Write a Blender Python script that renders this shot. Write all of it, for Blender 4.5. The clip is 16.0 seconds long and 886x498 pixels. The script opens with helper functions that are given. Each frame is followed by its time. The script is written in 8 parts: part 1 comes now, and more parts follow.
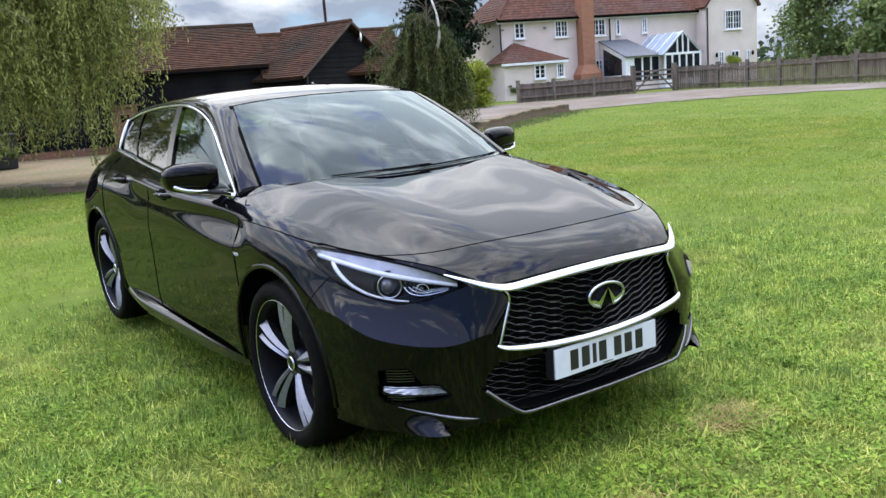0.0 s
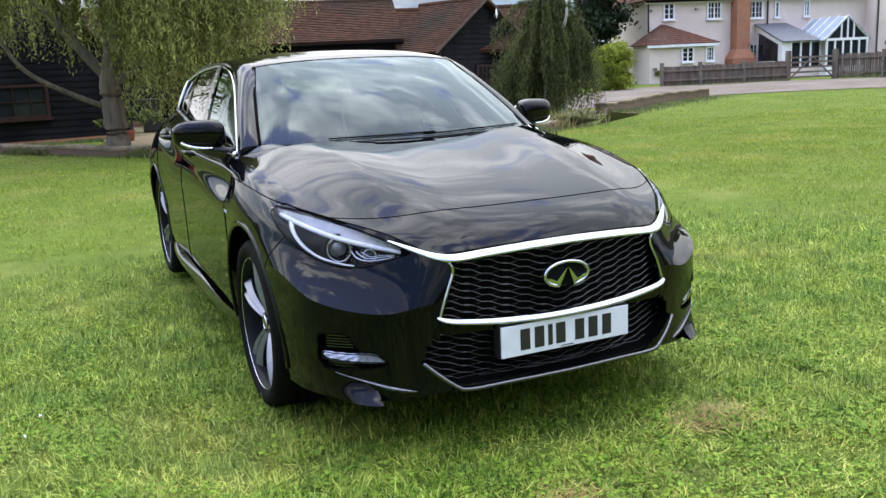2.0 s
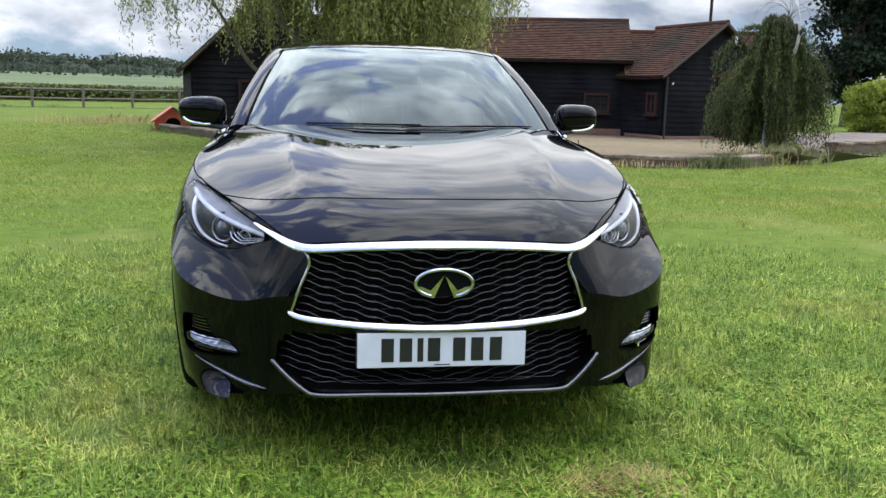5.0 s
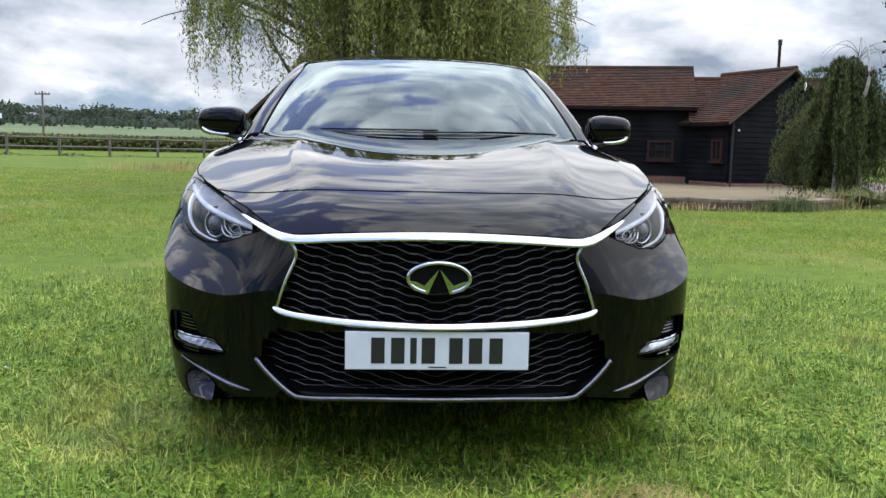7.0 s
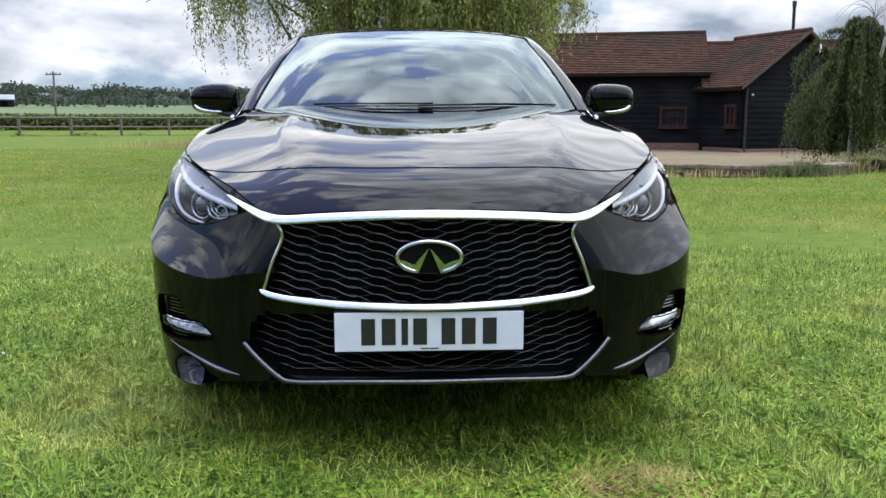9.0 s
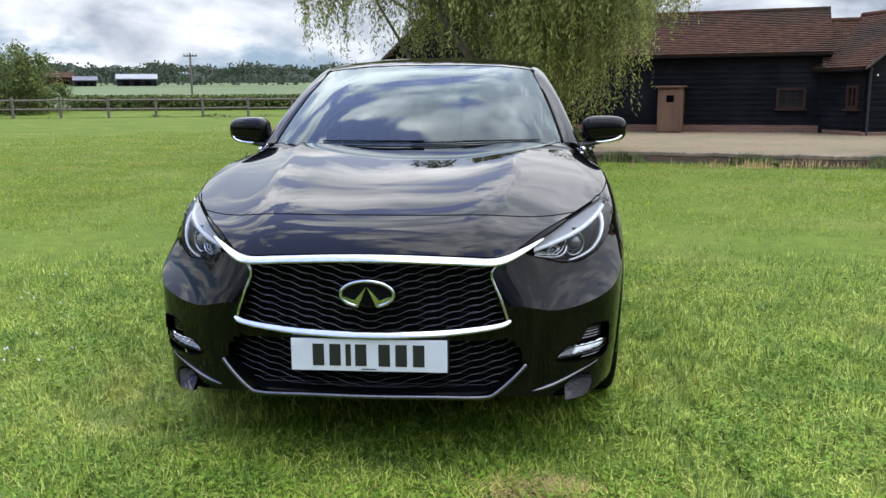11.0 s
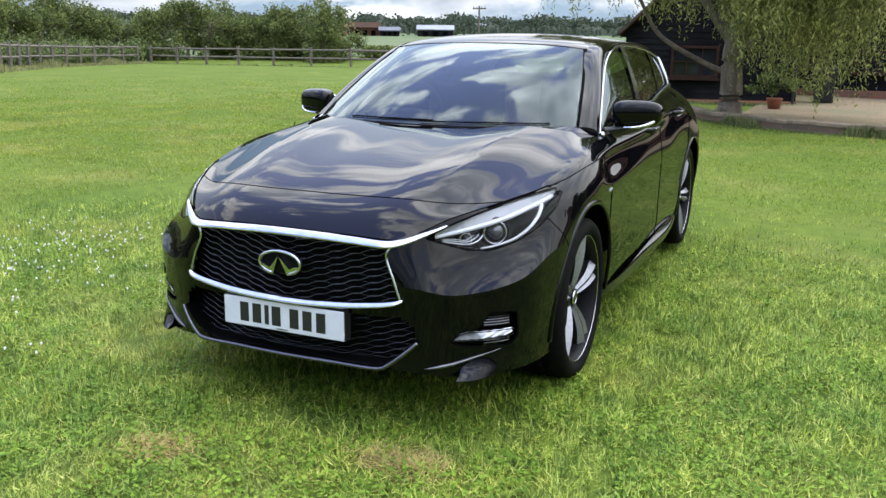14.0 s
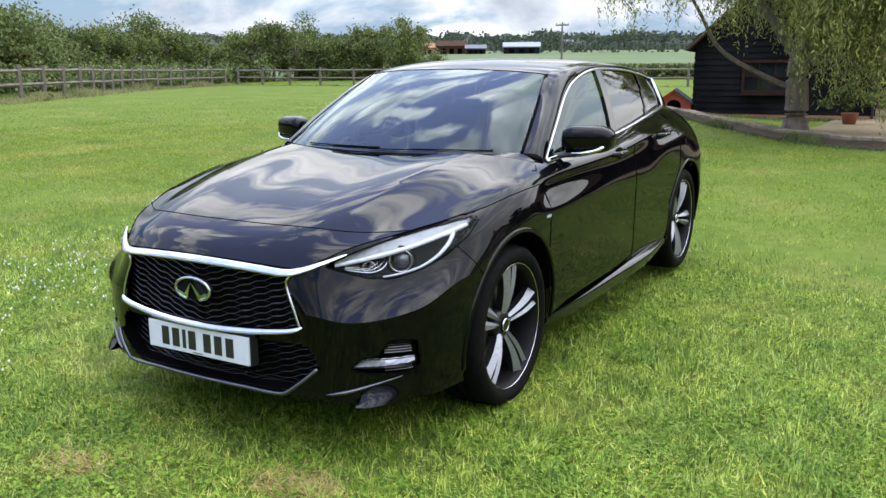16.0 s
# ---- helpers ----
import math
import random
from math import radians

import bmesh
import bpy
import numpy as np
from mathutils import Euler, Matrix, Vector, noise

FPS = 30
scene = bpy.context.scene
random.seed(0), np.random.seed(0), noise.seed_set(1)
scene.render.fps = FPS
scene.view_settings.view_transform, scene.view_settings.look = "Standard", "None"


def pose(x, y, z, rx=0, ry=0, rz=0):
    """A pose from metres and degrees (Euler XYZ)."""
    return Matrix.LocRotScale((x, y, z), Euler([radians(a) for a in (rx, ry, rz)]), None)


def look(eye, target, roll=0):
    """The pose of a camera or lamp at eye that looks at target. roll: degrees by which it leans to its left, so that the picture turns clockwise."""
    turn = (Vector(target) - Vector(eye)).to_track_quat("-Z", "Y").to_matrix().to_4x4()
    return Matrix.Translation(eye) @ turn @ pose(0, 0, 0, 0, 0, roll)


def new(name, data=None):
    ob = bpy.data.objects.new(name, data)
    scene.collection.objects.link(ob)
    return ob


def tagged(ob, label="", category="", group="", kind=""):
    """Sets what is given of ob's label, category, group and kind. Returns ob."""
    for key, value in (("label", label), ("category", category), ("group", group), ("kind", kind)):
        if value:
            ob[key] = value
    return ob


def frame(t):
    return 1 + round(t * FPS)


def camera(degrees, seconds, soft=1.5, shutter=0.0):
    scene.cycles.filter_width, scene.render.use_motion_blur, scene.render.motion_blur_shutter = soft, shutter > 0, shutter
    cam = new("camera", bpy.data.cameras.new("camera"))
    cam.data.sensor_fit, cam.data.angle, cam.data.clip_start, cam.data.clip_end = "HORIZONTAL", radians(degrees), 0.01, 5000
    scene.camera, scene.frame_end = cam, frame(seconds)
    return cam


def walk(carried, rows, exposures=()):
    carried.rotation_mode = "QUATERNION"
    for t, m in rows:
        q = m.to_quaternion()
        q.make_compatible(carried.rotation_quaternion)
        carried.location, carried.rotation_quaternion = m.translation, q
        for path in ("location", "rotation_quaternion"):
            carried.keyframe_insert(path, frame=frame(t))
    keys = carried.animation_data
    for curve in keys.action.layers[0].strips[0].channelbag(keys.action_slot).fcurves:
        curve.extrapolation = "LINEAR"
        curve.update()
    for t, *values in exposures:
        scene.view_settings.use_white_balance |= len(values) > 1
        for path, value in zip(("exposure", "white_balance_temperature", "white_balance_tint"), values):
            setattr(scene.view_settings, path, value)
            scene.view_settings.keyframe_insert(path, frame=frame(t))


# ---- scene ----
cam = camera(54.7, 16.0)
PATH = [
    (0, (-2.177, -2.183, 1.391), (-1.074, -0.56, 1.009), -4.4),
    (0.5, (-2.013, -2.217, 1.355), (-0.971, -0.558, 0.955), -4.4),
    (1, (-1.889, -2.298, 1.345), (-0.911, -0.598, 0.955), -3.2),
    (1.5, (-1.735, -2.424, 1.319), (-0.85, -0.675, 0.921), -2.6),
    (2, (-1.568, -2.433, 1.289), (-0.754, -0.652, 0.882), -2.7),
    (2.5, (-1.377, -2.432, 1.287), (-0.632, -0.617, 0.899), -2.2),
    (3, (-1.159, -2.536, 1.269), (-0.51, -0.682, 0.892), -1.0),
    (3.5, (-0.978, -2.545, 1.265), (-0.396, -0.667, 0.902), 0.2),
    (4, (-0.804, -2.496, 1.24), (-0.28, -0.602, 0.866), 1.7),
    (4.2, (-0.712, -2.515, 1.225), (-0.231, -0.611, 0.851), 1.9),
    (6.3, (-0.139, -2.464, 1.026), (-0.018, -0.488, 0.741), 0.7),
    (6.5, (-0.143, -2.456, 1.012), (-0.023, -0.478, 0.741), 0.8),
    (7, (-0.158, -2.369, 0.955), (-0.018, -0.388, 0.718), 1.3),
    (7.5, (-0.12, -2.271, 0.885), (0.029, -0.289, 0.66), 1.4),
    (8, (-0.089, -2.19, 0.82), (0.045, -0.208, 0.587), 1.0),
    (8.5, (-0.077, -2.169, 0.815), (0.047, -0.188, 0.564), 0.1),
    (9, (-0.086, -2.298, 0.962), (0.02, -0.324, 0.66), 0.0),
    (9.5, (-0.036, -2.453, 1.072), (0.017, -0.481, 0.741), 1.1),
    (9.7, (0.029, -2.514, 1.097), (0.044, -0.542, 0.764), 1.2),
    (11.8, (0.781, -2.696, 1.296), (0.436, -0.767, 0.896), -0.8),
    (12, (0.855, -2.683, 1.309), (0.45, -0.769, 0.893), -0.6),
    (12.5, (1.067, -2.575, 1.315), (0.512, -0.709, 0.859), 0.4),
    (13, (1.306, -2.562, 1.337), (0.659, -0.73, 0.861), 0.8),
    (13.5, (1.542, -2.569, 1.364), (0.808, -0.77, 0.889), 0.6),
    (14, (1.759, -2.508, 1.36), (0.966, -0.731, 0.898), 0.7),
    (14.5, (1.968, -2.468, 1.381), (1.099, -0.722, 0.939), 0.9),
    (15, (2.173, -2.422, 1.392), (1.224, -0.718, 0.949), 1.0),
    (15.5, (2.284, -2.315, 1.388), (1.304, -0.629, 0.946), 0.0),
    (16, (2.365, -2.229, 1.413), (1.387, -0.537, 0.988), -0.3),
]
walk(cam, [(t, look(eye, target, roll)) for t, eye, target, roll in PATH], [(0, 1.02), (3.5, .93), (7, .74), (8.4, .8), (9.5, .8), (11.9, .85), (13, .94), (16, .97)])

# ---------------------------------------------------------------- sky and sun
SUN_EL, SUN_AZ = radians(74.0), radians(35.0)          # high behind thin cloud
world = bpy.data.worlds.new("world")
scene.world = world
world.use_nodes = True
wn, wl = world.node_tree.nodes, world.node_tree.links
wn.clear()
w_out, w_bg = wn.new("ShaderNodeOutputWorld"), wn.new("ShaderNodeBackground")
w_sky = wn.new("ShaderNodeTexSky")
w_sky.sky_type, w_sky.sun_disc = "NISHITA", False
w_sky.sun_elevation, w_sky.sun_rotation = SUN_EL, SUN_AZ
w_co, w_map = wn.new("ShaderNodeTexCoord"), wn.new("ShaderNodeMapping")
w_map.inputs["Scale"].default_value = (1.0, 1.0, 2.3)
w_map.inputs["Location"].default_value = (1.7, 4.2, 0.9)
w_n1, w_n2, w_n3 = (wn.new("ShaderNodeTexNoise") for _ in range(3))
for node, sc, det in ((w_n1, 4.4, 8.0), (w_n2, 3.4, 6.0), (w_n3, 9.0, 6.0)):
    node.inputs["Scale"].default_value, node.inputs["Detail"].default_value = sc, det
    node.inputs["Roughness"].default_value, node.inputs["Distortion"].default_value = 0.56, 0.35
    wl.new(w_map.outputs["Vector"], node.inputs["Vector"])
w_r1, w_r2 = wn.new("ShaderNodeValToRGB"), wn.new("ShaderNodeValToRGB")
w_r1.color_ramp.elements[0].position, w_r1.color_ramp.elements[1].position = 0.4, 0.485
w_r2.color_ramp.elements[0].position, w_r2.color_ramp.elements[1].position = 0.38, 0.63
w_r2.color_ramp.elements[0].color = (2.0, 2.4, 3.1, 1)
w_r2.color_ramp.elements[1].color = (8.4, 8.6, 9.0, 1)
w_mix, w_fine = wn.new("ShaderNodeMixRGB"), wn.new("ShaderNodeMixRGB")
w_fine.inputs["Fac"].default_value = 0.32
wl.new(w_co.outputs["Generated"], w_map.inputs["Vector"])
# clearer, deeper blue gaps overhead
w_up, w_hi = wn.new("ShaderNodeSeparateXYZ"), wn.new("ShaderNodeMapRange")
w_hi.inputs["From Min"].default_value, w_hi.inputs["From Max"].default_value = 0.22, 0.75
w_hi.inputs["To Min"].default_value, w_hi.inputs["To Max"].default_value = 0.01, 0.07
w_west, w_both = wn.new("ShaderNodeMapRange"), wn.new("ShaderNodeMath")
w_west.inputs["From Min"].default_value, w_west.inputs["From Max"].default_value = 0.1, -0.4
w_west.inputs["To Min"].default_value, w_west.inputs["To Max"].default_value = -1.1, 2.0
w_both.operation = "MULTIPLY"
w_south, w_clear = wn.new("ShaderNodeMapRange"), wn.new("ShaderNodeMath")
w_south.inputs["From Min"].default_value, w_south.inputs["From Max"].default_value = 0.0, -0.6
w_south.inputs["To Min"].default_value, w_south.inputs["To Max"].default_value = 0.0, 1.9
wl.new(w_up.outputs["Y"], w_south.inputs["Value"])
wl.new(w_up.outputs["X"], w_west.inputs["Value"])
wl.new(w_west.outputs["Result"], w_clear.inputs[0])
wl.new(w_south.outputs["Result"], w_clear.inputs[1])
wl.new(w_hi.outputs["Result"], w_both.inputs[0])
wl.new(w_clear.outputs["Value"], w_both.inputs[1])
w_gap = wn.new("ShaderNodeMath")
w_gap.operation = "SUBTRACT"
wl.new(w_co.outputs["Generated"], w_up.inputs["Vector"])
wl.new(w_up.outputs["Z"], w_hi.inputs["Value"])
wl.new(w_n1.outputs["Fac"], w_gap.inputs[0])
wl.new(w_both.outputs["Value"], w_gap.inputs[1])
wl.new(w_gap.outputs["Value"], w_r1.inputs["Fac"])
wl.new(w_n2.outputs["Fac"], w_fine.inputs["Color1"])
wl.new(w_n3.outputs["Fac"], w_fine.inputs["Color2"])
# heavier, greyer cloud towards the east
w_east, w_thick = wn.new("ShaderNodeMapRange"), wn.new("ShaderNodeMath")
w_east.inputs["From Min"].default_value, w_east.inputs["From Max"].default_value = -0.2, 0.55
w_east.inputs["To Min"].default_value, w_east.inputs["To Max"].default_value = 0.0, 0.09
w_thick.operation = "SUBTRACT"
wl.new(w_up.outputs["X"], w_east.inputs["Value"])
wl.new(w_fine.outputs["Color"], w_thick.inputs[0])
wl.new(w_east.outputs["Result"], w_thick.inputs[1])
wl.new(w_thick.outputs["Value"], w_r2.inputs["Fac"])
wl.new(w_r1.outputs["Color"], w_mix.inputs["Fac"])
w_blue = wn.new("ShaderNodeMixRGB")
w_deep, w_pale = wn.new("ShaderNodeMapRange"), wn.new("ShaderNodeMixRGB")
w_deep.inputs["From Min"].default_value, w_deep.inputs["From Max"].default_value = 0.2, 0.6
w_pale.inputs["Color1"].default_value = (1.7, 2.6, 3.9, 1)
w_pale.inputs["Color2"].default_value = (0.1, 0.48, 2.6, 1)
wl.new(w_up.outputs["Z"], w_deep.inputs["Value"])
wl.new(w_deep.outputs["Result"], w_pale.inputs["Fac"])
w_blue.inputs["Fac"].default_value = 0.8
wl.new(w_pale.outputs["Color"], w_blue.inputs["Color2"])
wl.new(w_sky.outputs["Color"], w_blue.inputs["Color1"])
wl.new(w_blue.outputs["Color"], w_mix.inputs["Color1"])
wl.new(w_r2.outputs["Color"], w_mix.inputs["Color2"])
# an overcast sky is brighter overhead than at the horizon
w_sep, w_rng, w_mul = wn.new("ShaderNodeSeparateXYZ"), wn.new("ShaderNodeMapRange"), wn.new("ShaderNodeMixRGB")
w_rng.inputs["From Min"].default_value, w_rng.inputs["From Max"].default_value = 0.05, 1.0
w_rng.inputs["To Min"].default_value, w_rng.inputs["To Max"].default_value = 0.64, 3.25
w_rng.interpolation_type = "SMOOTHSTEP"
w_mul.blend_type = "MULTIPLY"
w_mul.inputs["Fac"].default_value = 1.0
wl.new(w_co.outputs["Generated"], w_sep.inputs["Vector"])
wl.new(w_sep.outputs["Z"], w_rng.inputs["Value"])
wl.new(w_mix.outputs["Color"], w_mul.inputs["Color1"])
wl.new(w_rng.outputs["Result"], w_mul.inputs["Color2"])
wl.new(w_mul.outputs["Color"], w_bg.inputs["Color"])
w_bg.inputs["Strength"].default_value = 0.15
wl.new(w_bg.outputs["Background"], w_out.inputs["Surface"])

sun = new("sun", bpy.data.lights.new("sun", "SUN"))
sun.data.energy, sun.data.angle, sun.data.color = 1.7, radians(150), (1.0, 0.97, 0.9)
sun.matrix_world = look((math.sin(SUN_AZ) * math.cos(SUN_EL) * 90, math.cos(SUN_AZ) * math.cos(SUN_EL) * 90, math.sin(SUN_EL) * 90), (0, 0, 0))

# ---------------------------------------------------------------- materials
def node_mat(name):
    m = bpy.data.materials.new(name)
    m.use_nodes = True
    return m, m.node_tree.nodes, m.node_tree.links, m.node_tree.nodes["Principled BSDF"]


def mat(name, a, b=None, scale=8.0, rough=0.6, metal=0.0, bump=0.0, bump_scale=60.0, island=0.0, spec=0.5, coat=0.0, stretch=(1, 1, 1), c=None, c_scale=0.7, world_co=True):
    """Two colours mixed by noise, a third at a larger scale, fine relief, and a shade by island or object."""
    m, n, l, p = node_mat(name)
    b = b or tuple(v * 0.8 for v in a)
    geo, mp = n.new("ShaderNodeNewGeometry"), n.new("ShaderNodeMapping")
    mp.inputs["Scale"].default_value = stretch
    l.new(geo.outputs["Position"], mp.inputs["Vector"])
    t1 = n.new("ShaderNodeTexNoise")
    t1.inputs["Scale"].default_value, t1.inputs["Detail"].default_value = scale, 5.0
    l.new(mp.outputs["Vector"], t1.inputs["Vector"])
    r1 = n.new("ShaderNodeValToRGB")
    r1.color_ramp.elements[0].position, r1.color_ramp.elements[1].position = 0.35, 0.65
    r1.color_ramp.elements[0].color, r1.color_ramp.elements[1].color = (*a, 1), (*b, 1)
    l.new(t1.outputs["Fac"], r1.inputs["Fac"])
    colour = r1.outputs["Color"]
    if c:
        t2 = n.new("ShaderNodeTexNoise")
        t2.inputs["Scale"].default_value, t2.inputs["Detail"].default_value = c_scale, 4.0
        l.new(geo.outputs["Position"], t2.inputs["Vector"])
        r2 = n.new("ShaderNodeValToRGB")
        r2.color_ramp.elements[0].position, r2.color_ramp.elements[1].position = 0.45, 0.68
        l.new(t2.outputs["Fac"], r2.inputs["Fac"])
        mx = n.new("ShaderNodeMixRGB")
        mx.inputs["Color2"].default_value = (*c, 1)
        l.new(r2.outputs["Color"], mx.inputs["Fac"])
        l.new(colour, mx.inputs["Color1"])
        colour = mx.outputs["Color"]
    if island:
        hs, mr = n.new("ShaderNodeHueSaturation"), n.new("ShaderNodeMapRange")
        mr.inputs["To Min"].default_value, mr.inputs["To Max"].default_value = 1 - island, 1 + island
        l.new(geo.outputs["Random Per Island"], mr.inputs["Value"])
        l.new(mr.outputs["Result"], hs.inputs["Value"])
        l.new(colour, hs.inputs["Color"])
        colour = hs.outputs["Color"]
    l.new(colour, p.inputs["Base Color"])
    p.inputs["Roughness"].default_value, p.inputs["Metallic"].default_value = rough, metal
    p.inputs["Specular IOR Level"].default_value, p.inputs["Coat Weight"].default_value = spec, coat
    if bump:
        t3, bp = n.new("ShaderNodeTexNoise"), n.new("ShaderNodeBump")
        t3.inputs["Scale"].default_value, t3.inputs["Detail"].default_value = bump_scale, 4.0
        l.new(mp.outputs["Vector"], t3.inputs["Vector"])
        bp.inputs["Strength"].default_value, bp.inputs["Distance"].default_value = bump, 0.02
        l.new(t3.outputs["Fac"], bp.inputs["Height"])
        l.new(bp.outputs["Normal"], p.inputs["Normal"])
    return m


def leaf_mat(name, a, b, translucent=0.35, dark=None, soft=0.5):
    m, n, l, p = node_mat(name)
    geo, r = n.new("ShaderNodeNewGeometry"), n.new("ShaderNodeValToRGB")
    r.color_ramp.elements[0].color, r.color_ramp.elements[1].color = (*a, 1), (*b, 1)
    if dark:
        e = r.color_ramp.elements.new(0.12)
        e.color = (*a, 1)
        r.color_ramp.elements[0].color = (*dark, 1)
    l.new(geo.outputs["Random Per Island"], r.inputs["Fac"])
    t1, mx = n.new("ShaderNodeTexNoise"), n.new("ShaderNodeMixRGB")
    t1.inputs["Scale"].default_value = 0.9
    l.new(geo.outputs["Position"], t1.inputs["Vector"])
    mx.blend_type = "MULTIPLY"
    r2 = n.new("ShaderNodeValToRGB")
    r2.color_ramp.elements[0].position, r2.color_ramp.elements[1].position = 0.35, 0.65
    r2.color_ramp.elements[0].color, r2.color_ramp.elements[1].color = (0.7, 0.75, 0.65, 1), (1.15, 1.1, 1.0, 1)
    l.new(t1.outputs["Fac"], r2.inputs["Fac"])
    mx.inputs["Fac"].default_value = 1.0
    l.new(r.outputs["Color"], mx.inputs["Color1"])
    l.new(r2.outputs["Color"], mx.inputs["Color2"])
    l.new(mx.outputs["Color"], p.inputs["Base Color"])
    p.inputs["Roughness"].default_value = 0.6
    p.inputs["Specular IOR Level"].default_value = 0.12
    up, nrm = n.new("ShaderNodeVectorMath"), n.new("ShaderNodeVectorMath")
    up.operation, nrm.operation = "MULTIPLY_ADD", "NORMALIZE"
    up.inputs[1].default_value, up.inputs[2].default_value = (1 - soft,) * 3, (0, 0, soft)
    l.new(geo.outputs["Normal"], up.inputs[0])
    l.new(up.outputs["Vector"], nrm.inputs[0])
    l.new(nrm.outputs["Vector"], p.inputs["Normal"])
    tr, ms, out = n.new("ShaderNodeBsdfTranslucent"), n.new("ShaderNodeMixShader"), n["Material Output"]
    l.new(mx.outputs["Color"], tr.inputs["Color"])
    ms.inputs["Fac"].default_value = translucent
    l.new(p.outputs["BSDF"], ms.inputs[1])
    l.new(tr.outputs["BSDF"], ms.inputs[2])
    l.new(ms.outputs["Shader"], out.inputs["Surface"])
    return m


def glass_mat(name, tint, ior=1.5, rough=0.0, gloss=(1.0, 1.0, 1.0)):
    """A thin pane: clear with a tint, and a mirror by Fresnel."""
    m, n, l, p = node_mat(name)
    fr, tr, gl, ms = n.new("ShaderNodeFresnel"), n.new("ShaderNodeBsdfTransparent"), n.new("ShaderNodeBsdfGlossy"), n.new("ShaderNodeMixShader")
    fr.inputs["IOR"].default_value = ior
    tr.inputs["Color"].default_value = (*tint, 1)
    gl.inputs["Roughness"].default_value = rough
    gl.inputs["Color"].default_value = (*gloss, 1)
    l.new(fr.outputs["Fac"], ms.inputs["Fac"])
    l.new(tr.outputs["BSDF"], ms.inputs[1])
    l.new(gl.outputs["BSDF"], ms.inputs[2])
    l.new(ms.outputs["Shader"], n["Material Output"].inputs["Surface"])
    n.remove(p)
    return m


def brick_mat(name, a, b, mortar, size=0.225):
    m, n, l, p = node_mat(name)
    co, br = n.new("ShaderNodeTexCoord"), n.new("ShaderNodeTexBrick")
    sep, cmb, add = n.new("ShaderNodeSeparateXYZ"), n.new("ShaderNodeCombineXYZ"), n.new("ShaderNodeMath")
    geo = n.new("ShaderNodeNewGeometry")
    l.new(geo.outputs["Position"], sep.inputs["Vector"])
    l.new(sep.outputs["X"], add.inputs[0])
    l.new(sep.outputs["Y"], add.inputs[1])
    l.new(add.outputs["Value"], cmb.inputs["X"])
    l.new(sep.outputs["Z"], cmb.inputs["Y"])
    l.new(cmb.outputs["Vector"], br.inputs["Vector"])
    br.inputs["Scale"].default_value = 1.0
    br.inputs["Brick Width"].default_value, br.inputs["Row Height"].default_value = size, 0.075
    br.inputs["Mortar Size"].default_value = 0.008
    br.inputs["Color1"].default_value, br.inputs["Color2"].default_value, br.inputs["Mortar"].default_value = (*a, 1), (*b, 1), (*mortar, 1)
    l.new(br.outputs["Color"], p.inputs["Base Color"])
    bp = n.new("ShaderNodeBump")
    bp.inputs["Strength"].default_value, bp.inputs["Distance"].default_value = 0.5, 0.01
    l.new(br.outputs["Fac"], bp.inputs["Height"])
    bp.invert = True
    l.new(bp.outputs["Normal"], p.inputs["Normal"])
    p.inputs["Roughness"].default_value = 0.85
    return m


M = {}
M["paint"] = mat("black_paint", (0.0013, 0.0013, 0.0016), (0.0018, 0.0018, 0.0023), 900.0, rough=0.5, coat=1.0, spec=0.0)
M["paint"].node_tree.nodes["Principled BSDF"].inputs["Coat Weight"].default_value = 0.87
M["paint"].node_tree.nodes["Principled BSDF"].inputs["Coat Roughness"].default_value = 0.02
M["paint"].node_tree.nodes["Principled BSDF"].inputs["Coat IOR"].default_value = 1.335
M["gloss_black"] = mat("gloss_black", (0.004, 0.004, 0.004), (0.006, 0.006, 0.006), 300.0, rough=0.12)
M["plastic"] = mat("black_plastic", (0.009, 0.009, 0.01), (0.014, 0.014, 0.014), 200.0, rough=0.5, bump=0.1, bump_scale=500.0)
M["pillar"] = mat("pillar_black", (0.004, 0.004, 0.004), (0.006, 0.006, 0.006), 80.0, rough=0.12, spec=0.6)
# near-black: paints shade into gaps and recesses, also colours plain black parts
M["gap"] = mat("shade_black", (0.001, 0.001, 0.001), (0.0015, 0.0015, 0.0015), 80.0, spec=0.05, rough=0.9)
M["chrome"] = mat("chrome", (0.54, 0.55, 0.58), (0.48, 0.49, 0.52), 30.0, rough=0.07, metal=1.0)
M["satin"] = mat("satin_silver", (0.62, 0.63, 0.65), (0.5, 0.51, 0.54), 60.0, rough=0.25, metal=1.0)
M["lip_satin"] = mat("lip_satin", (0.16, 0.16, 0.17), (0.12, 0.12, 0.13), 90.0, rough=0.3, metal=1.0)
M["gunmetal"] = mat("gunmetal_alloy", (0.27, 0.27, 0.29), (0.21, 0.21, 0.23), 90.0, rough=0.33, metal=0.35, coat=0.3)
M["dark_alloy"] = mat("dark_alloy", (0.03, 0.03, 0.033), (0.045, 0.045, 0.049), 60.0, rough=0.35, metal=0.8)
M["tyre"] = mat("tyre_rubber", (0.003, 0.003, 0.003), (0.006, 0.006, 0.006), 40.0, rough=0.7, spec=0.06, bump=0.2, bump_scale=160.0, c=(0.006, 0.0055, 0.0045), c_scale=5.0)
M["barrel"] = mat("barrel_paint", (0.005, 0.005, 0.0055), (0.008, 0.008, 0.0085), 60.0, rough=0.5, spec=0.12)
M["disc"] = mat("brake_disc", (0.3, 0.29, 0.28), (0.22, 0.2, 0.19), 40.0, rough=0.4, metal=1.0)
M["glass"] = glass_mat("car_glass", (0.2, 0.26, 0.26), 1.44, 0.0, (0.86, 0.97, 1.0))
M["privacy"] = glass_mat("privacy_glass", (0.08, 0.085, 0.08), 1.6)
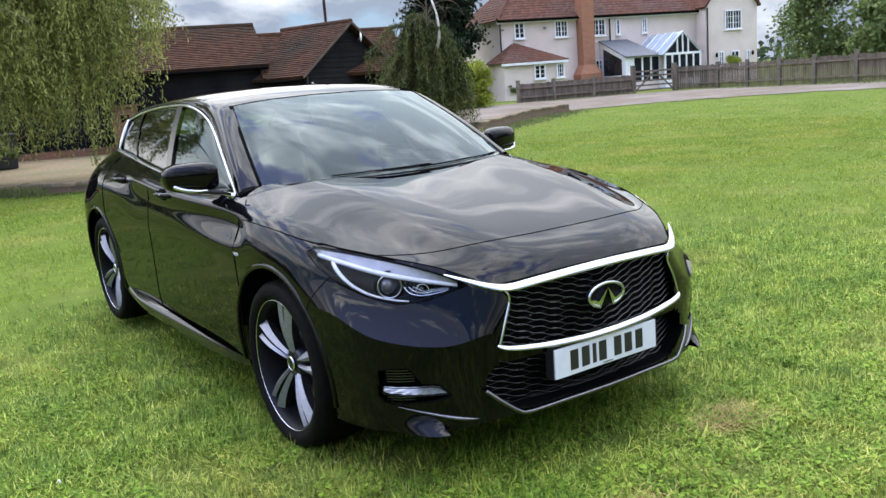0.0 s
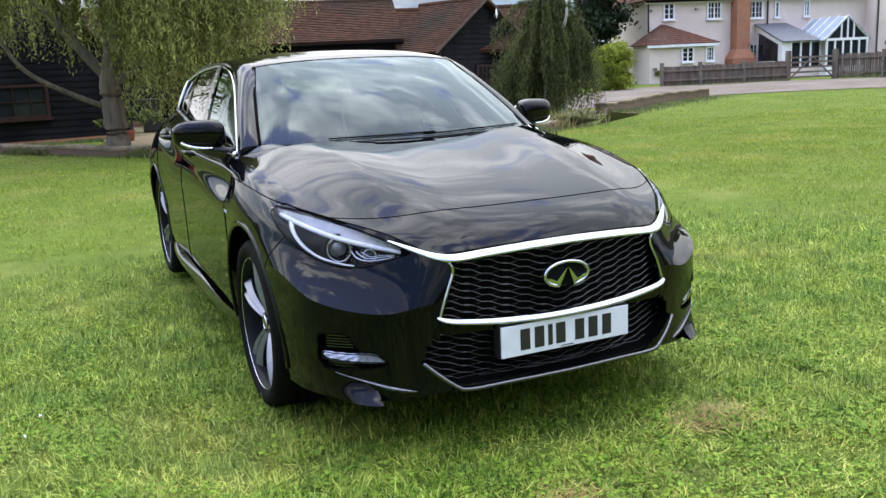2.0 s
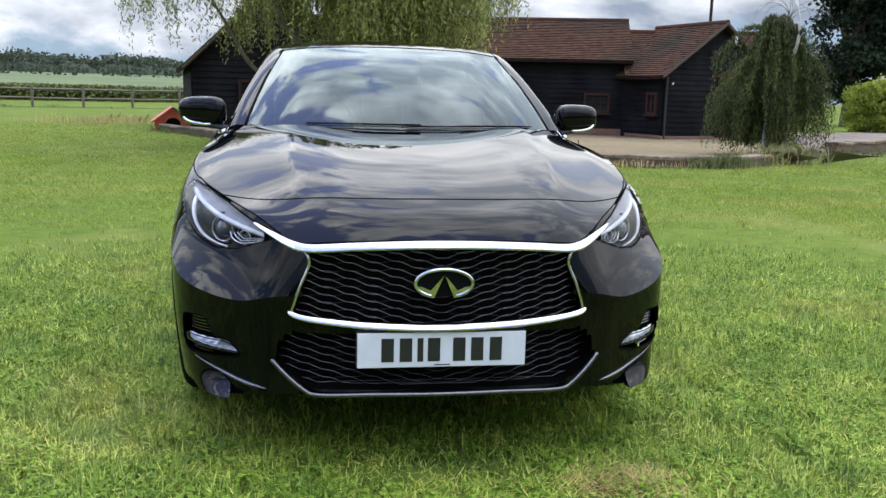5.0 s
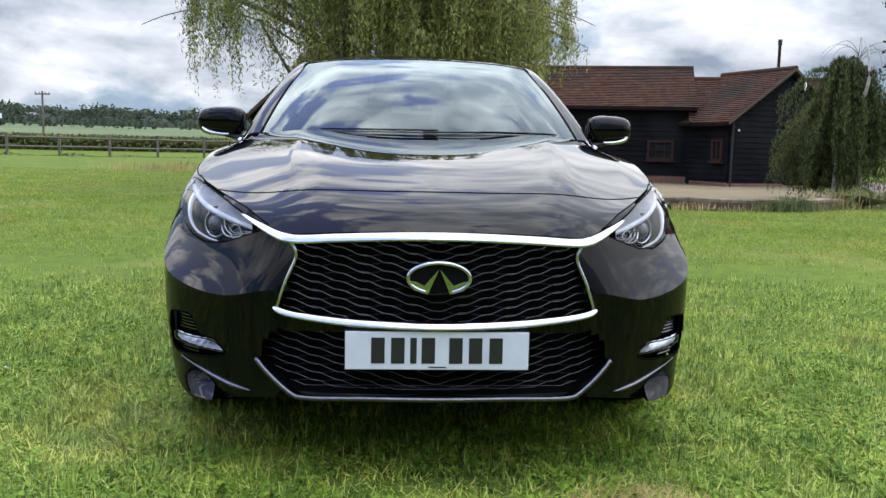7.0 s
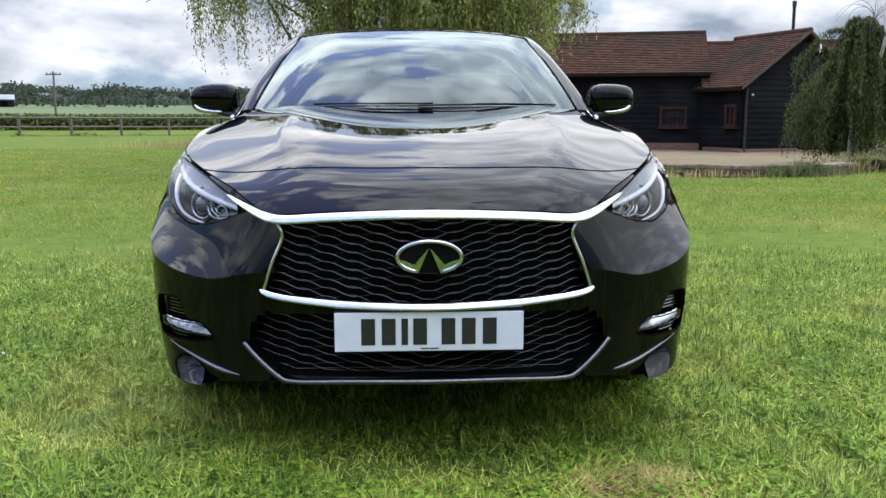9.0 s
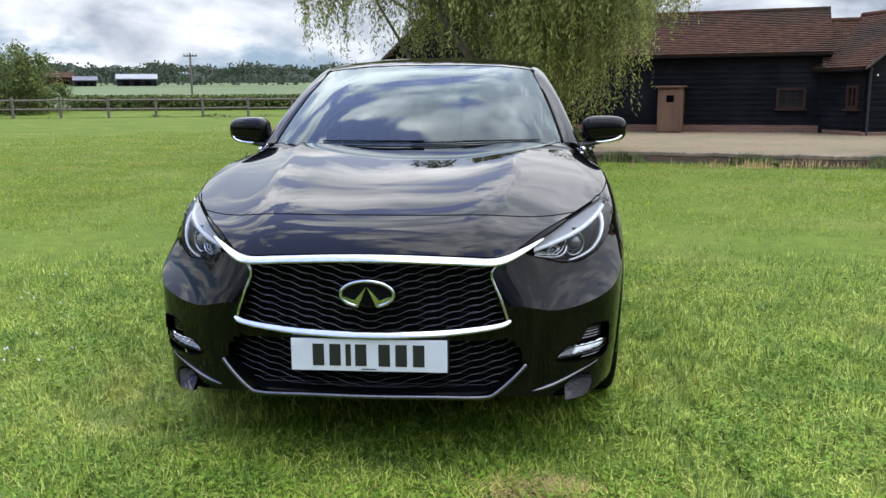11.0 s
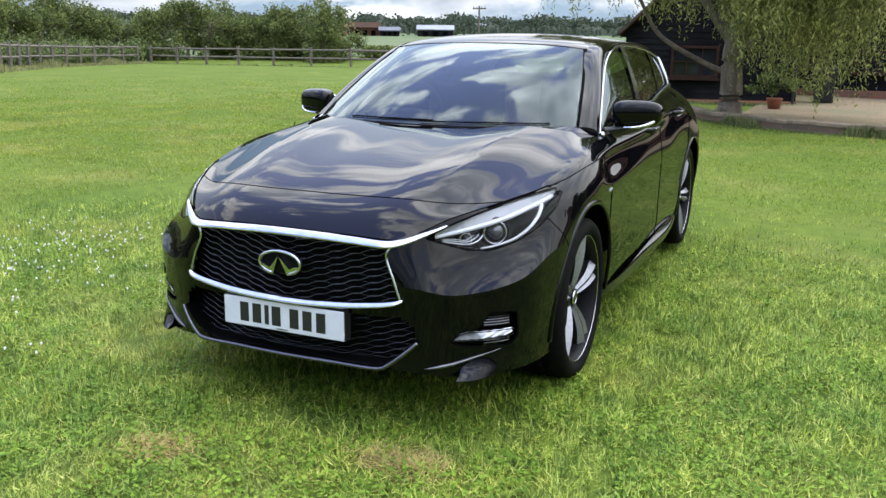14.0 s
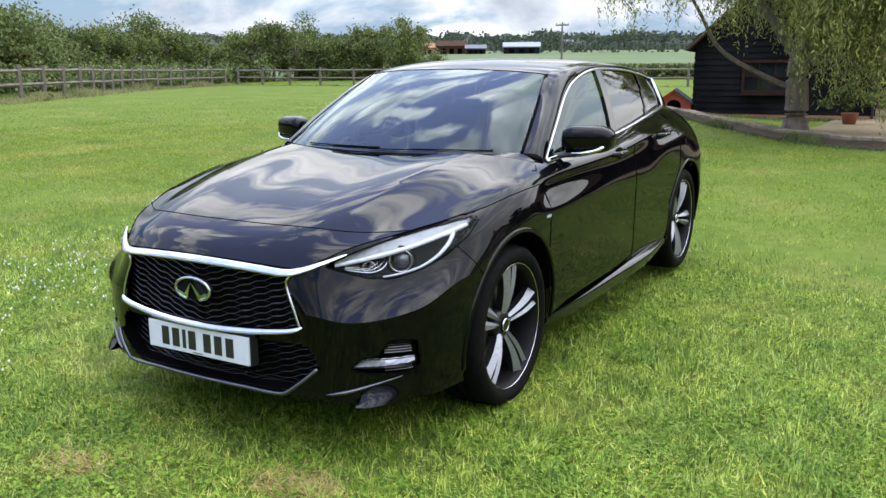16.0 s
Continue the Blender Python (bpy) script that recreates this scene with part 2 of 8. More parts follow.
M["lens"] = glass_mat("lamp_lens", (0.95, 0.96, 0.97), 1.2)
M["lamp_white"] = mat("lamp_light_guide", (0.62, 0.63, 0.65), (0.52, 0.53, 0.56), 60.0, rough=0.18, coat=0.5)
M["fog"] = mat("fog_lamp_glass", (0.62, 0.63, 0.65), (0.4, 0.41, 0.43), 70.0, rough=0.15, metal=0.35, coat=0.6)
M["brow"] = mat("lamp_reflector", (0.25, 0.255, 0.27), (0.18, 0.185, 0.2), 40.0, rough=0.3, metal=0.5)
M["projector"] = mat("projector_glass", (0.05, 0.052, 0.056), (0.03, 0.032, 0.035), 30.0, rough=0.04, coat=1.0)
M["mesh_black"] = mat("grille_mesh", (0.006, 0.006, 0.006), (0.01, 0.01, 0.01), 200.0, rough=0.22, spec=0.95)
M["lamp_black"] = mat("lamp_bezel", (0.002, 0.002, 0.0025), (0.004, 0.004, 0.005), 60.0, rough=0.4, spec=0.08)
M["red_lens"] = mat("red_lens", (0.25, 0.01, 0.01), (0.18, 0.006, 0.006), 60.0, rough=0.1, coat=1.0)
M["white_plate"] = mat("plate_white", (0.62, 0.63, 0.66), (0.58, 0.59, 0.62), 20.0, rough=0.25, coat=0.5)
M["ink"] = mat("plate_black", (0.012, 0.012, 0.012), (0.016, 0.016, 0.016), 40.0, rough=0.4)
M["trim_black"] = mat("interior_black", (0.018, 0.018, 0.019), (0.026, 0.026, 0.027), 50.0, rough=0.65, bump=0.1, bump_scale=300.0)
M["seat"] = mat("seat_leather", (0.03, 0.03, 0.032), (0.045, 0.045, 0.047), 25.0, rough=0.5, bump=0.15, bump_scale=120.0)
M["weatherboard"] = mat("black_weatherboard", (0.006, 0.006, 0.0065), (0.011, 0.011, 0.012), 3.0, rough=0.8, bump=0.35, bump_scale=14.0, island=0.35, stretch=(0.6, 0.6, 9.0), c=(0.015, 0.015, 0.016), c_scale=0.8, spec=0.04)
M["barn_tile"] = mat("clay_tile", (0.078, 0.036, 0.02), (0.046, 0.024, 0.015), 5.0, spec=0.1, rough=0.9, bump=0.4, bump_scale=22.0, island=0.2, c=(0.034, 0.026, 0.017), c_scale=0.6)
M["house_tile"] = mat("house_clay_tile", (0.12, 0.05, 0.03), (0.075, 0.034, 0.022), 4.0, spec=0.15, rough=0.85, bump=0.4, bump_scale=22.0, island=0.22, c=(0.09, 0.05, 0.04), c_scale=0.5)
M["render"] = mat("cream_render", (0.66, 0.56, 0.49), (0.6, 0.51, 0.44), 1.3, rough=0.9, bump=0.15, bump_scale=30.0, c=(0.57, 0.48, 0.41), c_scale=0.5)
M["white_paint"] = mat("white_paint", (0.78, 0.78, 0.77), (0.7, 0.7, 0.69), 6.0, rough=0.5)
M["brick"] = brick_mat("orange_brick", (0.36, 0.125, 0.05), (0.25, 0.085, 0.04), (0.3, 0.24, 0.18))
M["footing"] = brick_mat("footing_brick", (0.21, 0.085, 0.045), (0.11, 0.058, 0.036), (0.17, 0.13, 0.09))
M["old_brick"] = brick_mat("old_brick", (0.15, 0.088, 0.052), (0.085, 0.06, 0.038), (0.13, 0.1, 0.07))
# weathered tan stone, made paler for the light on the wall's top
M["coping"] = mat("weathered_lit_coping", (0.26, 0.2, 0.135), (0.15, 0.118, 0.08), 7.0, spec=0.1, rough=0.95, bump=0.5, bump_scale=40.0, island=0.2, c=(0.085, 0.08, 0.05), c_scale=1.6)
M["slate"] = mat("slate", (0.1, 0.105, 0.12), (0.07, 0.075, 0.085), 6.0, rough=0.6, bump=0.3, bump_scale=20.0)
M["pane"] = mat("window_pane", (0.012, 0.014, 0.016), (0.02, 0.022, 0.025), 2.0, rough=0.05, spec=0.25)
M["roof_glass"] = mat("conservatory_glass", (0.35, 0.4, 0.45), (0.28, 0.33, 0.38), 1.5, rough=0.08, spec=0.8)
M["fence"] = mat("weathered_fence", (0.15, 0.115, 0.085), (0.085, 0.066, 0.05), 4.0, rough=0.85, bump=0.4, bump_scale=30.0, island=0.25, stretch=(1, 1, 0.25))
M["post"] = mat("fence_post", (0.15, 0.128, 0.095), (0.095, 0.082, 0.062), 6.0, rough=0.9, bump=0.4, bump_scale=40.0, island=0.2)
M["barge"] = mat("weathered_bargeboard", (0.09, 0.068, 0.05), (0.06, 0.046, 0.034), 6.0, rough=0.9, bump=0.3, bump_scale=40.0)
M["oak"] = mat("brown_wood", (0.16, 0.085, 0.042), (0.11, 0.058, 0.03), 5.0, rough=0.65, bump=0.3, bump_scale=40.0, stretch=(1, 1, 0.2))
M["red_frame"] = mat("brown_red_frame", (0.045, 0.023, 0.018), (0.03, 0.017, 0.013), 8.0, spec=0.1, rough=0.8)
M["kennel_red"] = mat("orange_red_paint", (0.45, 0.075, 0.03), (0.36, 0.06, 0.03), 6.0, rough=0.6)
M["felt"] = mat("roofing_felt", (0.04, 0.05, 0.052), (0.06, 0.07, 0.07), 12.0, rough=0.95, bump=0.3, bump_scale=80.0)
M["metal_grey"] = mat("grey_sheet", (0.2, 0.21, 0.22), (0.16, 0.17, 0.18), 0.3, rough=0.5)
M["road"] = mat("tarmac_drive", (0.18, 0.143, 0.11), (0.13, 0.104, 0.08), 3.0, spec=0.1, rough=0.95, bump=0.3, bump_scale=60.0, c=(0.21, 0.18, 0.15), c_scale=0.4)
M["gravel"] = mat("courtyard_gravel", (0.25, 0.188, 0.11), (0.16, 0.12, 0.072), 14.0, spec=0.1, rough=0.95, bump=0.6, bump_scale=60.0, c=(0.15, 0.14, 0.075), c_scale=0.55)
M["bark"] = mat("bark", (0.19, 0.15, 0.11), (0.1, 0.08, 0.06), 9.0, rough=0.95, bump=0.8, bump_scale=24.0, stretch=(1, 1, 0.3))
M["pale_bark"] = mat("pale_dead_wood", (0.45, 0.42, 0.37), (0.3, 0.28, 0.24), 9.0, rough=0.9, bump=0.4, bump_scale=24.0)
M["willow"] = leaf_mat("willow_leaf", (0.092, 0.112, 0.029), (0.356, 0.376, 0.112), 0.3, (0.079, 0.068, 0.032), 0.42)
M["dark_leaf"] = leaf_mat("dark_weeping_leaf", (0.024, 0.034, 0.009), (0.13, 0.145, 0.042), 0.28, (0.022, 0.024, 0.01), 0.4)
M["bush_leaf"] = leaf_mat("yellow_green_leaf", (0.15, 0.2, 0.02), (0.33, 0.37, 0.055), 0.35)
M["hedge_leaf"] = leaf_mat("hedgerow_leaf", (0.05, 0.08, 0.02), (0.18, 0.21, 0.06), 0.36, (0.06, 0.05, 0.022))
M["tree_leaf"] = leaf_mat("garden_tree_leaf", (0.08, 0.12, 0.04), (0.19, 0.24, 0.08), 0.4)
M["elder_leaf"] = leaf_mat("pale_elder_leaf", (0.06, 0.1, 0.025), (0.22, 0.26, 0.11), 0.3)
M["conifer"] = leaf_mat("conifer_needle", (0.008, 0.016, 0.007), (0.02, 0.034, 0.013), 0.1)
# greyed and evened leaf green: the haze of distance is in this colour
M["wood_leaf"] = leaf_mat("far_hazed_leaf", (0.042, 0.058, 0.036), (0.054, 0.074, 0.044), 0.5, None, 0.6)
M["crop"] = mat("green_crop_field", (0.095, 0.125, 0.058), (0.115, 0.145, 0.068), 0.08, spec=0.05, rough=0.95, c=(0.135, 0.16, 0.08), c_scale=0.02)
M["straw_grass"] = leaf_mat("dry_grass", (0.3, 0.21, 0.075), (0.6, 0.46, 0.21), 0.2)
M["weed"] = leaf_mat("rough_weed", (0.07, 0.1, 0.03), (0.2, 0.22, 0.09), 0.3)
M["tall_grass"] = leaf_mat("tall_pale_grass", (0.13, 0.15, 0.05), (0.33, 0.32, 0.15), 0.3)
M["terracotta"] = mat("terracotta", (0.3, 0.1, 0.05), (0.22, 0.08, 0.045), 14.0, rough=0.9, bump=0.2, bump_scale=60.0)
M["petal"] = mat("white_petal", (0.62, 0.62, 0.5), (0.5, 0.5, 0.38), 30.0, rough=0.8)

# ---------------------------------------------------------------- mesh helpers
def mesh_ob(name, verts, faces, material, parent=None, label="", smooth=False, normals=None):
    me = bpy.data.meshes.new(name)
    me.from_pydata([tuple(v) for v in verts], [], [tuple(f) for f in faces])
    if smooth or normals is not None:
        me.polygons.foreach_set("use_smooth", [True] * len(me.polygons))
    if normals is not None:
        me.normals_split_custom_set_from_vertices([tuple(v) for v in normals])
    me.materials.append(material)
    ob = new(name, me)
    if parent is not None:
        ob.parent = parent
    if label:
        ob["label"] = label
    return ob


def part(name, bm, material, parent, label="", smooth=False):
    """Links a bmesh as one mesh object under a thing or a part."""
    me = bpy.data.meshes.new(name)
    bm.normal_update()
    bm.to_mesh(me)
    bm.free()
    if smooth:
        me.polygons.foreach_set("use_smooth", [True] * len(me.polygons))
    me.materials.append(material)
    ob = new(name, me)
    if parent is not None:
        ob.parent = parent
    if label:
        ob["label"] = label
    return ob


def thing(name, label, category, group="", kind="", at=(0, 0, 0)):
    ob = new(name)
    ob.location = at
    ob.empty_display_size = 0.2
    return tagged(ob, label, category, group, kind)


def add_box(bm, lo, hi, bevel=0.0, m=None):
    c = [(a + b) / 2 for a, b in zip(lo, hi)]
    s = [abs(b - a) for a, b in zip(lo, hi)]
    r = bmesh.ops.create_cube(bm, size=1.0, matrix=(m or Matrix()) @ Matrix.Translation(c) @ Matrix.Diagonal((*s, 1)))
    if bevel:
        es = list({e for v in r["verts"] for e in v.link_edges})
        bmesh.ops.bevel(bm, geom=es, offset=bevel, segments=2, affect="EDGES", profile=0.7)
    return bm


def box(lo, hi, bevel=0.0, m=None):
    return add_box(bmesh.new(), lo, hi, bevel, m)


def tube(path, radius, sides=8, closed=False, flat=1.0, up=(0, 0, 1), caps=True):
    """Vertices and faces of a tube along a path. flat squeezes it along up."""
    p = np.array(path, float)
    n = len(p)
    rad = np.broadcast_to(np.array(radius, float), (n,))
    if closed:
        t = np.roll(p, -1, 0) - np.roll(p, 1, 0)
    else:
        t = np.gradient(p, axis=0)
    t /= np.linalg.norm(t, axis=1)[:, None] + 1e-12
    u = np.broadcast_to(np.array(up, float), (n, 3))
    a = np.cross(t, u)
    ln = np.linalg.norm(a, axis=1)
    a[ln < 1e-3] = (1, 0, 0)
    a /= np.linalg.norm(a, axis=1)[:, None]
    b = np.cross(a, t)
    ang = np.linspace(0, 2 * math.pi, sides, endpoint=False)
    v = (p[:, None] + rad[:, None, None] * (np.cos(ang)[None, :, None] * a[:, None] + flat * np.sin(ang)[None, :, None] * b[:, None])).reshape(-1, 3)
    f = []
    for i in range(n if closed else n - 1):
        j = (i + 1) % n
        for k in range(sides):
            k2 = (k + 1) % sides
            f.append((i * sides + k, i * sides + k2, j * sides + k2, j * sides + k))
    if caps and not closed:
        f.append(tuple(reversed(range(sides))))
        f.append(tuple(range((n - 1) * sides, n * sides)))
    return v, f


def joined(pieces):
    v, f, o = [], [], 0
    for pv, pf in pieces:
        v.extend(map(tuple, pv))
        f.extend(tuple(i + o for i in q) for q in pf)
        o += len(pv)
    return v, f


def spline(points, per=8):
    """A smooth curve through the points, chord-length parametrised, per samples a span."""
    p = np.array(points, float)
    d = np.linalg.norm(np.diff(p, axis=0), axis=1) ** 0.5
    t = np.r_[0, np.cumsum(d)]
    m = np.zeros_like(p)
    m[1:-1] = ((p[1:-1] - p[:-2]) / d[:-1, None] * d[1:, None] + (p[2:] - p[1:-1]) / d[1:, None] * d[:-1, None]) / (d[:-1] + d[1:])[:, None]
    m[0] = 2 * (p[1] - p[0]) / d[0] - m[1]
    m[-1] = 2 * (p[-1] - p[-2]) / d[-1] - m[-2]
    out = []
    for i in range(len(d)):
        s = np.linspace(0, 1, per, endpoint=False)[:, None]
        h = d[i]
        out.append((2 * s**3 - 3 * s**2 + 1) * p[i] + (s**3 - 2 * s**2 + s) * h * m[i] + (-2 * s**3 + 3 * s**2) * p[i + 1] + (s**3 - s**2) * h * m[i + 1])
    return np.vstack(out + [p[-1:]])


def net(lines, per_u=10, per_v=8):
    """A surface through feature lines that all have the same number of stations: a grid [v][u] of points."""
    g = np.array([spline(q, per_u) for q in lines])
    return np.stack([spline(g[:, i], per_v) for i in range(g.shape[1])], 1)


def grid_normals(g):
    du, dv = np.gradient(g, axis=1), np.gradient(g, axis=0)
    n = np.cross(du, dv)
    return n / (np.linalg.norm(n, axis=2)[..., None] + 1e-12)


def grid_part(name, g, n, mask, material, parent, label="", side=1):
    """The faces of a grid that the mask picks, as one mesh; side -1 mirrors it across the car."""
    rows, cols = g.shape[:2]
    i, j = np.nonzero(mask)
    q = np.stack([i * cols + j, i * cols + j + 1, (i + 1) * cols + j + 1, (i + 1) * cols + j], 1)
    used, inv = np.unique(q, return_inverse=True)
    v = g.reshape(-1, 3)[used] * (side, 1, 1)
    vn = n.reshape(-1, 3)[used] * (side, 1, 1)
    f = inv.reshape(-1, 4)
    fn = np.cross(v[f[:, 2]] - v[f[:, 0]], v[f[:, 3]] - v[f[:, 1]])
    if (fn * vn[f[:, 0]]).sum() < 0:
        f = f[:, ::-1]
    return mesh_ob(name, v, f, material, parent, label, normals=vn)

# ---------------------------------------------------------------- ground, courtyard, road, edging wall
def smooth(a, b, x):
    t = np.clip((x - a) / (b - a), 0, 1)
    return t * t * (3 - 2 * t)


WALL = [(-4.6, 22.6), (-2.7, 19.4), (-1.5, 17.2), (0, 14.9), (1.2, 14.0), (2.8, 13.4), (4.6, 12.6), (5.6, 12.2), (7.2, 12.4), (9.0, 13.9), (10.9, 15.6)]
WX, WY = np.array(WALL).T


def height(x, y):
    """The lie of the land."""
    x, y = np.asarray(x, float), np.asarray(y, float)
    r, az = np.hypot(x, y), np.degrees(np.arctan2(x, y))
    z = -.035 + .012 * np.sin(.9 * x + .4) * np.sin(.7 * y + 1.1) * smooth(4, 8, r)
    z = z + .26 * smooth(12, 28, -x) * smooth(-60, -20, -r)
    back = y - np.interp(x, WX, WY)
    z = z - .1 * smooth(.2, 6, back) * smooth(-4.6, -2.5, x) * smooth(-17, -12, -x) * smooth(-60, -36, -y)
    hill = np.clip(r - 62, 0, 900) * .0195 * smooth(-25, -5, -az) * smooth(0, 30, y) * smooth(-110, -80, az)
    return z + hill


def axis(lo, hi, fine, n):
    t = np.linspace(-1, 1, n)
    s = np.sinh(t * 6.5) / np.sinh(6.5)
    return np.where(s < 0, -lo * s, hi * s) + fine * t


gx, gy = axis(-1300, 1300, 14, 190), axis(-1300, 1300, 14, 190) + 8
GX, GY = np.meshgrid(gx, gy)
GZ = height(GX, GY)
gv = np.stack([GX, GY, GZ], 2).reshape(-1, 3)
gn_ = len(gx)
gf = [(i * gn_ + j, i * gn_ + j + 1, (i + 1) * gn_ + j + 1, (i + 1) * gn_ + j) for i in range(gn_ - 1) for j in range(gn_ - 1)]


def lawn_material():
    m, n, l, p = node_mat("lawn")
    geo = n.new("ShaderNodeNewGeometry")

    def noise_ramp(scale, detail, lo, hi, c0, c1):
        t, r = n.new("ShaderNodeTexNoise"), n.new("ShaderNodeValToRGB")
        t.inputs["Scale"].default_value, t.inputs["Detail"].default_value = scale, detail
        l.new(geo.outputs["Position"], t.inputs["Vector"])
        r.color_ramp.elements[0].position, r.color_ramp.elements[1].position = lo, hi
        r.color_ramp.elements[0].color, r.color_ramp.elements[1].color = (*c0, 1), (*c1, 1)
        l.new(t.outputs["Fac"], r.inputs["Fac"])
        return r.outputs["Color"], t

    c1, _ = noise_ramp(7.0, 12.0, .38, .62, (0.056, 0.088, 0.013), (0.115, 0.158, 0.026))
    c2, _ = noise_ramp(.55, 5.0, .42, .62, (0.125, 0.16, 0.029), (0.08, 0.122, 0.02))
    c3, _ = noise_ramp(.8, 6.0, .52, .72, (0, 0, 0), (1, 1, 1))
    mx, dry = n.new("ShaderNodeMixRGB"), n.new("ShaderNodeMixRGB")
    mx.inputs["Fac"].default_value = .5
    l.new(c1, mx.inputs["Color1"])
    l.new(c2, mx.inputs["Color2"])
    dry.inputs["Color2"].default_value = (0.2, 0.2, 0.06, 1)
    k = n.new("ShaderNodeMath")
    k.operation, k.inputs[1].default_value = "MULTIPLY", .5
    l.new(c3, k.inputs[0])
    l.new(k.outputs["Value"], dry.inputs["Fac"])
    l.new(mx.outputs["Color"], dry.inputs["Color1"])
    l.new(dry.outputs["Color"], p.inputs["Base Color"])
    t, bp = n.new("ShaderNodeTexNoise"), n.new("ShaderNodeBump")
    t.inputs["Scale"].default_value, t.inputs["Detail"].default_value = 30.0, 6.0
    l.new(geo.outputs["Position"], t.inputs["Vector"])
    bp.inputs["Strength"].default_value, bp.inputs["Distance"].default_value = .5, .012
    l.new(t.outputs["Fac"], bp.inputs["Height"])
    l.new(bp.outputs["Normal"], p.inputs["Normal"])
    p.inputs["Roughness"].default_value, p.inputs["Specular IOR Level"].default_value = .9, .03
    return m


M["lawn"] = lawn_material()
ground = mesh_ob("ground", gv, gf, M["lawn"], smooth=True)
tagged(ground, "mown green lawn running out into farmland", "lawn", kind="structure")
ground.data.materials.append(M["crop"])
fc = (GX[:-1, :-1] + GX[1:, 1:]) / 2, (GY[:-1, :-1] + GY[1:, 1:]) / 2
r_, az_ = np.hypot(*fc), np.degrees(np.arctan2(*fc))
ground.data.polygons.foreach_set("material_index", ((r_ > 75) & (az_ < 14) & (az_ > -80)).astype(np.int32).ravel())

# gravel courtyard between the wall and the barn
cx = np.linspace(-.1, 12.7, 50)
cyard = np.array([[(x, y0 + (33 - y0) * t, 0) for t in np.linspace(0, 1, 24)] for x, y0 in ((x, np.interp(x, WX, WY) + .15) for x in cx)])
cyard[..., 2] = height(cyard[..., 0], cyard[..., 1]) + .04
cyard_f = [(i * 24 + j, (i + 1) * 24 + j, (i + 1) * 24 + j + 1, i * 24 + j + 1) for i in range(49) for j in range(23)]
tagged(mesh_ob("courtyard", cyard.reshape(-1, 3), cyard_f, M["gravel"], smooth=True), "pale gravel courtyard in front of the barn", "courtyard", kind="structure")

# tarmac drive past the house
near_edge = spline([(13.2, 19.8), (15.6, 20.8), (19.6, 21.7), (22.5, 21.2), (26, 19.3), (28.4, 15.5), (29.5, 8), (30, -4), (30, -16)], 8)
far_edge = spline([(15.2, 24), (18.5, 29), (26.6, 33.4), (30.8, 31.2), (34, 29.9), (35.5, 26.5), (34.9, 20), (34.4, 12), (34.6, -16)], 8)
dv = []
for k, (p, q) in enumerate(zip(near_edge, far_edge)):
    for j in range(7):
        c = p + (q - p) * (j / 6) + ((.25 * math.sin(k * 1.7), .2 * math.sin(k * 2.3 + 1)) if j == 0 else (0, 0))
        dv.append((c[0], c[1], float(height(*c)) + .022 + .012 * math.sin(math.pi * j / 6)))
df = [(i * 7 + j, (i + 1) * 7 + j, (i + 1) * 7 + j + 1, i * 7 + j + 1) for i in range(len(near_edge) - 1) for j in range(6)]
tagged(mesh_ob("road", dv, df, M["road"], smooth=True), "pale tarmac drive along the garden fence", "road", kind="structure")


def wall_run(name, pts, top, thick, label):
    """A low brick edging wall under a row of coping stones, following a line."""
    c = spline(pts, 6)
    t = np.gradient(c, axis=0)
    t /= np.linalg.norm(t, axis=1)[:, None]
    nn = np.stack([-t[:, 1], t[:, 0]], 1) * thick / 2
    v = []
    for q, o in zip(c, nn):
        z = float(height(q[0] - o[0], q[1] - o[1]))
        for p, zz in ((q - o, -.6), (q - o, z + top - .06), (q + o, z + top - .06), (q + o, -.6)):
            v.append((p[0], p[1], zz + .012 * math.sin(q[0] * 5)))
    k = len(c)
    f = [(i * 4 + j, (i + 1) * 4 + j, (i + 1) * 4 + j + 1, i * 4 + j + 1) for i in range(k - 1) for j in range(3)]
    f += [tuple(range(4)), tuple(range((k - 1) * 4 + 3, (k - 1) * 4 - 1, -1))]
    wall = tagged(mesh_ob(name, v, f, M["old_brick"]), label, "low wall", kind="structure")
    run = np.r_[0, np.cumsum(np.linalg.norm(np.diff(c, axis=0), axis=1))]
    rng, s0 = random.Random(len(pts)), 0.0
    while s0 < run[-1] - .2:
        s1 = min(run[-1], s0 + rng.uniform(.38, .52))
        ends = []
        for sv in (s0 + .006, s1 - .006):
            q, o = (np.array([np.interp(sv, run, w[:, i]) for i in (0, 1)]) for w in (c, nn))
            z = float(height(q[0] - o[0], q[1] - o[1])) + top - .064 + .012 * math.sin(q[0] * 5) + rng.uniform(-.006, .008)
            o = o * (1.18 + rng.uniform(-.05, .05))
            ends.append([(*(q - o), z), (*(q - o), z + .05), (*(q - o * .9), z + .064), (*(q + o * .9), z + .064), (*(q + o), z + .05), (*(q + o), z)])
        mesh_ob("coping_stone", ends[0] + ends[1], [tuple(range(6)), tuple(range(11, 5, -1))] + [(i, i + 6, (i + 1) % 6 + 6, (i + 1) % 6) for i in range(6)], M["coping"], wall)
        s0 = s1
    return wall


wall_run("wall_edging", WALL, .2, .24, "low weathered brick wall edging the lawn")
wall_run("wall_drive", [(11.6, 16.2), (14.8, 18.6), (17.2, 20.2), (19.6, 21.2)], .3, .26, "low mossy wall beside the drive")

# ---------------------------------------------------------------- the car
# x across, y from the nose to the tail, one half built and mirrored
HUB_Y, HUB_Z, REAR_Y, REAR_Z, TYRE_R, ARCH_R = 0.945, 0.316, 3.646, 0.35, 0.347, 0.415
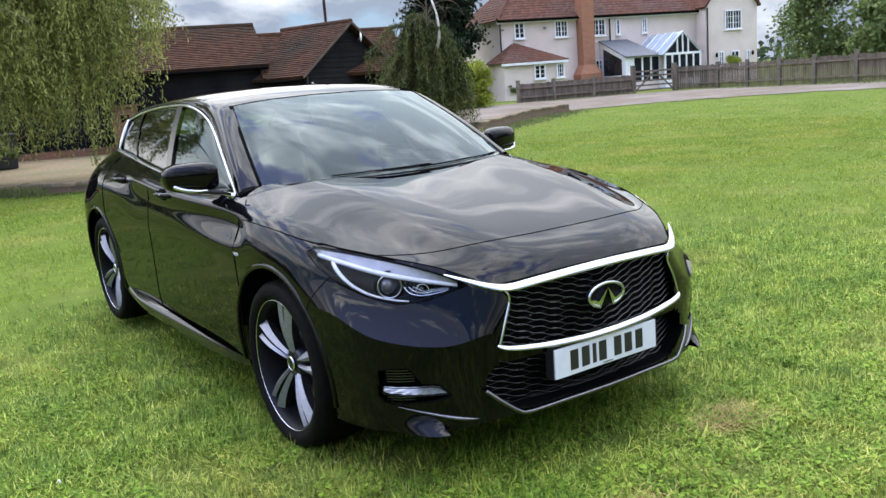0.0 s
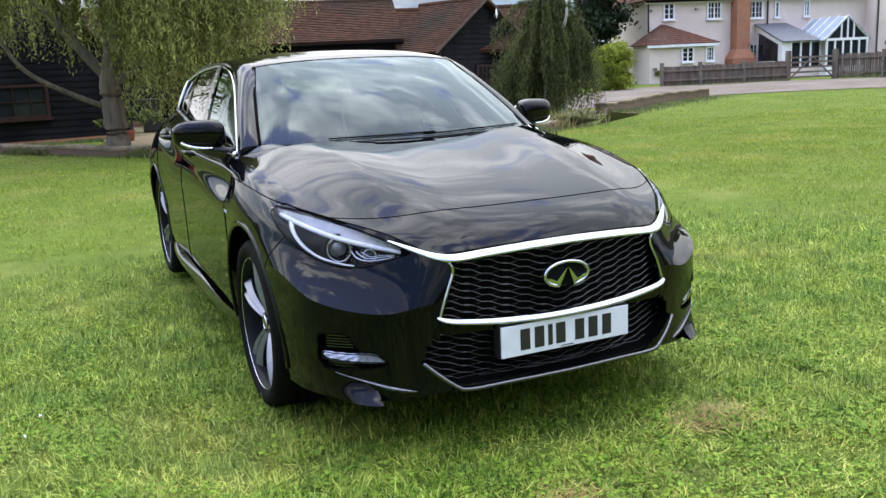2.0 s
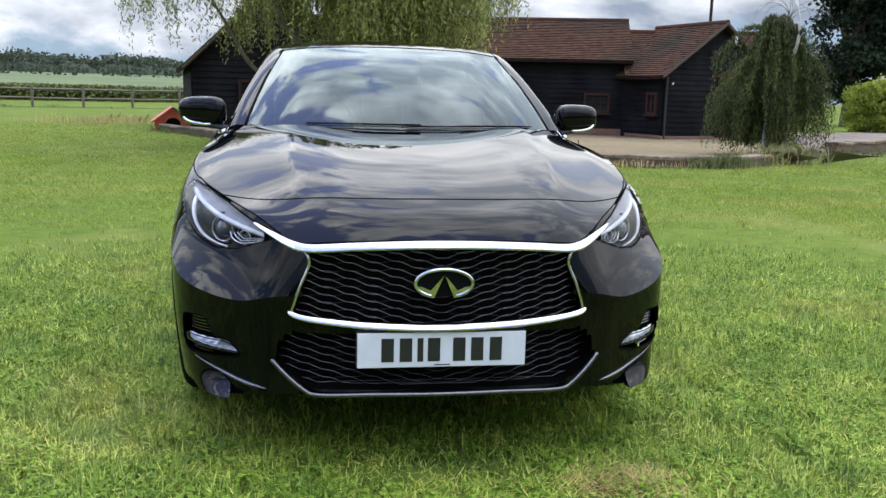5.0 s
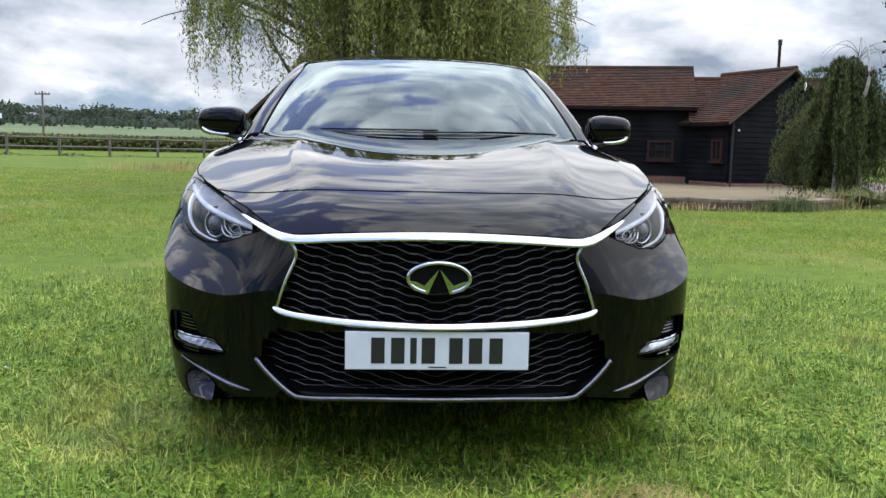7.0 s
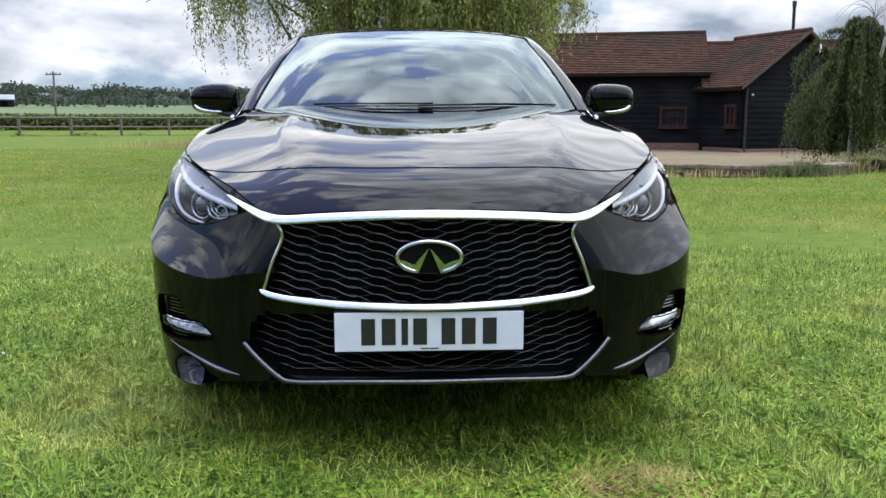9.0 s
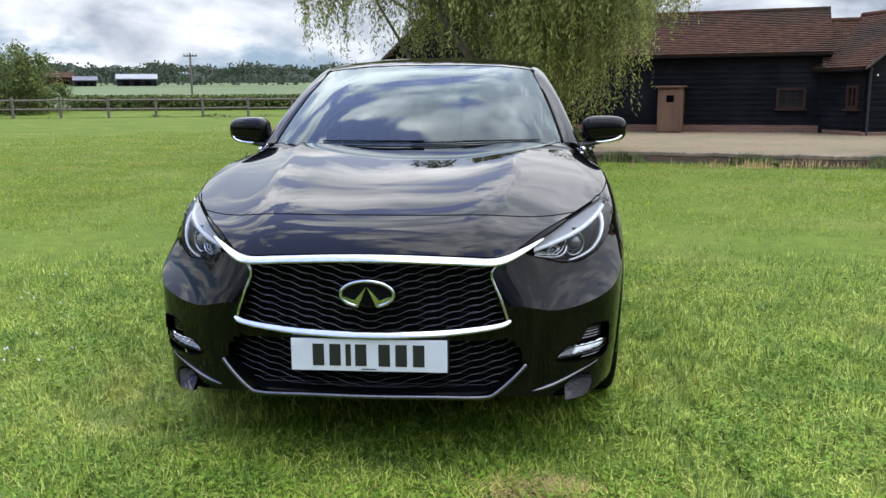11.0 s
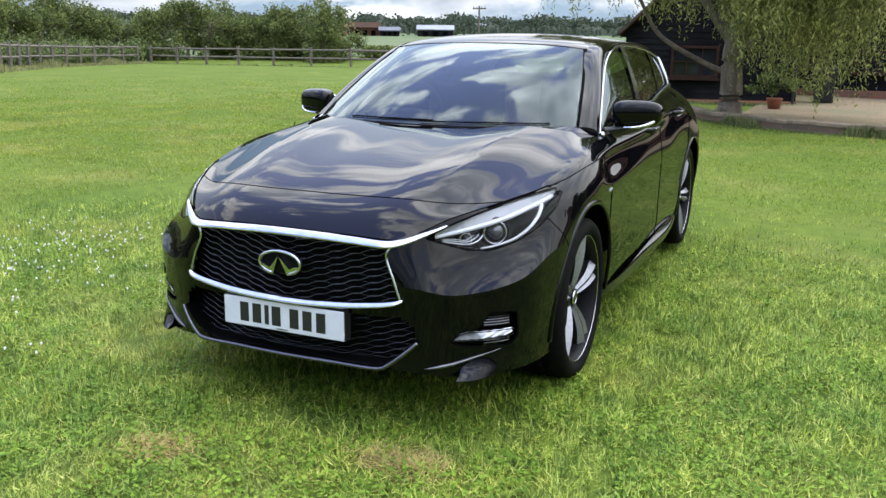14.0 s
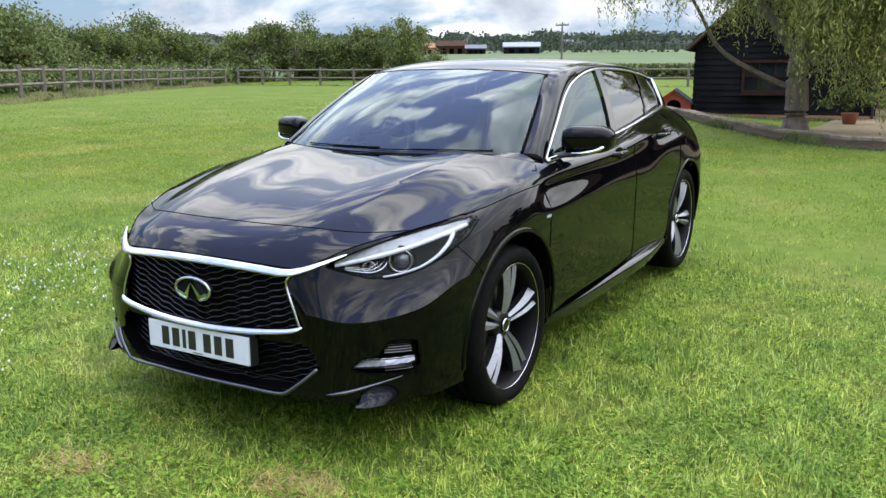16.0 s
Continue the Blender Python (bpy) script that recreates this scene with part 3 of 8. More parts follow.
car = thing("car", "glossy black five-door crossover hatchback parked on the lawn", "car")

V0 = [(0, .03, .23), (.42, .042, .234), (.64, .145, .206), (.77, .27, .205), (.845, .5, .2), (.865, .945, .24), (.865, 1.4, .248), (.855, 2.3, .245), (.865, 3.05, .25), (.88, 3.646, .24), (.85, 4.05, .25), (.7, 4.32, .27), (0, 4.38, .28)]
V1 = [(0, .03, .33), (.45, .06, .33), (.64, .145, .34), (.8, .28, .365), (.868, .52, .38), (.893, .945, .38), (.884, 1.4, .33), (.882, 2.3, .33), (.886, 3.05, .345), (.9, 3.646, .38), (.87, 4.08, .38), (.74, 4.37, .38), (0, 4.44, .38)]
V2 = [(0, .012, .45), (.447, .05, .54), (.63, .126, .513), (.808, .285, .55), (.873, .495, .622), (.9, .945, .62), (.893, 1.4, .5), (.887, 2.3, .48), (.892, 3.05, .52), (.908, 3.646, .56), (.88, 4.1, .56), (.75, 4.39, .56), (0, 4.46, .57)]
V3 = [(0, .015, .57), (.428, .054, .605), (.612, .178, .606), (.776, .374, .65), (.858, .585, .708), (.896, .95, .755), (.894, 1.4, .715), (.889, 2.3, .71), (.895, 3.05, .75), (.905, 3.646, .8), (.865, 4.1, .8), (.73, 4.36, .8), (0, 4.43, .8)]
V4 = [(0, .02, .66), (.415, .062, .66), (.598, .217, .7), (.76, .424, .745), (.843, .64, .78), (.875, .96, .83), (.88, 1.4, .85), (.887, 2.3, .88), (.885, 3.05, .925), (.868, 3.646, .965), (.78, 4.06, .98), (.66, 4.29, .97), (0, 4.37, .97)]
V5 = [(0, .035, .715), (.42, .075, .7), (.575, .235, .765), (.7, .45, .805), (.79, .66, .84), (.83, 1.0, .905), (.79, 1.42, .955), (.775, 2.3, .992), (.735, 3.05, 1.065), (.7, 3.62, 1.115), (.62, 4.02, 1.09), (.5, 4.22, 1.06), (0, 4.3, 1.05)]
PU, PV = 16, 11
# the bumper's crease along V2 is sharp at the nose and fades out by the wheel arch
LINES = [V0, V1, V2, V3, V4, V5]
STATION = np.arange((len(V0) - 1) * PU + 1) / PU
sharp = (1 - smooth(4.0, 4.9, STATION))[None, :, None]
even = net(LINES, PU, PV)
fold = 2 * PV
body_lo = even[:fold + 1] * (1 - sharp) + net(LINES[:3], PU, PV) * sharp
body_hi = even[fold:] * (1 - sharp) + net(LINES[2:], PU, PV) * sharp

# pressed flanks: a ledge under the windows, a hollow below it and a wedge that opens towards the wing
EDGE_Y, EDGE_X, EDGE_Z = spline(V5, PU)[4 * PU:10 * PU, 1], spline(V5, PU)[4 * PU:10 * PU, 0], spline(V5, PU)[4 * PU:10 * PU, 2]
FLANK_U = [0, .08, .3, .45, .62, .8, .87, 1]
FLANK_Y = [1.2, 1.45, 1.75, 2.1, 2.5, 3.1]
FLANK_X = [[.893, .899, .897, .87, .849, .847, .842, 0], [.893, .899, .898, .871, .85, .85, .848, 0], [.892, .896, .893, .88, .863, .862, .861, 0], [.89, .892, .889, .882, .871, .87, .873, 0], [.891, .893, .888, .881, .87, .87, .876, 0], [.895, .896, .889, .878, .864, .862, .864, 0]]


def pressed(g):
    """Moves the flank's points sideways onto the pressed section of the doors."""
    x, y, z = g[..., 0], g[..., 1], g[..., 2]
    ex, ez = np.interp(y, EDGE_Y, EDGE_X), np.interp(y, EDGE_Y, EDGE_Z)
    u = np.clip((z - .7) / (ez - .7), 0, 1)
    k = np.clip(np.searchsorted(FLANK_Y, y) - 1, 0, len(FLANK_Y) - 2)
    t = np.clip((y - np.array(FLANK_Y)[k]) / np.diff(FLANK_Y)[k], 0, 1)
    tx = np.zeros(x.shape)
    for i in np.ndindex(*x.shape):
        section = [a + (b - a) * t[i] for a, b in zip(FLANK_X[k[i]], FLANK_X[k[i] + 1])]
        section[-1] = ex[i]
        tx[i] = np.interp(u[i], FLANK_U, section)
    w = smooth(1.1, 1.36, y) * (1 - smooth(2.75, 3.2, y)) * smooth(.69, .73, z) * (x > .5)
    out = g.copy()
    out[..., 0] = x + (tx - x) * w
    return out


even, body_lo, body_hi = pressed(even), pressed(body_lo), pressed(body_hi)


def eased(n, times=6):
    """Averages normals with their neighbours, so that reflections run in long curves."""
    for _ in range(times):
        p = np.pad(n, ((1, 1), (1, 1), (0, 0)), "edge")
        n = (p[:-2, 1:-1] + p[2:, 1:-1] + p[1:-1, :-2] + p[1:-1, 2:] + 2 * n) / 6
    return n / (np.linalg.norm(n, axis=2)[..., None] + 1e-12)


def outward(g):
    n = grid_normals(g)
    return eased(n * np.sign((n * (g - (0, 2.2, .55))).sum(2))[..., None])


even_n = outward(even)
body = np.concatenate([body_lo, body_hi])
body_n = np.concatenate([outward(body_lo) * sharp + even_n[:fold + 1] * (1 - sharp), outward(body_hi) * sharp + even_n[fold:] * (1 - sharp)])
body_n /= np.linalg.norm(body_n, axis=2)[..., None]


def inside(poly, a, b):
    """Whether the points (a, b) lie in a polygon."""
    r = np.zeros(a.shape, bool)
    for (x0, y0), (x1, y1) in zip(poly, poly[1:] + poly[:1]):
        with np.errstate(divide="ignore", invalid="ignore"):
            r ^= ((y0 > b) != (y1 > b)) & (a < (x1 - x0) * (b - y0) / (y1 - y0) + x0)
    return r


def snap(g, poly, where, reach):
    """Draws grid points close to a polygon's outline in front view onto it."""
    x, z = g[..., 0], g[..., 2]
    best, bx, bz = np.full(x.shape, 9.0), x.copy(), z.copy()
    for (x0, z0), (x1, z1) in zip(poly, poly[1:] + poly[:1]):
        l2 = (x1 - x0) ** 2 + (z1 - z0) ** 2
        t = np.clip(((x - x0) * (x1 - x0) + (z - z0) * (z1 - z0)) / l2, 0, 1)
        px, pz = x0 + t * (x1 - x0), z0 + t * (z1 - z0)
        d = np.hypot(px - x, pz - z)
        m = d < best
        best, bx, bz = np.where(m, d, best), np.where(m, px, bx), np.where(m, pz, bz)
    m = where & (best < reach)
    g[..., 0], g[..., 2] = np.where(m, bx, x), np.where(m, bz, z)


GRILLE = [(-.02, .447), (.25, .457), (.452, .484), (.425, .57), (.398, .642), (.412, .672), (.425, .69), (.2, .705), (-.02, .708)]
LOWER = [(-.02, .245), (.41, .252), (.505, .33), (.5, .395), (.47, .425), (-.02, .43)]
LAMP = [(.508, .702), (.57, .742), (.66, .783), (.75, .814), (.812, .83), (.836, .81), (.84, .765), (.815, .712), (.765, .67), (.7, .648), (.63, .655), (.565, .68)]
FOG = [(.612, .336), (.66, .318), (.79, .312), (.81, .345), (.81, .44), (.735, .446), (.708, .402), (.7, .384), (.65, .378)]
nose = body[..., 1] < .75
for poly, reach in ((GRILLE, .009), (LOWER, .008), (LAMP, .009), (FOG, .0085)):
    snap(body, poly, nose & (body[..., 0] > .005), reach)
for hy, hz in ((HUB_Y, HUB_Z), (REAR_Y, REAR_Z)):
    dy, dz = body[..., 1] - hy, body[..., 2] - hz
    r = np.hypot(dy, dz) + 1e-9
    m = (abs(r - ARCH_R) < .016) & (body[..., 0] > .5)
    body[..., 1] = np.where(m, hy + dy / r * ARCH_R, body[..., 1])
    body[..., 2] = np.where(m, hz + dz / r * ARCH_R, body[..., 2])
mid = (body[:-1, :-1] + body[1:, :-1] + body[:-1, 1:] + body[1:, 1:]) / 4
mx, my, mz = mid[..., 0], mid[..., 1], mid[..., 2]
front = my < .75
cut_arch = ((np.hypot(my - HUB_Y, mz - HUB_Z) < ARCH_R) | (np.hypot(my - REAR_Y, mz - REAR_Z) < ARCH_R)) & (mx > .5)
cut_grille, cut_lower = front & inside(GRILLE, mx, mz), front & inside(LOWER, mx, mz)
cut_lamp, cut_fog = front & inside(LAMP, mx, mz), front & inside(FOG, mx, mz)
flat_row = (np.arange(body.shape[0] - 1) == fold)[:, None]
solid = ~flat_row & ~(cut_arch | cut_grille | cut_lower | cut_lamp | cut_fog)
seam_bumper = my < .455 + (.702 - mz) * .12 + (mx < .8) * (mz > .7) * -9 + (mx < .8) * (mz <= .7) * 9
is_bumper = front & (seam_bumper | (mx < .5))
is_rear = my > 4.0
is_door1 = (my > 1.27 + .1 * abs(mz - .6)) & (my < 2.52 + .02 * mz) & (mz > .275)
is_door2 = (my >= 2.52 + .02 * mz) & (my < 3.42 - 0.9 * np.clip(.75 - mz, 0, .3)) & (mz > .285)
def on_body(x, z, inset=0.0):
    """The point of the nose at (x, z) in front view, pushed in along the surface's normal."""
    d = (body[..., 0] - abs(x)) ** 2 + (body[..., 2] - z) ** 2 + (body[..., 1] > .9) * 9
    k = np.argsort(d.ravel())[:4]
    w = 1 / (d.ravel()[k] + 1e-6)
    w /= w.sum()
    p, nn = (body.reshape(-1, 3)[k] * w[:, None]).sum(0), (body_n.reshape(-1, 3)[k] * w[:, None]).sum(0)
    q = np.array([abs(x), p[1] - (nn[0] * (abs(x) - p[0]) + nn[2] * (z - p[2])) / min(nn[1], -.15), z]) - inset * nn
    return q * (1 if x >= 0 else -1, 1, 1)


# bonnet, from the chrome edge to the scuttle
edge = spline(V5, PU)[PU:6 * PU + 1]
H0 = [(0, .035, .715), (0, .1, .775), (0, .21, .822), (0, .45, .888), (0, .82, .953), (0, 1.12, .996)]
H1 = [(.15, .038, .714), (.165, .105, .774), (.18, .215, .821), (.2, .455, .887), (.215, .825, .954), (.23, 1.135, .998)]
H2 = [(.29, .048, .709), (.34, .125, .77), (.38, .236, .821), (.425, .472, .889), (.465, .845, .964), (.485, 1.19, 1.01)]
H3 = [(.36, .06, .704), (.47, .165, .761), (.545, .32, .803), (.62, .55, .849), (.668, .905, .923), (.66, 1.295, .99)]
rows = np.array([spline(q, PU) for q in (H0, H1, H2, H3)] + [edge])
hood = np.stack([spline(rows[:, i], 9) for i in range(rows.shape[1])], 1)
for _ in range(14):
    p = np.concatenate([hood[1:2] * (-1, 1, 1), hood])
    q = (p[:-2, 1:-1] + p[2:, 1:-1] + hood[:-1, :-2] + hood[:-1, 2:]) / 4
    hood[:-1, 1:-1] += .5 * (q - hood[:-1, 1:-1])
hood[0, :, 0] = 0
both_n = grid_normals(np.concatenate([hood[:0:-1] * (-1, 1, 1), hood]))
both_n *= np.sign(both_n[..., 2:3])
hood_n = eased(both_n, 8)[hood.shape[0] - 1:]
for k in range(hood.shape[1]):
    w_k = float(smooth(3.3, 4.3, np.array((PU + k) / PU)))
    if w_k > 0:
        shared = hood_n[-1, k] + body_n[-1, PU + k]
        shared /= np.linalg.norm(shared)
        for r_ in range(6):
            u_ = w_k * (1 - r_ / 6) ** 1.5
            for arr, idx in ((hood_n, -1 - r_), (body_n, -1 - r_)):
                kk = k if arr is hood_n else PU + k
                q = arr[idx, kk] * (1 - u_) + shared * u_
                arr[idx, kk] = q / np.linalg.norm(q)
# a soft ridge runs along the bonnet from the screen's foot towards the lamp
off_r = hood[..., 0] - (.45 + .08 * (hood[..., 1] - .4))
near_r = np.clip(1 - abs(off_r) / .1, 0, 1) * smooth(.25, .6, hood[..., 1]) * (1 - .4 * smooth(1.0, 1.25, hood[..., 1]))
hood[..., 2] += .004 * near_r ** 2
hood_n[..., 0] += .085 * near_r * np.sign(off_r)
hood_n /= np.linalg.norm(hood_n, axis=2)[..., None]
all_hood = np.ones((hood.shape[0] - 1, hood.shape[1] - 1), bool)
is_nose_panel = np.zeros_like(all_hood)
is_nose_panel[:, :int(PU * 1.0 * 1.95)] = True
for side in (1, -1):
    grid_part("front_bumper", body, body_n, solid & is_bumper, M["paint"], car, side=side)
    grid_part("front_wing", body, body_n, solid & ~is_bumper & ~is_door1 & (my < 1.6) , M["paint"], car, side=side)
    grid_part("front_door", body, body_n, solid & is_door1, M["paint"], car, side=side)
    grid_part("rear_door", body, body_n, solid & is_door2, M["paint"], car, side=side)
    grid_part("rear_quarter", body, body_n, solid & ~is_door1 & ~is_door2 & (my >= 1.6) & ~is_rear, M["paint"], car, side=side)
    grid_part("rear_bumper", body, body_n, solid & is_rear & ~((mz > .72) & (mz < .95) & (mx > .35)), M["paint"], car, side=side)
    grid_part("tail_lamp", body, body_n, solid & is_rear & (mz > .72) & (mz < .95) & (mx > .35), M["red_lens"], car, "red tail lamp lens", side=side)
for side in (1, -1):
    grid_part("bonnet", hood, hood_n, all_hood & ~is_nose_panel, M["paint"], car, side=side)
    grid_part("nose_panel", hood, hood_n, all_hood & is_nose_panel, M["paint"], car, side=side)


def line_part(name, path, r, material, label="", sides=6, flat=1.0, both=True, parent=None, up=(0, 0, 1)):
    path = np.array(path)
    for s in ((1, -1) if both else (1,)):
        v, f = tube(path * (s, 1, 1), r, sides, flat=flat, up=up)
        if s < 0:
            f = [q[::-1] for q in f]
        mesh_ob(name, v, f, material, parent or car, label, smooth=True)


seam_i = int(PU * 1.95)
line_part("panel_gap", np.vstack([hood[::-1, seam_i] * (-1, 1, 1), hood[1:, seam_i]]) + (0, 0, .0003), .0018, M["gap"], both=False)
line_part("bonnet_seal", hood[:, -1] + (0, .004, -.003), .004, M["gap"])
# the bonnet's shutline: along the lamp, then down over the wing's shoulder to the door
lamp_end = int(2.95 * PU)
drop_line = []
for t in np.linspace(0, 1, 20):
    c_ = (3.95 + 1.75 * t) * PU
    r_ = (5 - .62 * t ** .8) * PV + 1
    c0, r0 = int(c_), int(r_)
    fc, fr = c_ - c0, r_ - r0
    r1 = min(r0 + 1, len(body) - 1)
    q = (body[r0, c0] * (1 - fc) + body[r0, c0 + 1] * fc) * (1 - fr) + (body[r1, c0] * (1 - fc) + body[r1, c0 + 1] * fc) * fr
    drop_line.append(q + body_n[r0, c0] * .0006)
line_part("panel_gap", np.vstack([edge[6:lamp_end] + (0, 0, .0005), drop_line]), .0022, M["gap"])
for mask_y, zs in ((1.27, (.285, .96)), (2.52, (.285, .985)), (3.42, (.52, 1.08))):
    pts = []
    for z in np.linspace(*zs, 26):
        y = mask_y + (.1 * abs(z - .6) if mask_y < 2 else .02 * z if mask_y < 3 else -.9 * max(.75 - z, 0))
        d = (body[..., 1] - y) ** 2 + (body[..., 2] - z) ** 2
        k = np.argsort(d.ravel())[:3]
        pts.append((body.reshape(-1, 3)[k][:, 0].mean() + .0005, y, z))
    line_part("panel_gap", pts, .0025, M["gap"])
pts = []
for t in np.linspace(0, 1, 8):
    y, z = .54 + .09 * t, .735 - .12 * t
    d = (body[..., 1] - y) ** 2 + (body[..., 2] - z) ** 2 + (body[..., 0] < .5) * 9
    pts.append((body.reshape(-1, 3)[np.argsort(d.ravel())[:4]][:, 0].mean() + .0005, y, z))
line_part("panel_gap", pts, .002, M["gap"])

# ---- glasshouse
WB = [(0, 1.15, 1.0), (.25, 1.175, 1.002), (.5, 1.262, 1.002), (.69, 1.41, .998)]
WM = [(0, 1.53, 1.222), (.23, 1.545, 1.219), (.46, 1.6, 1.205), (.628, 1.7, 1.18)]
WT = [(0, 1.93, 1.378), (.2, 1.94, 1.376), (.4, 1.965, 1.367), (.552, 2.01, 1.35)]
RA = [(0, 2.2, 1.421), (.2, 2.2, 1.418), (.42, 2.22, 1.405), (.573, 2.26, 1.383)]
RB = [(0, 2.8, 1.438), (.2, 2.8, 1.435), (.42, 2.8, 1.42), (.582, 2.8, 1.395)]
RC = [(0, 3.4, 1.41), (.2, 3.4, 1.407), (.41, 3.39, 1.393), (.572, 3.38, 1.368)]
RD = [(0, 3.95, 1.335), (.2, 3.94, 1.332), (.38, 3.91, 1.32), (.535, 3.86, 1.295)]
RE = [(0, 4.27, 1.07), (.2, 4.265, 1.07), (.38, 4.24, 1.07), (.52, 4.19, 1.075)]
screen, roof, back = net([WB, WM, WT], 10, 12), net([WT, RA, RB, RC, RD], 10, 10), net([RD, RE], 10, 8)
for g, nm, m, lb in ((screen, "windscreen", M["glass"], "tinted windscreen reflecting clouds"), (roof, "roof", M["paint"], ""), (back, "rear_window", M["privacy"], "dark rear window")):
    gn = grid_normals(g)
    gn *= np.sign(gn[..., 2:3] + 1e-9)
    gn[:, 0, 0] = 0
    gn /= np.linalg.norm(gn, axis=2)[..., None]
    for side in (1, -1):
        ob = grid_part(nm, g, gn, np.ones((g.shape[0] - 1, g.shape[1] - 1), bool), m, car, lb, side=side)
        if m is not M["paint"]:
            ob.visible_shadow = False
EDGE = [(.69, 1.41, .998), (.628, 1.7, 1.18), (.552, 2.01, 1.35), (.573, 2.26, 1.383), (.582, 2.8, 1.395), (.572, 3.38, 1.368), (.535, 3.86, 1.295)]
RAIL = [(.765, 1.45, .985), (.7, 1.735, 1.165), (.62, 2.07, 1.33), (.594, 2.32, 1.372), (.596, 2.82, 1.39), (.598, 3.38, 1.362), (.59, 3.76, 1.295)]
SILL = [(.783, 1.45, .955), (.708, 1.765, 1.118), (.632, 2.1, 1.29), (.6, 2.34, 1.352), (.592, 2.85, 1.377), (.606, 3.33, 1.347), (.624, 3.63, 1.298)]
pillar = net([EDGE, RAIL, SILL], 12, 6)
pn = grid_normals(pillar)
pn *= np.sign((pn * (pillar - (0, 2.5, .9))).sum(2))[..., None]
QA, QB, QC = [(.624, 3.63, 1.298), (.672, 3.615, 1.2), (.708, 3.61, 1.113)], [(.585, 3.76, 1.295), (.64, 3.83, 1.19), (.668, 3.86, 1.105)], [(.535, 3.86, 1.295), (.545, 4.04, 1.18), (.52, 4.19, 1.075)]
quarter = net([QA, QB, QC], 10, 8)
qn = grid_normals(quarter)
qn *= np.sign((qn * (quarter - (0, 3.2, 1.0))).sum(2))[..., None]
BELT = [(.779, 1.47, .957), (.77, 1.75, .968), (.76, 2.1, .985), (.75, 2.5, 1.005), (.74, 2.85, 1.035), (.724, 3.25, 1.078), (.71, 3.6, 1.112)]
TOPW = [(.775, 1.48, .964), (.704, 1.77, 1.118), (.634, 2.1, 1.286), (.596, 2.5, 1.366), (.592, 2.85, 1.374), (.604, 3.3, 1.346), (.623, 3.6, 1.298)]
MIDW = [tuple(np.array(a) * .5 + np.array(b) * .5 + (.012, 0, 0)) for a, b in zip(BELT, TOPW)]
win = net([BELT, MIDW, TOPW], 16, 6)
wnn = grid_normals(win)
wnn *= np.sign(wnn[..., 0:1] + 1e-9)
wy = (win[:-1, :-1, 1] + win[1:, 1:, 1]) / 2
lean = .3 * (np.array([np.interp(2.52, r[:, 1], r[:, 2]) for r in (win[:-1] + win[1:]) / 2])[:, None] - 1.0)
front_glass = wy < 2.52 + lean
rear_glass, c_post = (wy >= 2.52 + lean) & (wy < 3.2 + lean), (wy >= 3.2 + lean) & (wy < 3.235 + lean)
win_in = win - wnn * .006
for side in (1, -1):
    grid_part("roof_rail", pillar, pn, np.ones((pillar.shape[0] - 1, pillar.shape[1] - 1), bool), M["paint"], car, side=side)
    grid_part("rear_pillar", quarter, qn, np.ones((quarter.shape[0] - 1, quarter.shape[1] - 1), bool), M["paint"], car, side=side)
    for nm, mk, m, lb in (("front_side_window", front_glass, M["glass"], "tinted side window"), ("rear_side_window", rear_glass, M["privacy"], "dark privacy glass"), ("quarter_window", ~(front_glass | rear_glass | c_post), M["privacy"], "dark quarter glass")):
        grid_part(nm, win_in, wnn, mk, m, car, lb, side=side).visible_shadow = False
    post = np.array([[[np.interp(2.475 + .09 * s + .3 * (np.interp(2.52, row[:, 1], row[:, 2]) - 1.0), row[:, 1], row[:, k]) for k in range(3)] for s in (0, .5, 1)] for row in win])
    post_n = np.broadcast_to((1.0, 0, .35), post.shape) / np.hypot(1, .35)
    grid_part("centre_pillar", post + (.005, 0, .002), post_n, np.ones((post.shape[0] - 1, 2), bool), M["pillar"], car, side=side)
    grid_part("window_divider", win, wnn, c_post, M["gloss_black"], car, side=side)
line_part("window_trim", spline(TOPW, 12) + (.003, .008, -.002), .0065, M["chrome"], "chrome strip round the side windows", 8, 1.3)
line_part("window_trim", spline(BELT, 12) + (.012, 0, .004), .0115, M["chrome"], "chrome strip under the side windows", 8, 1.3)
line_part("window_trim", spline([(.627, 3.595, 1.302), (.668, 3.6, 1.21), (.71, 3.6, 1.112)], 8) + (.006, 0, 0), [.009 + .014 * math.sin(math.pi * t) ** .7 for t in np.linspace(0, 1, 17)], M["chrome"], "chrome kink at the rear pillar", 8, 0.6, up=(1, 0, 0))
line_part("screen_seal", spline([WB[3], WM[3], WT[3]], 12) + (-.006, 0, .002), .012, M["gap"], sides=6, flat=.25)
line_part("screen_seal", np.vstack([spline(WT, 8)[::-1] * (-1, 1, 1), spline(WT, 8)[1:]]) + (0, -.002, .0), .002, M["gap"], both=False)
# scuttle and wipers
scuttle = net([[(0, 1.1, .985), (.25, 1.125, .987), (.5, 1.215, .984), (.67, 1.33, .972)], [(0, 1.16, .998), (.25, 1.185, 1.0), (.5, 1.272, .999), (.67, 1.4, .992)]], 10, 3)
sn = grid_normals(scuttle)
sn *= np.sign(sn[..., 2:3])
for side in (1, -1):
    grid_part("scuttle", scuttle, sn, np.ones((3, 30), bool), M["gap"], car, side=side)
corner = net([[(.58, 1.245, .99), (.66, 1.3, .982), (.788, 1.425, .952)], [(.62, 1.36, 1.0), (.685, 1.408, .996), (.784, 1.462, .954)]], 8, 4)
cn = grid_normals(corner)
cn *= np.sign(cn[..., 2:3])
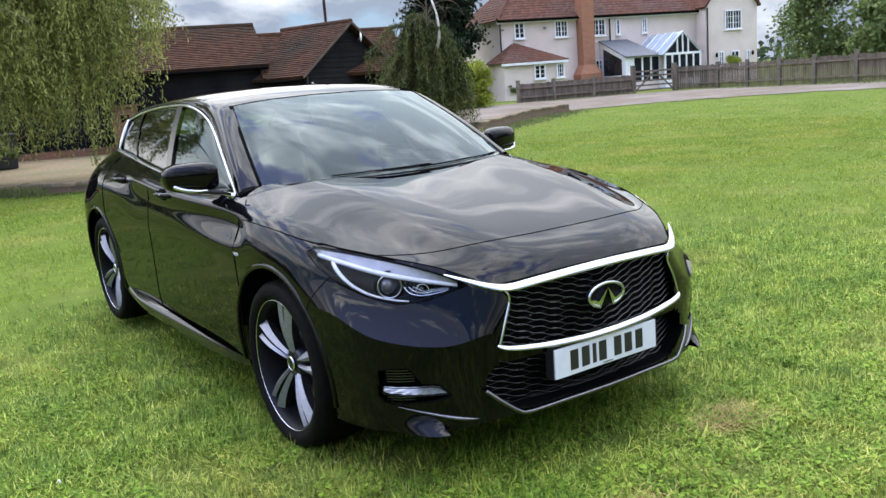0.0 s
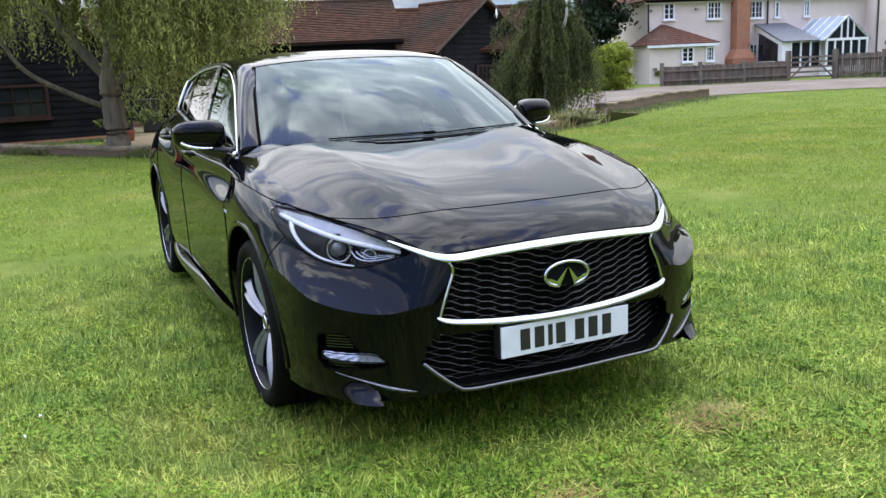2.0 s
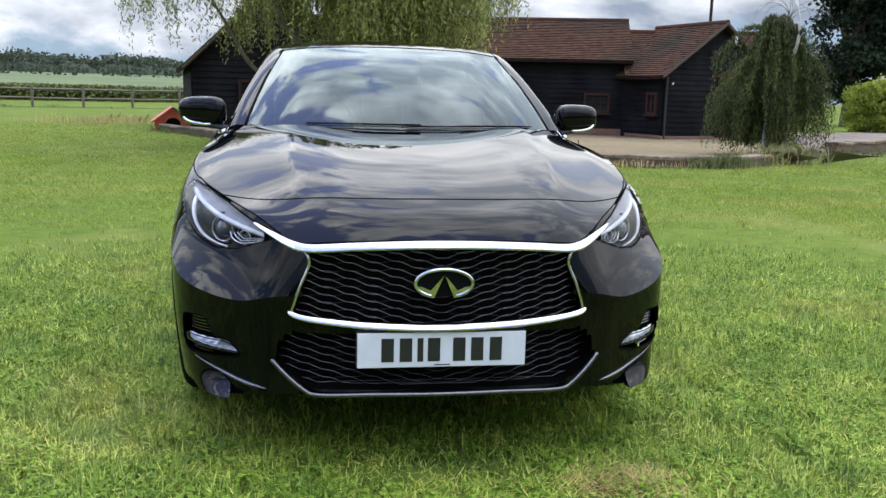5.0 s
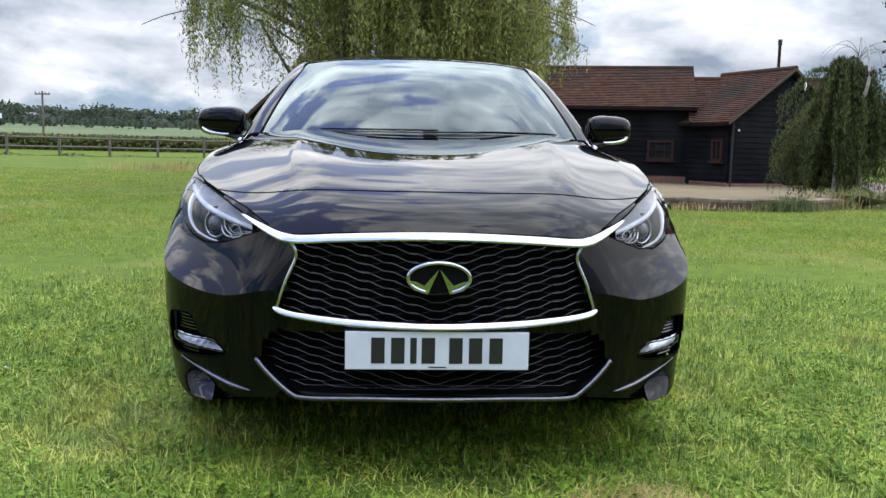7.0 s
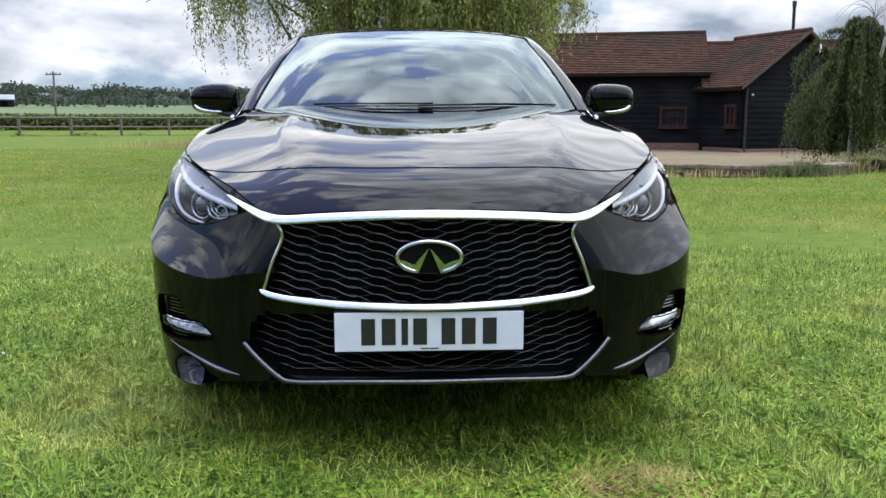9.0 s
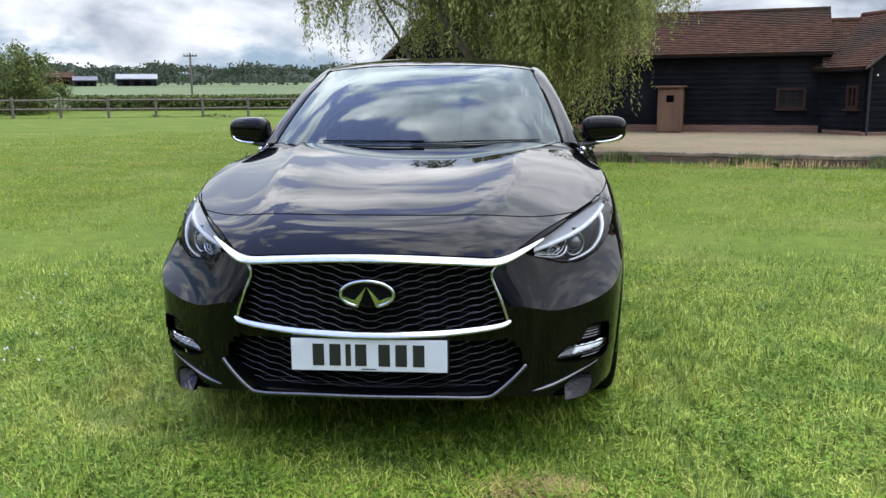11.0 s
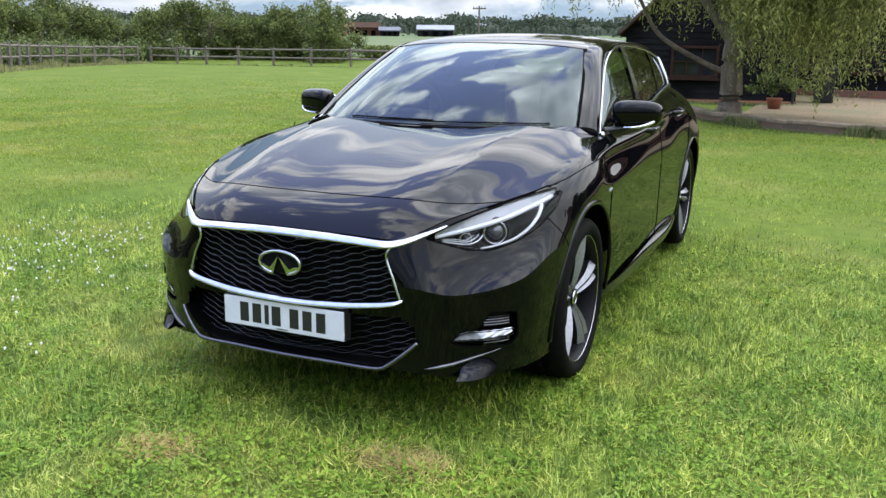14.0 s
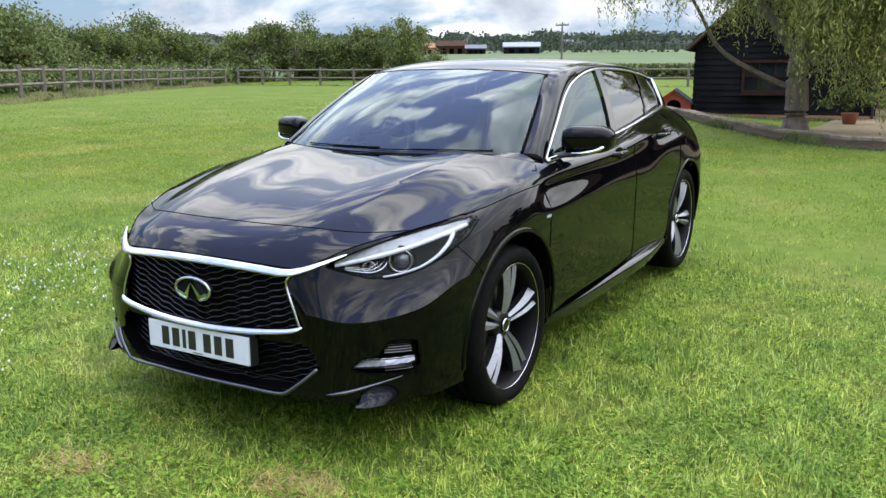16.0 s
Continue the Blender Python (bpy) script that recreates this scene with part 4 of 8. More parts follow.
for side in (1, -1):
    grid_part("cowl_corner", corner + (0, 0, .003), cn, np.ones((corner.shape[0] - 1, corner.shape[1] - 1), bool), M["paint"], car, side=side)
screen_n = grid_normals(screen)
screen_n *= np.sign(screen_n[..., 2:3] + 1e-9)


def on_screen(x, v, lift):
    """The point of the windscreen at x, v rows up from its foot."""
    i0 = min(int(v), len(screen) - 2)
    row = screen[i0] * (1 - v + i0) + screen[i0 + 1] * (v - i0)
    nn = screen_n[i0]
    q = np.array([np.interp(abs(x), row[:, 0], row[:, k]) for k in range(3)]) + lift * np.array([np.interp(abs(x), row[:, 0], nn[:, k]) for k in range(3)])
    return np.array((x, q[1], q[2]))


for x0, x1, v0, v1 in ((-.42, .06, .55, .75), (.0, .58, .35, .6)):
    xs_w = np.linspace(x0, x1, 16)
    vs_w = np.linspace(v0, v1, 16)
    blade_w = np.array([on_screen(x, v, .006) for x, v in zip(xs_w, vs_w)])
    arm_w = np.array([on_screen(x, max(v - .45, .2), .016) for x, v in zip(xs_w[6:], vs_w[6:])])
    wiper = mesh_ob("wiper", *tube(blade_w, .0026, 6, flat=1.3), M["gap"], car, "black wiper arm and blade", smooth=True)
    mesh_ob("wiper_arm", *tube(arm_w, .003, 6), M["gap"], wiper, smooth=True)

# ---- grille: backing, wavy mesh, chrome frame
def wave_bars(poly, zs, parent, amp, wave, depth, r):
    full = poly + [(-x, z) for x, z in reversed(poly)]
    for k, z in enumerate(zs):
        xs = np.linspace(-.52, .52, 313)
        zz = z + amp * np.cos(2 * math.pi * xs / wave + math.pi * k) + .13 * (np.sqrt(xs * xs + .0016) - .04)
        ok = inside([(x, q) for x, q in poly], abs(xs), zz)
        if ok.sum() < 6:
            continue
        xs, zz = xs[ok], zz[ok]
        path = np.stack([xs, [.012 + depth + .22 * x * x for x in xs], zz], 1)
        # strokes falling inwards look brighter lit; that is put into their thickness
        rise = np.gradient(zz) * np.sign(xs)
        v, f = tube(path + (0, .005 * (k % 2), 0), r * (1.0 + .65 * np.tanh(rise / .0006)), 5, flat=.75)
        mesh_ob("mesh_bar", v, f, M["mesh_black"], parent, smooth=True)


# sheet behind the mesh, blackened in place of the shade inside
def backing(poly, y, inset):
    xs = np.linspace(-.54, .54, 41)
    zs = np.linspace(min(q[1] for q in poly) - .02, max(q[1] for q in poly) + .02, 6)
    g = np.array([[(x, y + .24 * x * x, z) for x in xs] for z in zs])
    f = [(i * 41 + j, i * 41 + j + 1, (i + 1) * 41 + j + 1, (i + 1) * 41 + j) for i in range(5) for j in range(40)]
    return g.reshape(-1, 3), f


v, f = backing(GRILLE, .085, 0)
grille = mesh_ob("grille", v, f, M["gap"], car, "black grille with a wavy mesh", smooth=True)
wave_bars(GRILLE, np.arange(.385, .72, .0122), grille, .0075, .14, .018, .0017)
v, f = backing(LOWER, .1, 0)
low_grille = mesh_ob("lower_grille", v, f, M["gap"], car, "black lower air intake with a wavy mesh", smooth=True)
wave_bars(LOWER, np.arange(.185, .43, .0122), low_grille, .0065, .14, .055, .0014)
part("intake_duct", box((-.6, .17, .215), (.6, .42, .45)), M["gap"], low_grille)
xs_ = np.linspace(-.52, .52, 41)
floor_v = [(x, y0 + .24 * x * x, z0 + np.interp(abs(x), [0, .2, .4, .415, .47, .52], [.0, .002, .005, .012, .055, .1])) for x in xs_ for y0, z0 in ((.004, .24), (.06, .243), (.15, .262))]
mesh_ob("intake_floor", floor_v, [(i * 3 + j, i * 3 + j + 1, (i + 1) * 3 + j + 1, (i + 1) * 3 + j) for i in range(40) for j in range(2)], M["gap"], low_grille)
TOPBAR = [(.572, .185, .745), (.52, .128, .722), (.455, .07, .697), (.41, .044, .689), (.28, .022, .696), (.12, .008, .703), (0, .004, .705)]
BOTBAR = [(.464, .05, .495), (.44, .034, .484), (.3, .011, .465), (.15, -.004, .456), (0, -.008, .453)]
full = lambda q: np.vstack([spline(q, 8) * (-1, 1, 1), spline(q, 8)[::-1][1:]])
tb, bb = full(TOPBAR), full(BOTBAR)
mesh_ob("grille_top_bar", *tube(tb, [.004 + .0135 * min(1, (1 - abs(t)) * 2.6) for t in np.linspace(-1, 1, len(tb))], 10, flat=.4, up=(0, -.62, .78)), M["chrome"], grille, "broad chrome bar over the grille", smooth=True)
mesh_ob("grille_lower_bar", *tube(bb, [.0155 - .0095 * abs(t) ** 3 for t in np.linspace(-1, 1, len(bb))], 10, flat=.4, up=(0, -.7, .7)), M["chrome"], grille, "curved chrome bar under the grille", smooth=True)
line_part("grille_side_bar", spline([(.458, .048, .488), (.43, .045, .57), (.402, .05, .64), (.405, .05, .66), (.43, .066, .69)], 8), .005, M["chrome"], "", 8, parent=grille, up=(0, 1, 0))
LIP = [(.517, .062, .34), (.47, .035, .295), (.415, .015, .252), (.395, .01, .243), (.2, .0, .24), (0, -.003, .238)]
lp = full(LIP)
mesh_ob("front_lip", *tube(lp, .0065, 8, flat=1.15), M["lip_satin"], car, "satin silver lip round the lower intake", smooth=True)
# emblem: oval ring with two plain wedges
an = np.linspace(0, 2 * math.pi, 48, endpoint=False)
arc = np.linspace(math.radians(-66), math.radians(246), 48)
emblem = mesh_ob("emblem", *tube(np.stack([.087 * np.cos(arc), np.full(48, -.012), .59 + .043 * np.sin(arc)], 1), .0062, 8, up=(0, 1, 0)), M["chrome"], grille, "oval chrome badge", smooth=True)
for s in (1, -1):
    bm = bmesh.new()
    q = [(s * .001, .617), (s * .041, .57), (s * .068, .582), (s * .086, .583), (s * .07, .556), (s * .031, .545)]
    for y in (-.022, .0):
        for x, z in q:
            bm.verts.new((x, y + (.617 - z) * .12, z))
    bm.verts.ensure_lookup_table()
    for face in ((0, 1, 5), (1, 2, 3, 4), (1, 4, 5), (11, 7, 6), (10, 9, 8, 7), (11, 10, 7), (0, 6, 7, 1), (1, 7, 8, 2), (2, 8, 9, 3), (3, 9, 10, 4), (4, 10, 11, 5), (5, 11, 6, 0)):
        bm.faces.new([bm.verts[i] for i in face])
    bmesh.ops.recalc_face_normals(bm, faces=bm.faces)
    part("badge_wedge", bm, M["chrome"], emblem)
bm = bmesh.new()
bmesh.ops.create_cone(bm, cap_ends=True, segments=40, radius1=.088, radius2=.08, depth=.01, matrix=Matrix.Translation((0, .0, .59)) @ Matrix.Diagonal((1, 1, .5, 1)) @ Matrix.Rotation(math.radians(90), 4, "X"))
part("badge_field", bm, M["lamp_black"], emblem, "glossy black badge field")
# number plate, its characters as plain bars
plate = part("number_plate", box((-.26, -.008, .328), (.26, .0, .437), .003), M["white_plate"], car, "white number plate with black bars", )
part("plate_backing", box((-.262, 0, .326), (.262, .04, .439)), M["plastic"], plate)
for x in (-.168, -.112, -.068, -.026, .052, .108, .166):
    w = .009 if x == -.068 else .019
    part("plate_bar", box((x - w, -.0095, .346), (x + w, -.0078, .42)), M["ink"], plate)
part("plate_bar", box((-.025, -.009, .3335), (.025, -.0078, .337)), M["ink"], plate)

# ---- lamps
lamp_in = body - body_n * .07
for side in (1, -1):
    lamp = grid_part("headlamp", lamp_in, body_n, cut_lamp, M["lamp_black"], car, "slim headlamp with a white light guide", side=side)
    grid_part("lens", body, body_n, cut_lamp, M["lens"], lamp, "clear lens", side=side).visible_shadow = False
    loop_l = [np.array(p) for p in LAMP]
    rim_p = [a + (b - a) * t for a, b in zip(loop_l, loop_l[1:] + loop_l[:1]) for t in (0, .33, .67)]
    wall_l = np.array([[on_body(x, z, d) for x, z in rim_p + rim_p[:1]] for d in (.002, .035, .072)])
    wall_n = grid_normals(wall_l)
    grid_part("lamp_wall", wall_l, wall_n, np.ones((2, wall_l.shape[1] - 1), bool), M["lamp_black"], lamp, side=side)
    S = np.array((side, 1, 1))
    flip_f = lambda vf: (vf[0], [q[::-1] for q in vf[1]] if side < 0 else vf[1])
    BROW = [(.818, .81), (.79, .792), (.718, .756), (.638, .73), (.558, .71), (.52, .702)]
    drl = np.array([on_body(x, z, .014) for x, z in spline(BROW, 8)])
    hook = np.array([on_body(x, z, .016) for x, z in spline([(.802, .79), (.81, .755), (.8, .718), (.77, .686), (.725, .668), (.675, .66)], 8)])
    mesh_ob("light_guide", *flip_f(tube(drl * S, [.003 + .0065 * math.sin(math.pi * min(1, .25 + .75 * t)) ** .6 for t in np.linspace(0, 1, len(drl))], 8)), M["lamp_white"], lamp, "white light guide along the brow", smooth=True)
    mesh_ob("light_guide", *flip_f(tube(hook * S, [.009 - .006 * t for t in np.linspace(0, 1, len(hook))], 8)), M["lamp_white"], lamp, "white hooked light guide", smooth=True)
    brow_top = np.array([on_body(x, z, .008) for x, z in spline([(.82, .826), (.79, .82), (.72, .801), (.64, .772), (.565, .735), (.52, .708)], 8)])
    band = np.stack([brow_top, (brow_top + drl) / 2 + (0, .004, 0), drl])
    bn = grid_normals(band)
    bn *= np.sign(-bn[..., 1:2] + 1e-9)
    grid_part("brow_panel", band, bn, np.ones((2, band.shape[1] - 1), bool), M["brow"], lamp, "pale grey upper reflector", side=side)
    for x, z, r in ((.712, .722, .042), (.632, .703, .022)):
        c = on_body(x, z, .05) * S
        bm = bmesh.new()
        bmesh.ops.create_uvsphere(bm, u_segments=20, v_segments=12, radius=r * .8, matrix=Matrix.Translation(c + np.array((0, .012, 0))))
        part("projector", bm, M["projector"], lamp, "round projector lens", True)
        ax = np.array((.55 * side, -.83, 0))
        e1, e2 = np.array((.83 * side, .55, 0)), np.array((0, 0, 1.0))
        ring = c + ax * .012 + (r * np.cos(an))[:, None] * e1 + (r * np.sin(an))[:, None] * e2
        mesh_ob("projector_ring", *tube(ring, .0035, 6, closed=True, up=tuple(ax)), M["satin"], lamp, smooth=True)
        ring = c + ax * .002 + (r * 1.2 * np.cos(an))[:, None] * e1 + (r * 1.15 * np.sin(an))[:, None] * e2
        mesh_ob("projector_bezel", *tube(ring, .008, 6, closed=True, up=tuple(ax)), M["lamp_black"], lamp, smooth=True)
    for k, (x_o, z_o) in enumerate(((0, 0), (-.012, .008), (-.024, .014))):
        q = [on_body(x, z, .03) * S for x, z in spline([(.675 + x_o, .712), (.668 + x_o, .69 + z_o), (.645 + x_o * .7, .679 + z_o), (.605, .683 + z_o), (.562, .694 + z_o * .5)], 4)]
        mesh_ob("lamp_rib", *flip_f(tube(np.array(q), .0028 - .0006 * k, 6)), M["satin"], lamp, smooth=True)
    for poly, inset, rr, m_ in ((LAMP, .001, .0035, M["gap"]), (FOG, .002, .0035, M["gap"])):
        loop = [np.array(p) for p in poly]
        ring_p = [a + (b - a) * t for a, b in zip(loop, loop[1:] + loop[:1]) for t in np.linspace(0, 1, 5)[:-1]]
        ring_3 = np.array([on_body(x, z, inset) for x, z in ring_p])
        ring_3 = (np.roll(ring_3, 1, 0) + 2 * ring_3 + np.roll(ring_3, -1, 0)) / 4 * S
        mesh_ob("edge_seal", *flip_f(tube(ring_3, rr, 6, closed=True, up=(0, 1, 0))), m_, car, smooth=True)
    # fog lamp recess, its shade put into a near-black floor
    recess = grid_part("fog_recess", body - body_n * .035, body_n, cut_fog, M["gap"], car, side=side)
    for z in (.322, .332, .39, .4, .41, .42, .43, .44):
        q = np.array([on_body(x, z, .02) for x in np.linspace(.72, .795, 6)]) * S
        mesh_ob("vent_slat", *flip_f(tube(q, .0028, 5)), M["mesh_black"], recess)
    top_l, low_l = [(.622, .343), (.66, .368), (.72, .37), (.8, .373)], [(.624, .34), (.66, .34), (.72, .342), (.8, .35)]
    up_e, lo_e = spline(top_l, 5), spline(low_l, 5)
    face = np.array([[on_body(x, z, .012 + .005 * ((i + k) % 2)) for k, (x, z) in enumerate(lo_e + (up_e - lo_e) * i / 3)] for i in range(4)])
    fog = grid_part("fog_lamp", face, np.broadcast_to((.3, -.62, .72), face.shape), np.ones((3, face.shape[1] - 1), bool), M["fog"], recess, "narrow clear fog and running lamp", side=side)
    cover = np.array([[on_body(x, z, .002) for x, z in lo_e + (up_e - lo_e) * i / 3] for i in range(4)])
    cover_n = np.array([[body_n.reshape(-1, 3)[((body - p) ** 2).sum(2).argmin()] for p in r_] for r_ in cover])
    grid_part("fog_lens", cover, cover_n, np.ones((3, cover.shape[1] - 1), bool), M["lens"], fog, "clear lens", side=side).visible_shadow = False
    rim_l = np.array([on_body(x, z, .004) for x, z in np.vstack([up_e, lo_e[::-1]])]) * S
    mesh_ob("fog_trim", *flip_f(tube(rim_l, .0022, 5, closed=True, up=(0, 1, 0))), M["gloss_black"], fog, smooth=True)
    # corner fin: a scooped blade that leans out from the bumper's foot
    rows_f = []
    for edge_f, out_f in (([(.806, .288), (.765, .304), (.71, .284), (.65, .24)], .004), ([(.812, .262), (.768, .262), (.715, .246), (.65, .224)], .022), ([(.806, .236), (.765, .222), (.714, .212), (.65, .206)], .056), ([(.8, .226), (.762, .208), (.712, .2), (.65, .199)], .062), ([(.796, .222), (.758, .204), (.712, .197), (.65, .196)], -.02)):
        rows_f.append([tuple(on_body(.65 + (x - .65) * .92, max(z, .212)) + (0, -out_f * .85 * g, .6 * min(0, z - .212))) for (x, z), g in zip(edge_f, (.3, .75, 1, .9))])
    fin = net(rows_f, 8, 6)
    fnn = grid_normals(fin)
    fnn *= np.sign(-(fnn[..., 1:2]) + 1e-9)
    grid_part("corner_fin", fin, fnn, np.ones((fin.shape[0] - 1, fin.shape[1] - 1), bool), M["paint"], car, "glossy black corner fin", side=side)
    q3 = np.array([on_body(x, z, -.003) for x, z in spline([(.765, .306), (.7, .282), (.61, .252), (.535, .24)], 6)]) * S
    mesh_ob("fin_edge", *flip_f(tube(q3, [.0015 + .0065 * math.sin(math.pi * t ** 1.8) for t in np.linspace(0, 1, len(q3))], 6)), M["lip_satin"], car, smooth=True)

# ---- arches, sills, mirrors, handles
for hy, hz in ((HUB_Y, HUB_Z), (REAR_Y, REAR_Z)):
    pts = []
    for t in np.linspace(-.16, math.pi + .16, 40):
        y, z = hy - math.cos(t) * ARCH_R, hz + math.sin(t) * ARCH_R
        d = (body[..., 1] - y) ** 2 + (body[..., 2] - z) ** 2 + (body[..., 0] < .5) * 9
        pts.append((body.reshape(-1, 3)[d.ravel().argmin()][0] + .002, y, z))
    pts = np.array(pts)
    pts[:, 0] = np.convolve(np.pad(pts[:, 0], 3, "edge"), np.ones(7) / 7, "valid")
    line_part("arch_lip", pts - (.004, 0, 0), .012, M["paint"], sides=8, flat=.75, up=(1, 0, 0))
    # liner coloured near-black for the shade inside the arch
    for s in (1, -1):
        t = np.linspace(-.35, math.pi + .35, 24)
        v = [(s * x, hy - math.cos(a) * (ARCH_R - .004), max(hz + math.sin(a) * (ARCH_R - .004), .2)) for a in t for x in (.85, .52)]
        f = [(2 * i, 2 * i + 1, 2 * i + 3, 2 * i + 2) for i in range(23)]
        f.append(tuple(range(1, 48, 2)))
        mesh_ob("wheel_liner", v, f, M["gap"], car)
for s in (1, -1):
    skirt = net([[(.86, 1.34, .252), (.884, 1.6, .26), (.88, 2.3, .277), (.88, 2.8, .3), (.875, 3.2, .31)], [(.862, 1.34, .24), (.888, 1.6, .245), (.898, 2.3, .25), (.917, 2.85, .27), (.885, 3.2, .29)], [(.855, 1.34, .22), (.885, 1.6, .205), (.89, 2.3, .2), (.89, 2.85, .21), (.87, 3.2, .25)], [(.8, 1.34, .21), (.8, 1.6, .195), (.8, 2.3, .19), (.8, 2.85, .2), (.8, 3.2, .23)]], 10, 5)
    kn = grid_normals(skirt)
    kn *= np.sign((kn * (skirt - (.8, 2.2, .24))).sum(2))[..., None]
    grid_part("side_skirt", skirt, kn, np.ones((skirt.shape[0] - 1, skirt.shape[1] - 1), bool), M["gloss_black"], car, "gloss black side skirt", side=s)


def shell(c, rx, ry, rz, power=2.6, nu=28, nv=16, shape=None):
    """A rounded box, by a superellipsoid; shape bends it."""
    sp = lambda q: np.sign(q) * abs(q) ** (2 / power)
    v = []
    for i in range(nv + 1):
        ph = -math.pi / 2 + math.pi * i / nv
        for j in range(nu):
            th = 2 * math.pi * j / nu
            p = np.array((rx * sp(math.cos(ph)) * sp(math.cos(th)), ry * sp(math.cos(ph)) * sp(math.sin(th)), rz * sp(math.sin(ph))))
            v.append(np.array(c) + (shape(p) if shape else p))
    f = [(i * nu + j, i * nu + (j + 1) % nu, (i + 1) * nu + (j + 1) % nu, (i + 1) * nu + j) for i in range(nv) for j in range(nu)]
    return np.array(v), f


def mirror_bend(p):
    """Tapers the mirror housing towards its outer end and sweeps it back."""
    t = (p[0] + .12) / .24
    return np.array((p[0], p[1] * (.82 + .05 * t) + .07 * t + .5 * t * t * .03, p[2] * (.86 + .12 * t - .1 * t * t) - .02 * t * (p[2] > 0) + .012 * t))


for s in (1, -1):
    S = np.array((s, 1, 1))
    ff = lambda vf: (vf[0] * S, [q[::-1] for q in vf[1]] if s < 0 else vf[1])
    mir = mesh_ob("door_mirror", *ff(shell((.907, 1.655, 1.048), .114, .083, .081, 3.6, shape=mirror_bend)), M["paint"], car, "black door mirror housing", smooth=True)
    low = np.array([(.86, 1.598, .99), (.92, 1.605, .993), (.972, 1.645, 1.006), (.998, 1.705, 1.032)])
    mesh_ob("mirror_trim", *ff(tube(spline(low, 8), [.004 + .0055 * t for t in np.linspace(0, 1, 25)], 8, flat=1.2)), M["satin"], mir, "silver strip with the side repeater", smooth=True)
    mesh_ob("mirror_foot", *ff(tube(spline([(.765, 1.6, .972), (.8, 1.62, .975), (.88, 1.65, .99)], 6), .02, 8, flat=.7)), M["plastic"], mir, smooth=True)
    mesh_ob("mirror_glass", *ff(shell((.905, 1.735, 1.045), .1, .012, .055, 3.0, shape=mirror_bend)), M["chrome"], mir, "mirror glass", smooth=True)
    tri_v = np.array([(.77, 1.475, .958), (.765, 1.66, .964), (.735, 1.66, 1.045)]) + (.004, 0, 0)
    mesh_ob("mirror_sail", tri_v * S, [(0, 1, 2)], M["gloss_black"], car)
    for y, z, x in ((2.27, .93, .872), (3.12, .97, .868)):
        h = mesh_ob("door_handle", *ff(tube(spline([(x - .012, y - .1, z - .004), (x + .022, y - .06, z), (x + .026, y + .05, z + .006), (x - .012, y + .1, z + .006)], 6), .011, 8, flat=1.3)), M["paint"], car, "black door handle", smooth=True)
        mesh_ob("handle_strip", *ff(tube(spline([(x + .03, y - .055, z + .004), (x + .036, y, z + .006), (x + .034, y + .045, z + .01)], 6), .005, 6)), M["chrome"], h, smooth=True)
        # dark shell painted as the shade in the hollow behind the handle
        mesh_ob("handle_cup", *ff(shell((x - .004, y, z), .012, .075, .032, 2.0, 16, 8)), M["gap"], h, smooth=True)
    # model badge behind the front wheel
    for k in range(3):
        mesh_ob("model_badge", *ff((np.array([(a, 1.235 + .017 * k + b + .25 * c, .745 + c) for a in (.894, .9005) for b in (0, .006) for c in (-.0065, .0065)]), [(0, 1, 3, 2), (4, 6, 7, 5), (0, 4, 5, 1), (2, 3, 7, 6), (0, 2, 6, 4), (1, 5, 7, 3)])), M["lamp_white"], car, "small chrome badge bar")

# ---- floor pan and interior
part("floor_pan", box((-.6, .4, .2), (.6, 4.2, .3), .04), M["gap"], car)
part("firewall", box((-.78, 1.2, .3), (.78, 1.26, .93)), M["gap"], car)
cabin = part("dashboard", box((-.7, 1.3, .72), (.7, 1.72, .965), .05), M["trim_black"], car, "black dashboard")
for x in (-.37, .37):
    seat = part("seat", box((x - .25, 1.95, .45), (x + .25, 2.5, .62), .06), M["seat"], car, "dark front seat")
    bm = box((-.25, -.06, 0), (.25, .06, .62), .055, pose(x, 2.5, .6, -16))
    part("backrest", bm, M["seat"], seat, smooth=True)
    part("headrest", box((-.13, -.05, 0), (.13, .05, .19), .045, pose(x, 2.68, 1.2, -10)), M["seat"], seat, smooth=True)
    part("door_card", box((math.copysign(.76, x) - .02, 1.4, .35), (math.copysign(.76, x) + .02, 3.4, .93)), M["trim_black"], cabin)
rear = part("rear_bench", box((-.62, 2.95, .45), (.62, 3.4, .62), .05), M["seat"], car, "dark rear bench")
part("rear_backrest", box((-.62, -.06, 0), (.62, .06, .6), .05, pose(0, 3.42, .6, -18)), M["seat"], rear, smooth=True)
an2 = np.linspace(0, 2 * math.pi, 40, endpoint=False)
ring = np.array([(-.37 + .185 * math.cos(a), 1.8 + .06 * math.sin(a), .98 + .175 * math.sin(a)) for a in an2])
wheel_s = mesh_ob("steering_wheel", *tube(ring, .016, 8, closed=True, up=(0, 1, 0)), M["trim_black"], car, "black steering wheel", smooth=True)
part("wheel_hub", box((-.45, 1.76, .93), (-.29, 1.83, 1.02), .03), M["trim_black"], wheel_s, smooth=True)
pod = part("sensor_pod", box((-.13, -.1, -.035), (.13, .1, .0), .02, pose(0, 1.79, 1.305, 27)), M["trim_black"], car, "sensor pod and rear-view mirror behind the screen")
part("rear_view_mirror", box((-.12, 1.76, 1.2), (.12, 1.8, 1.26), .012), M["trim_black"], pod)

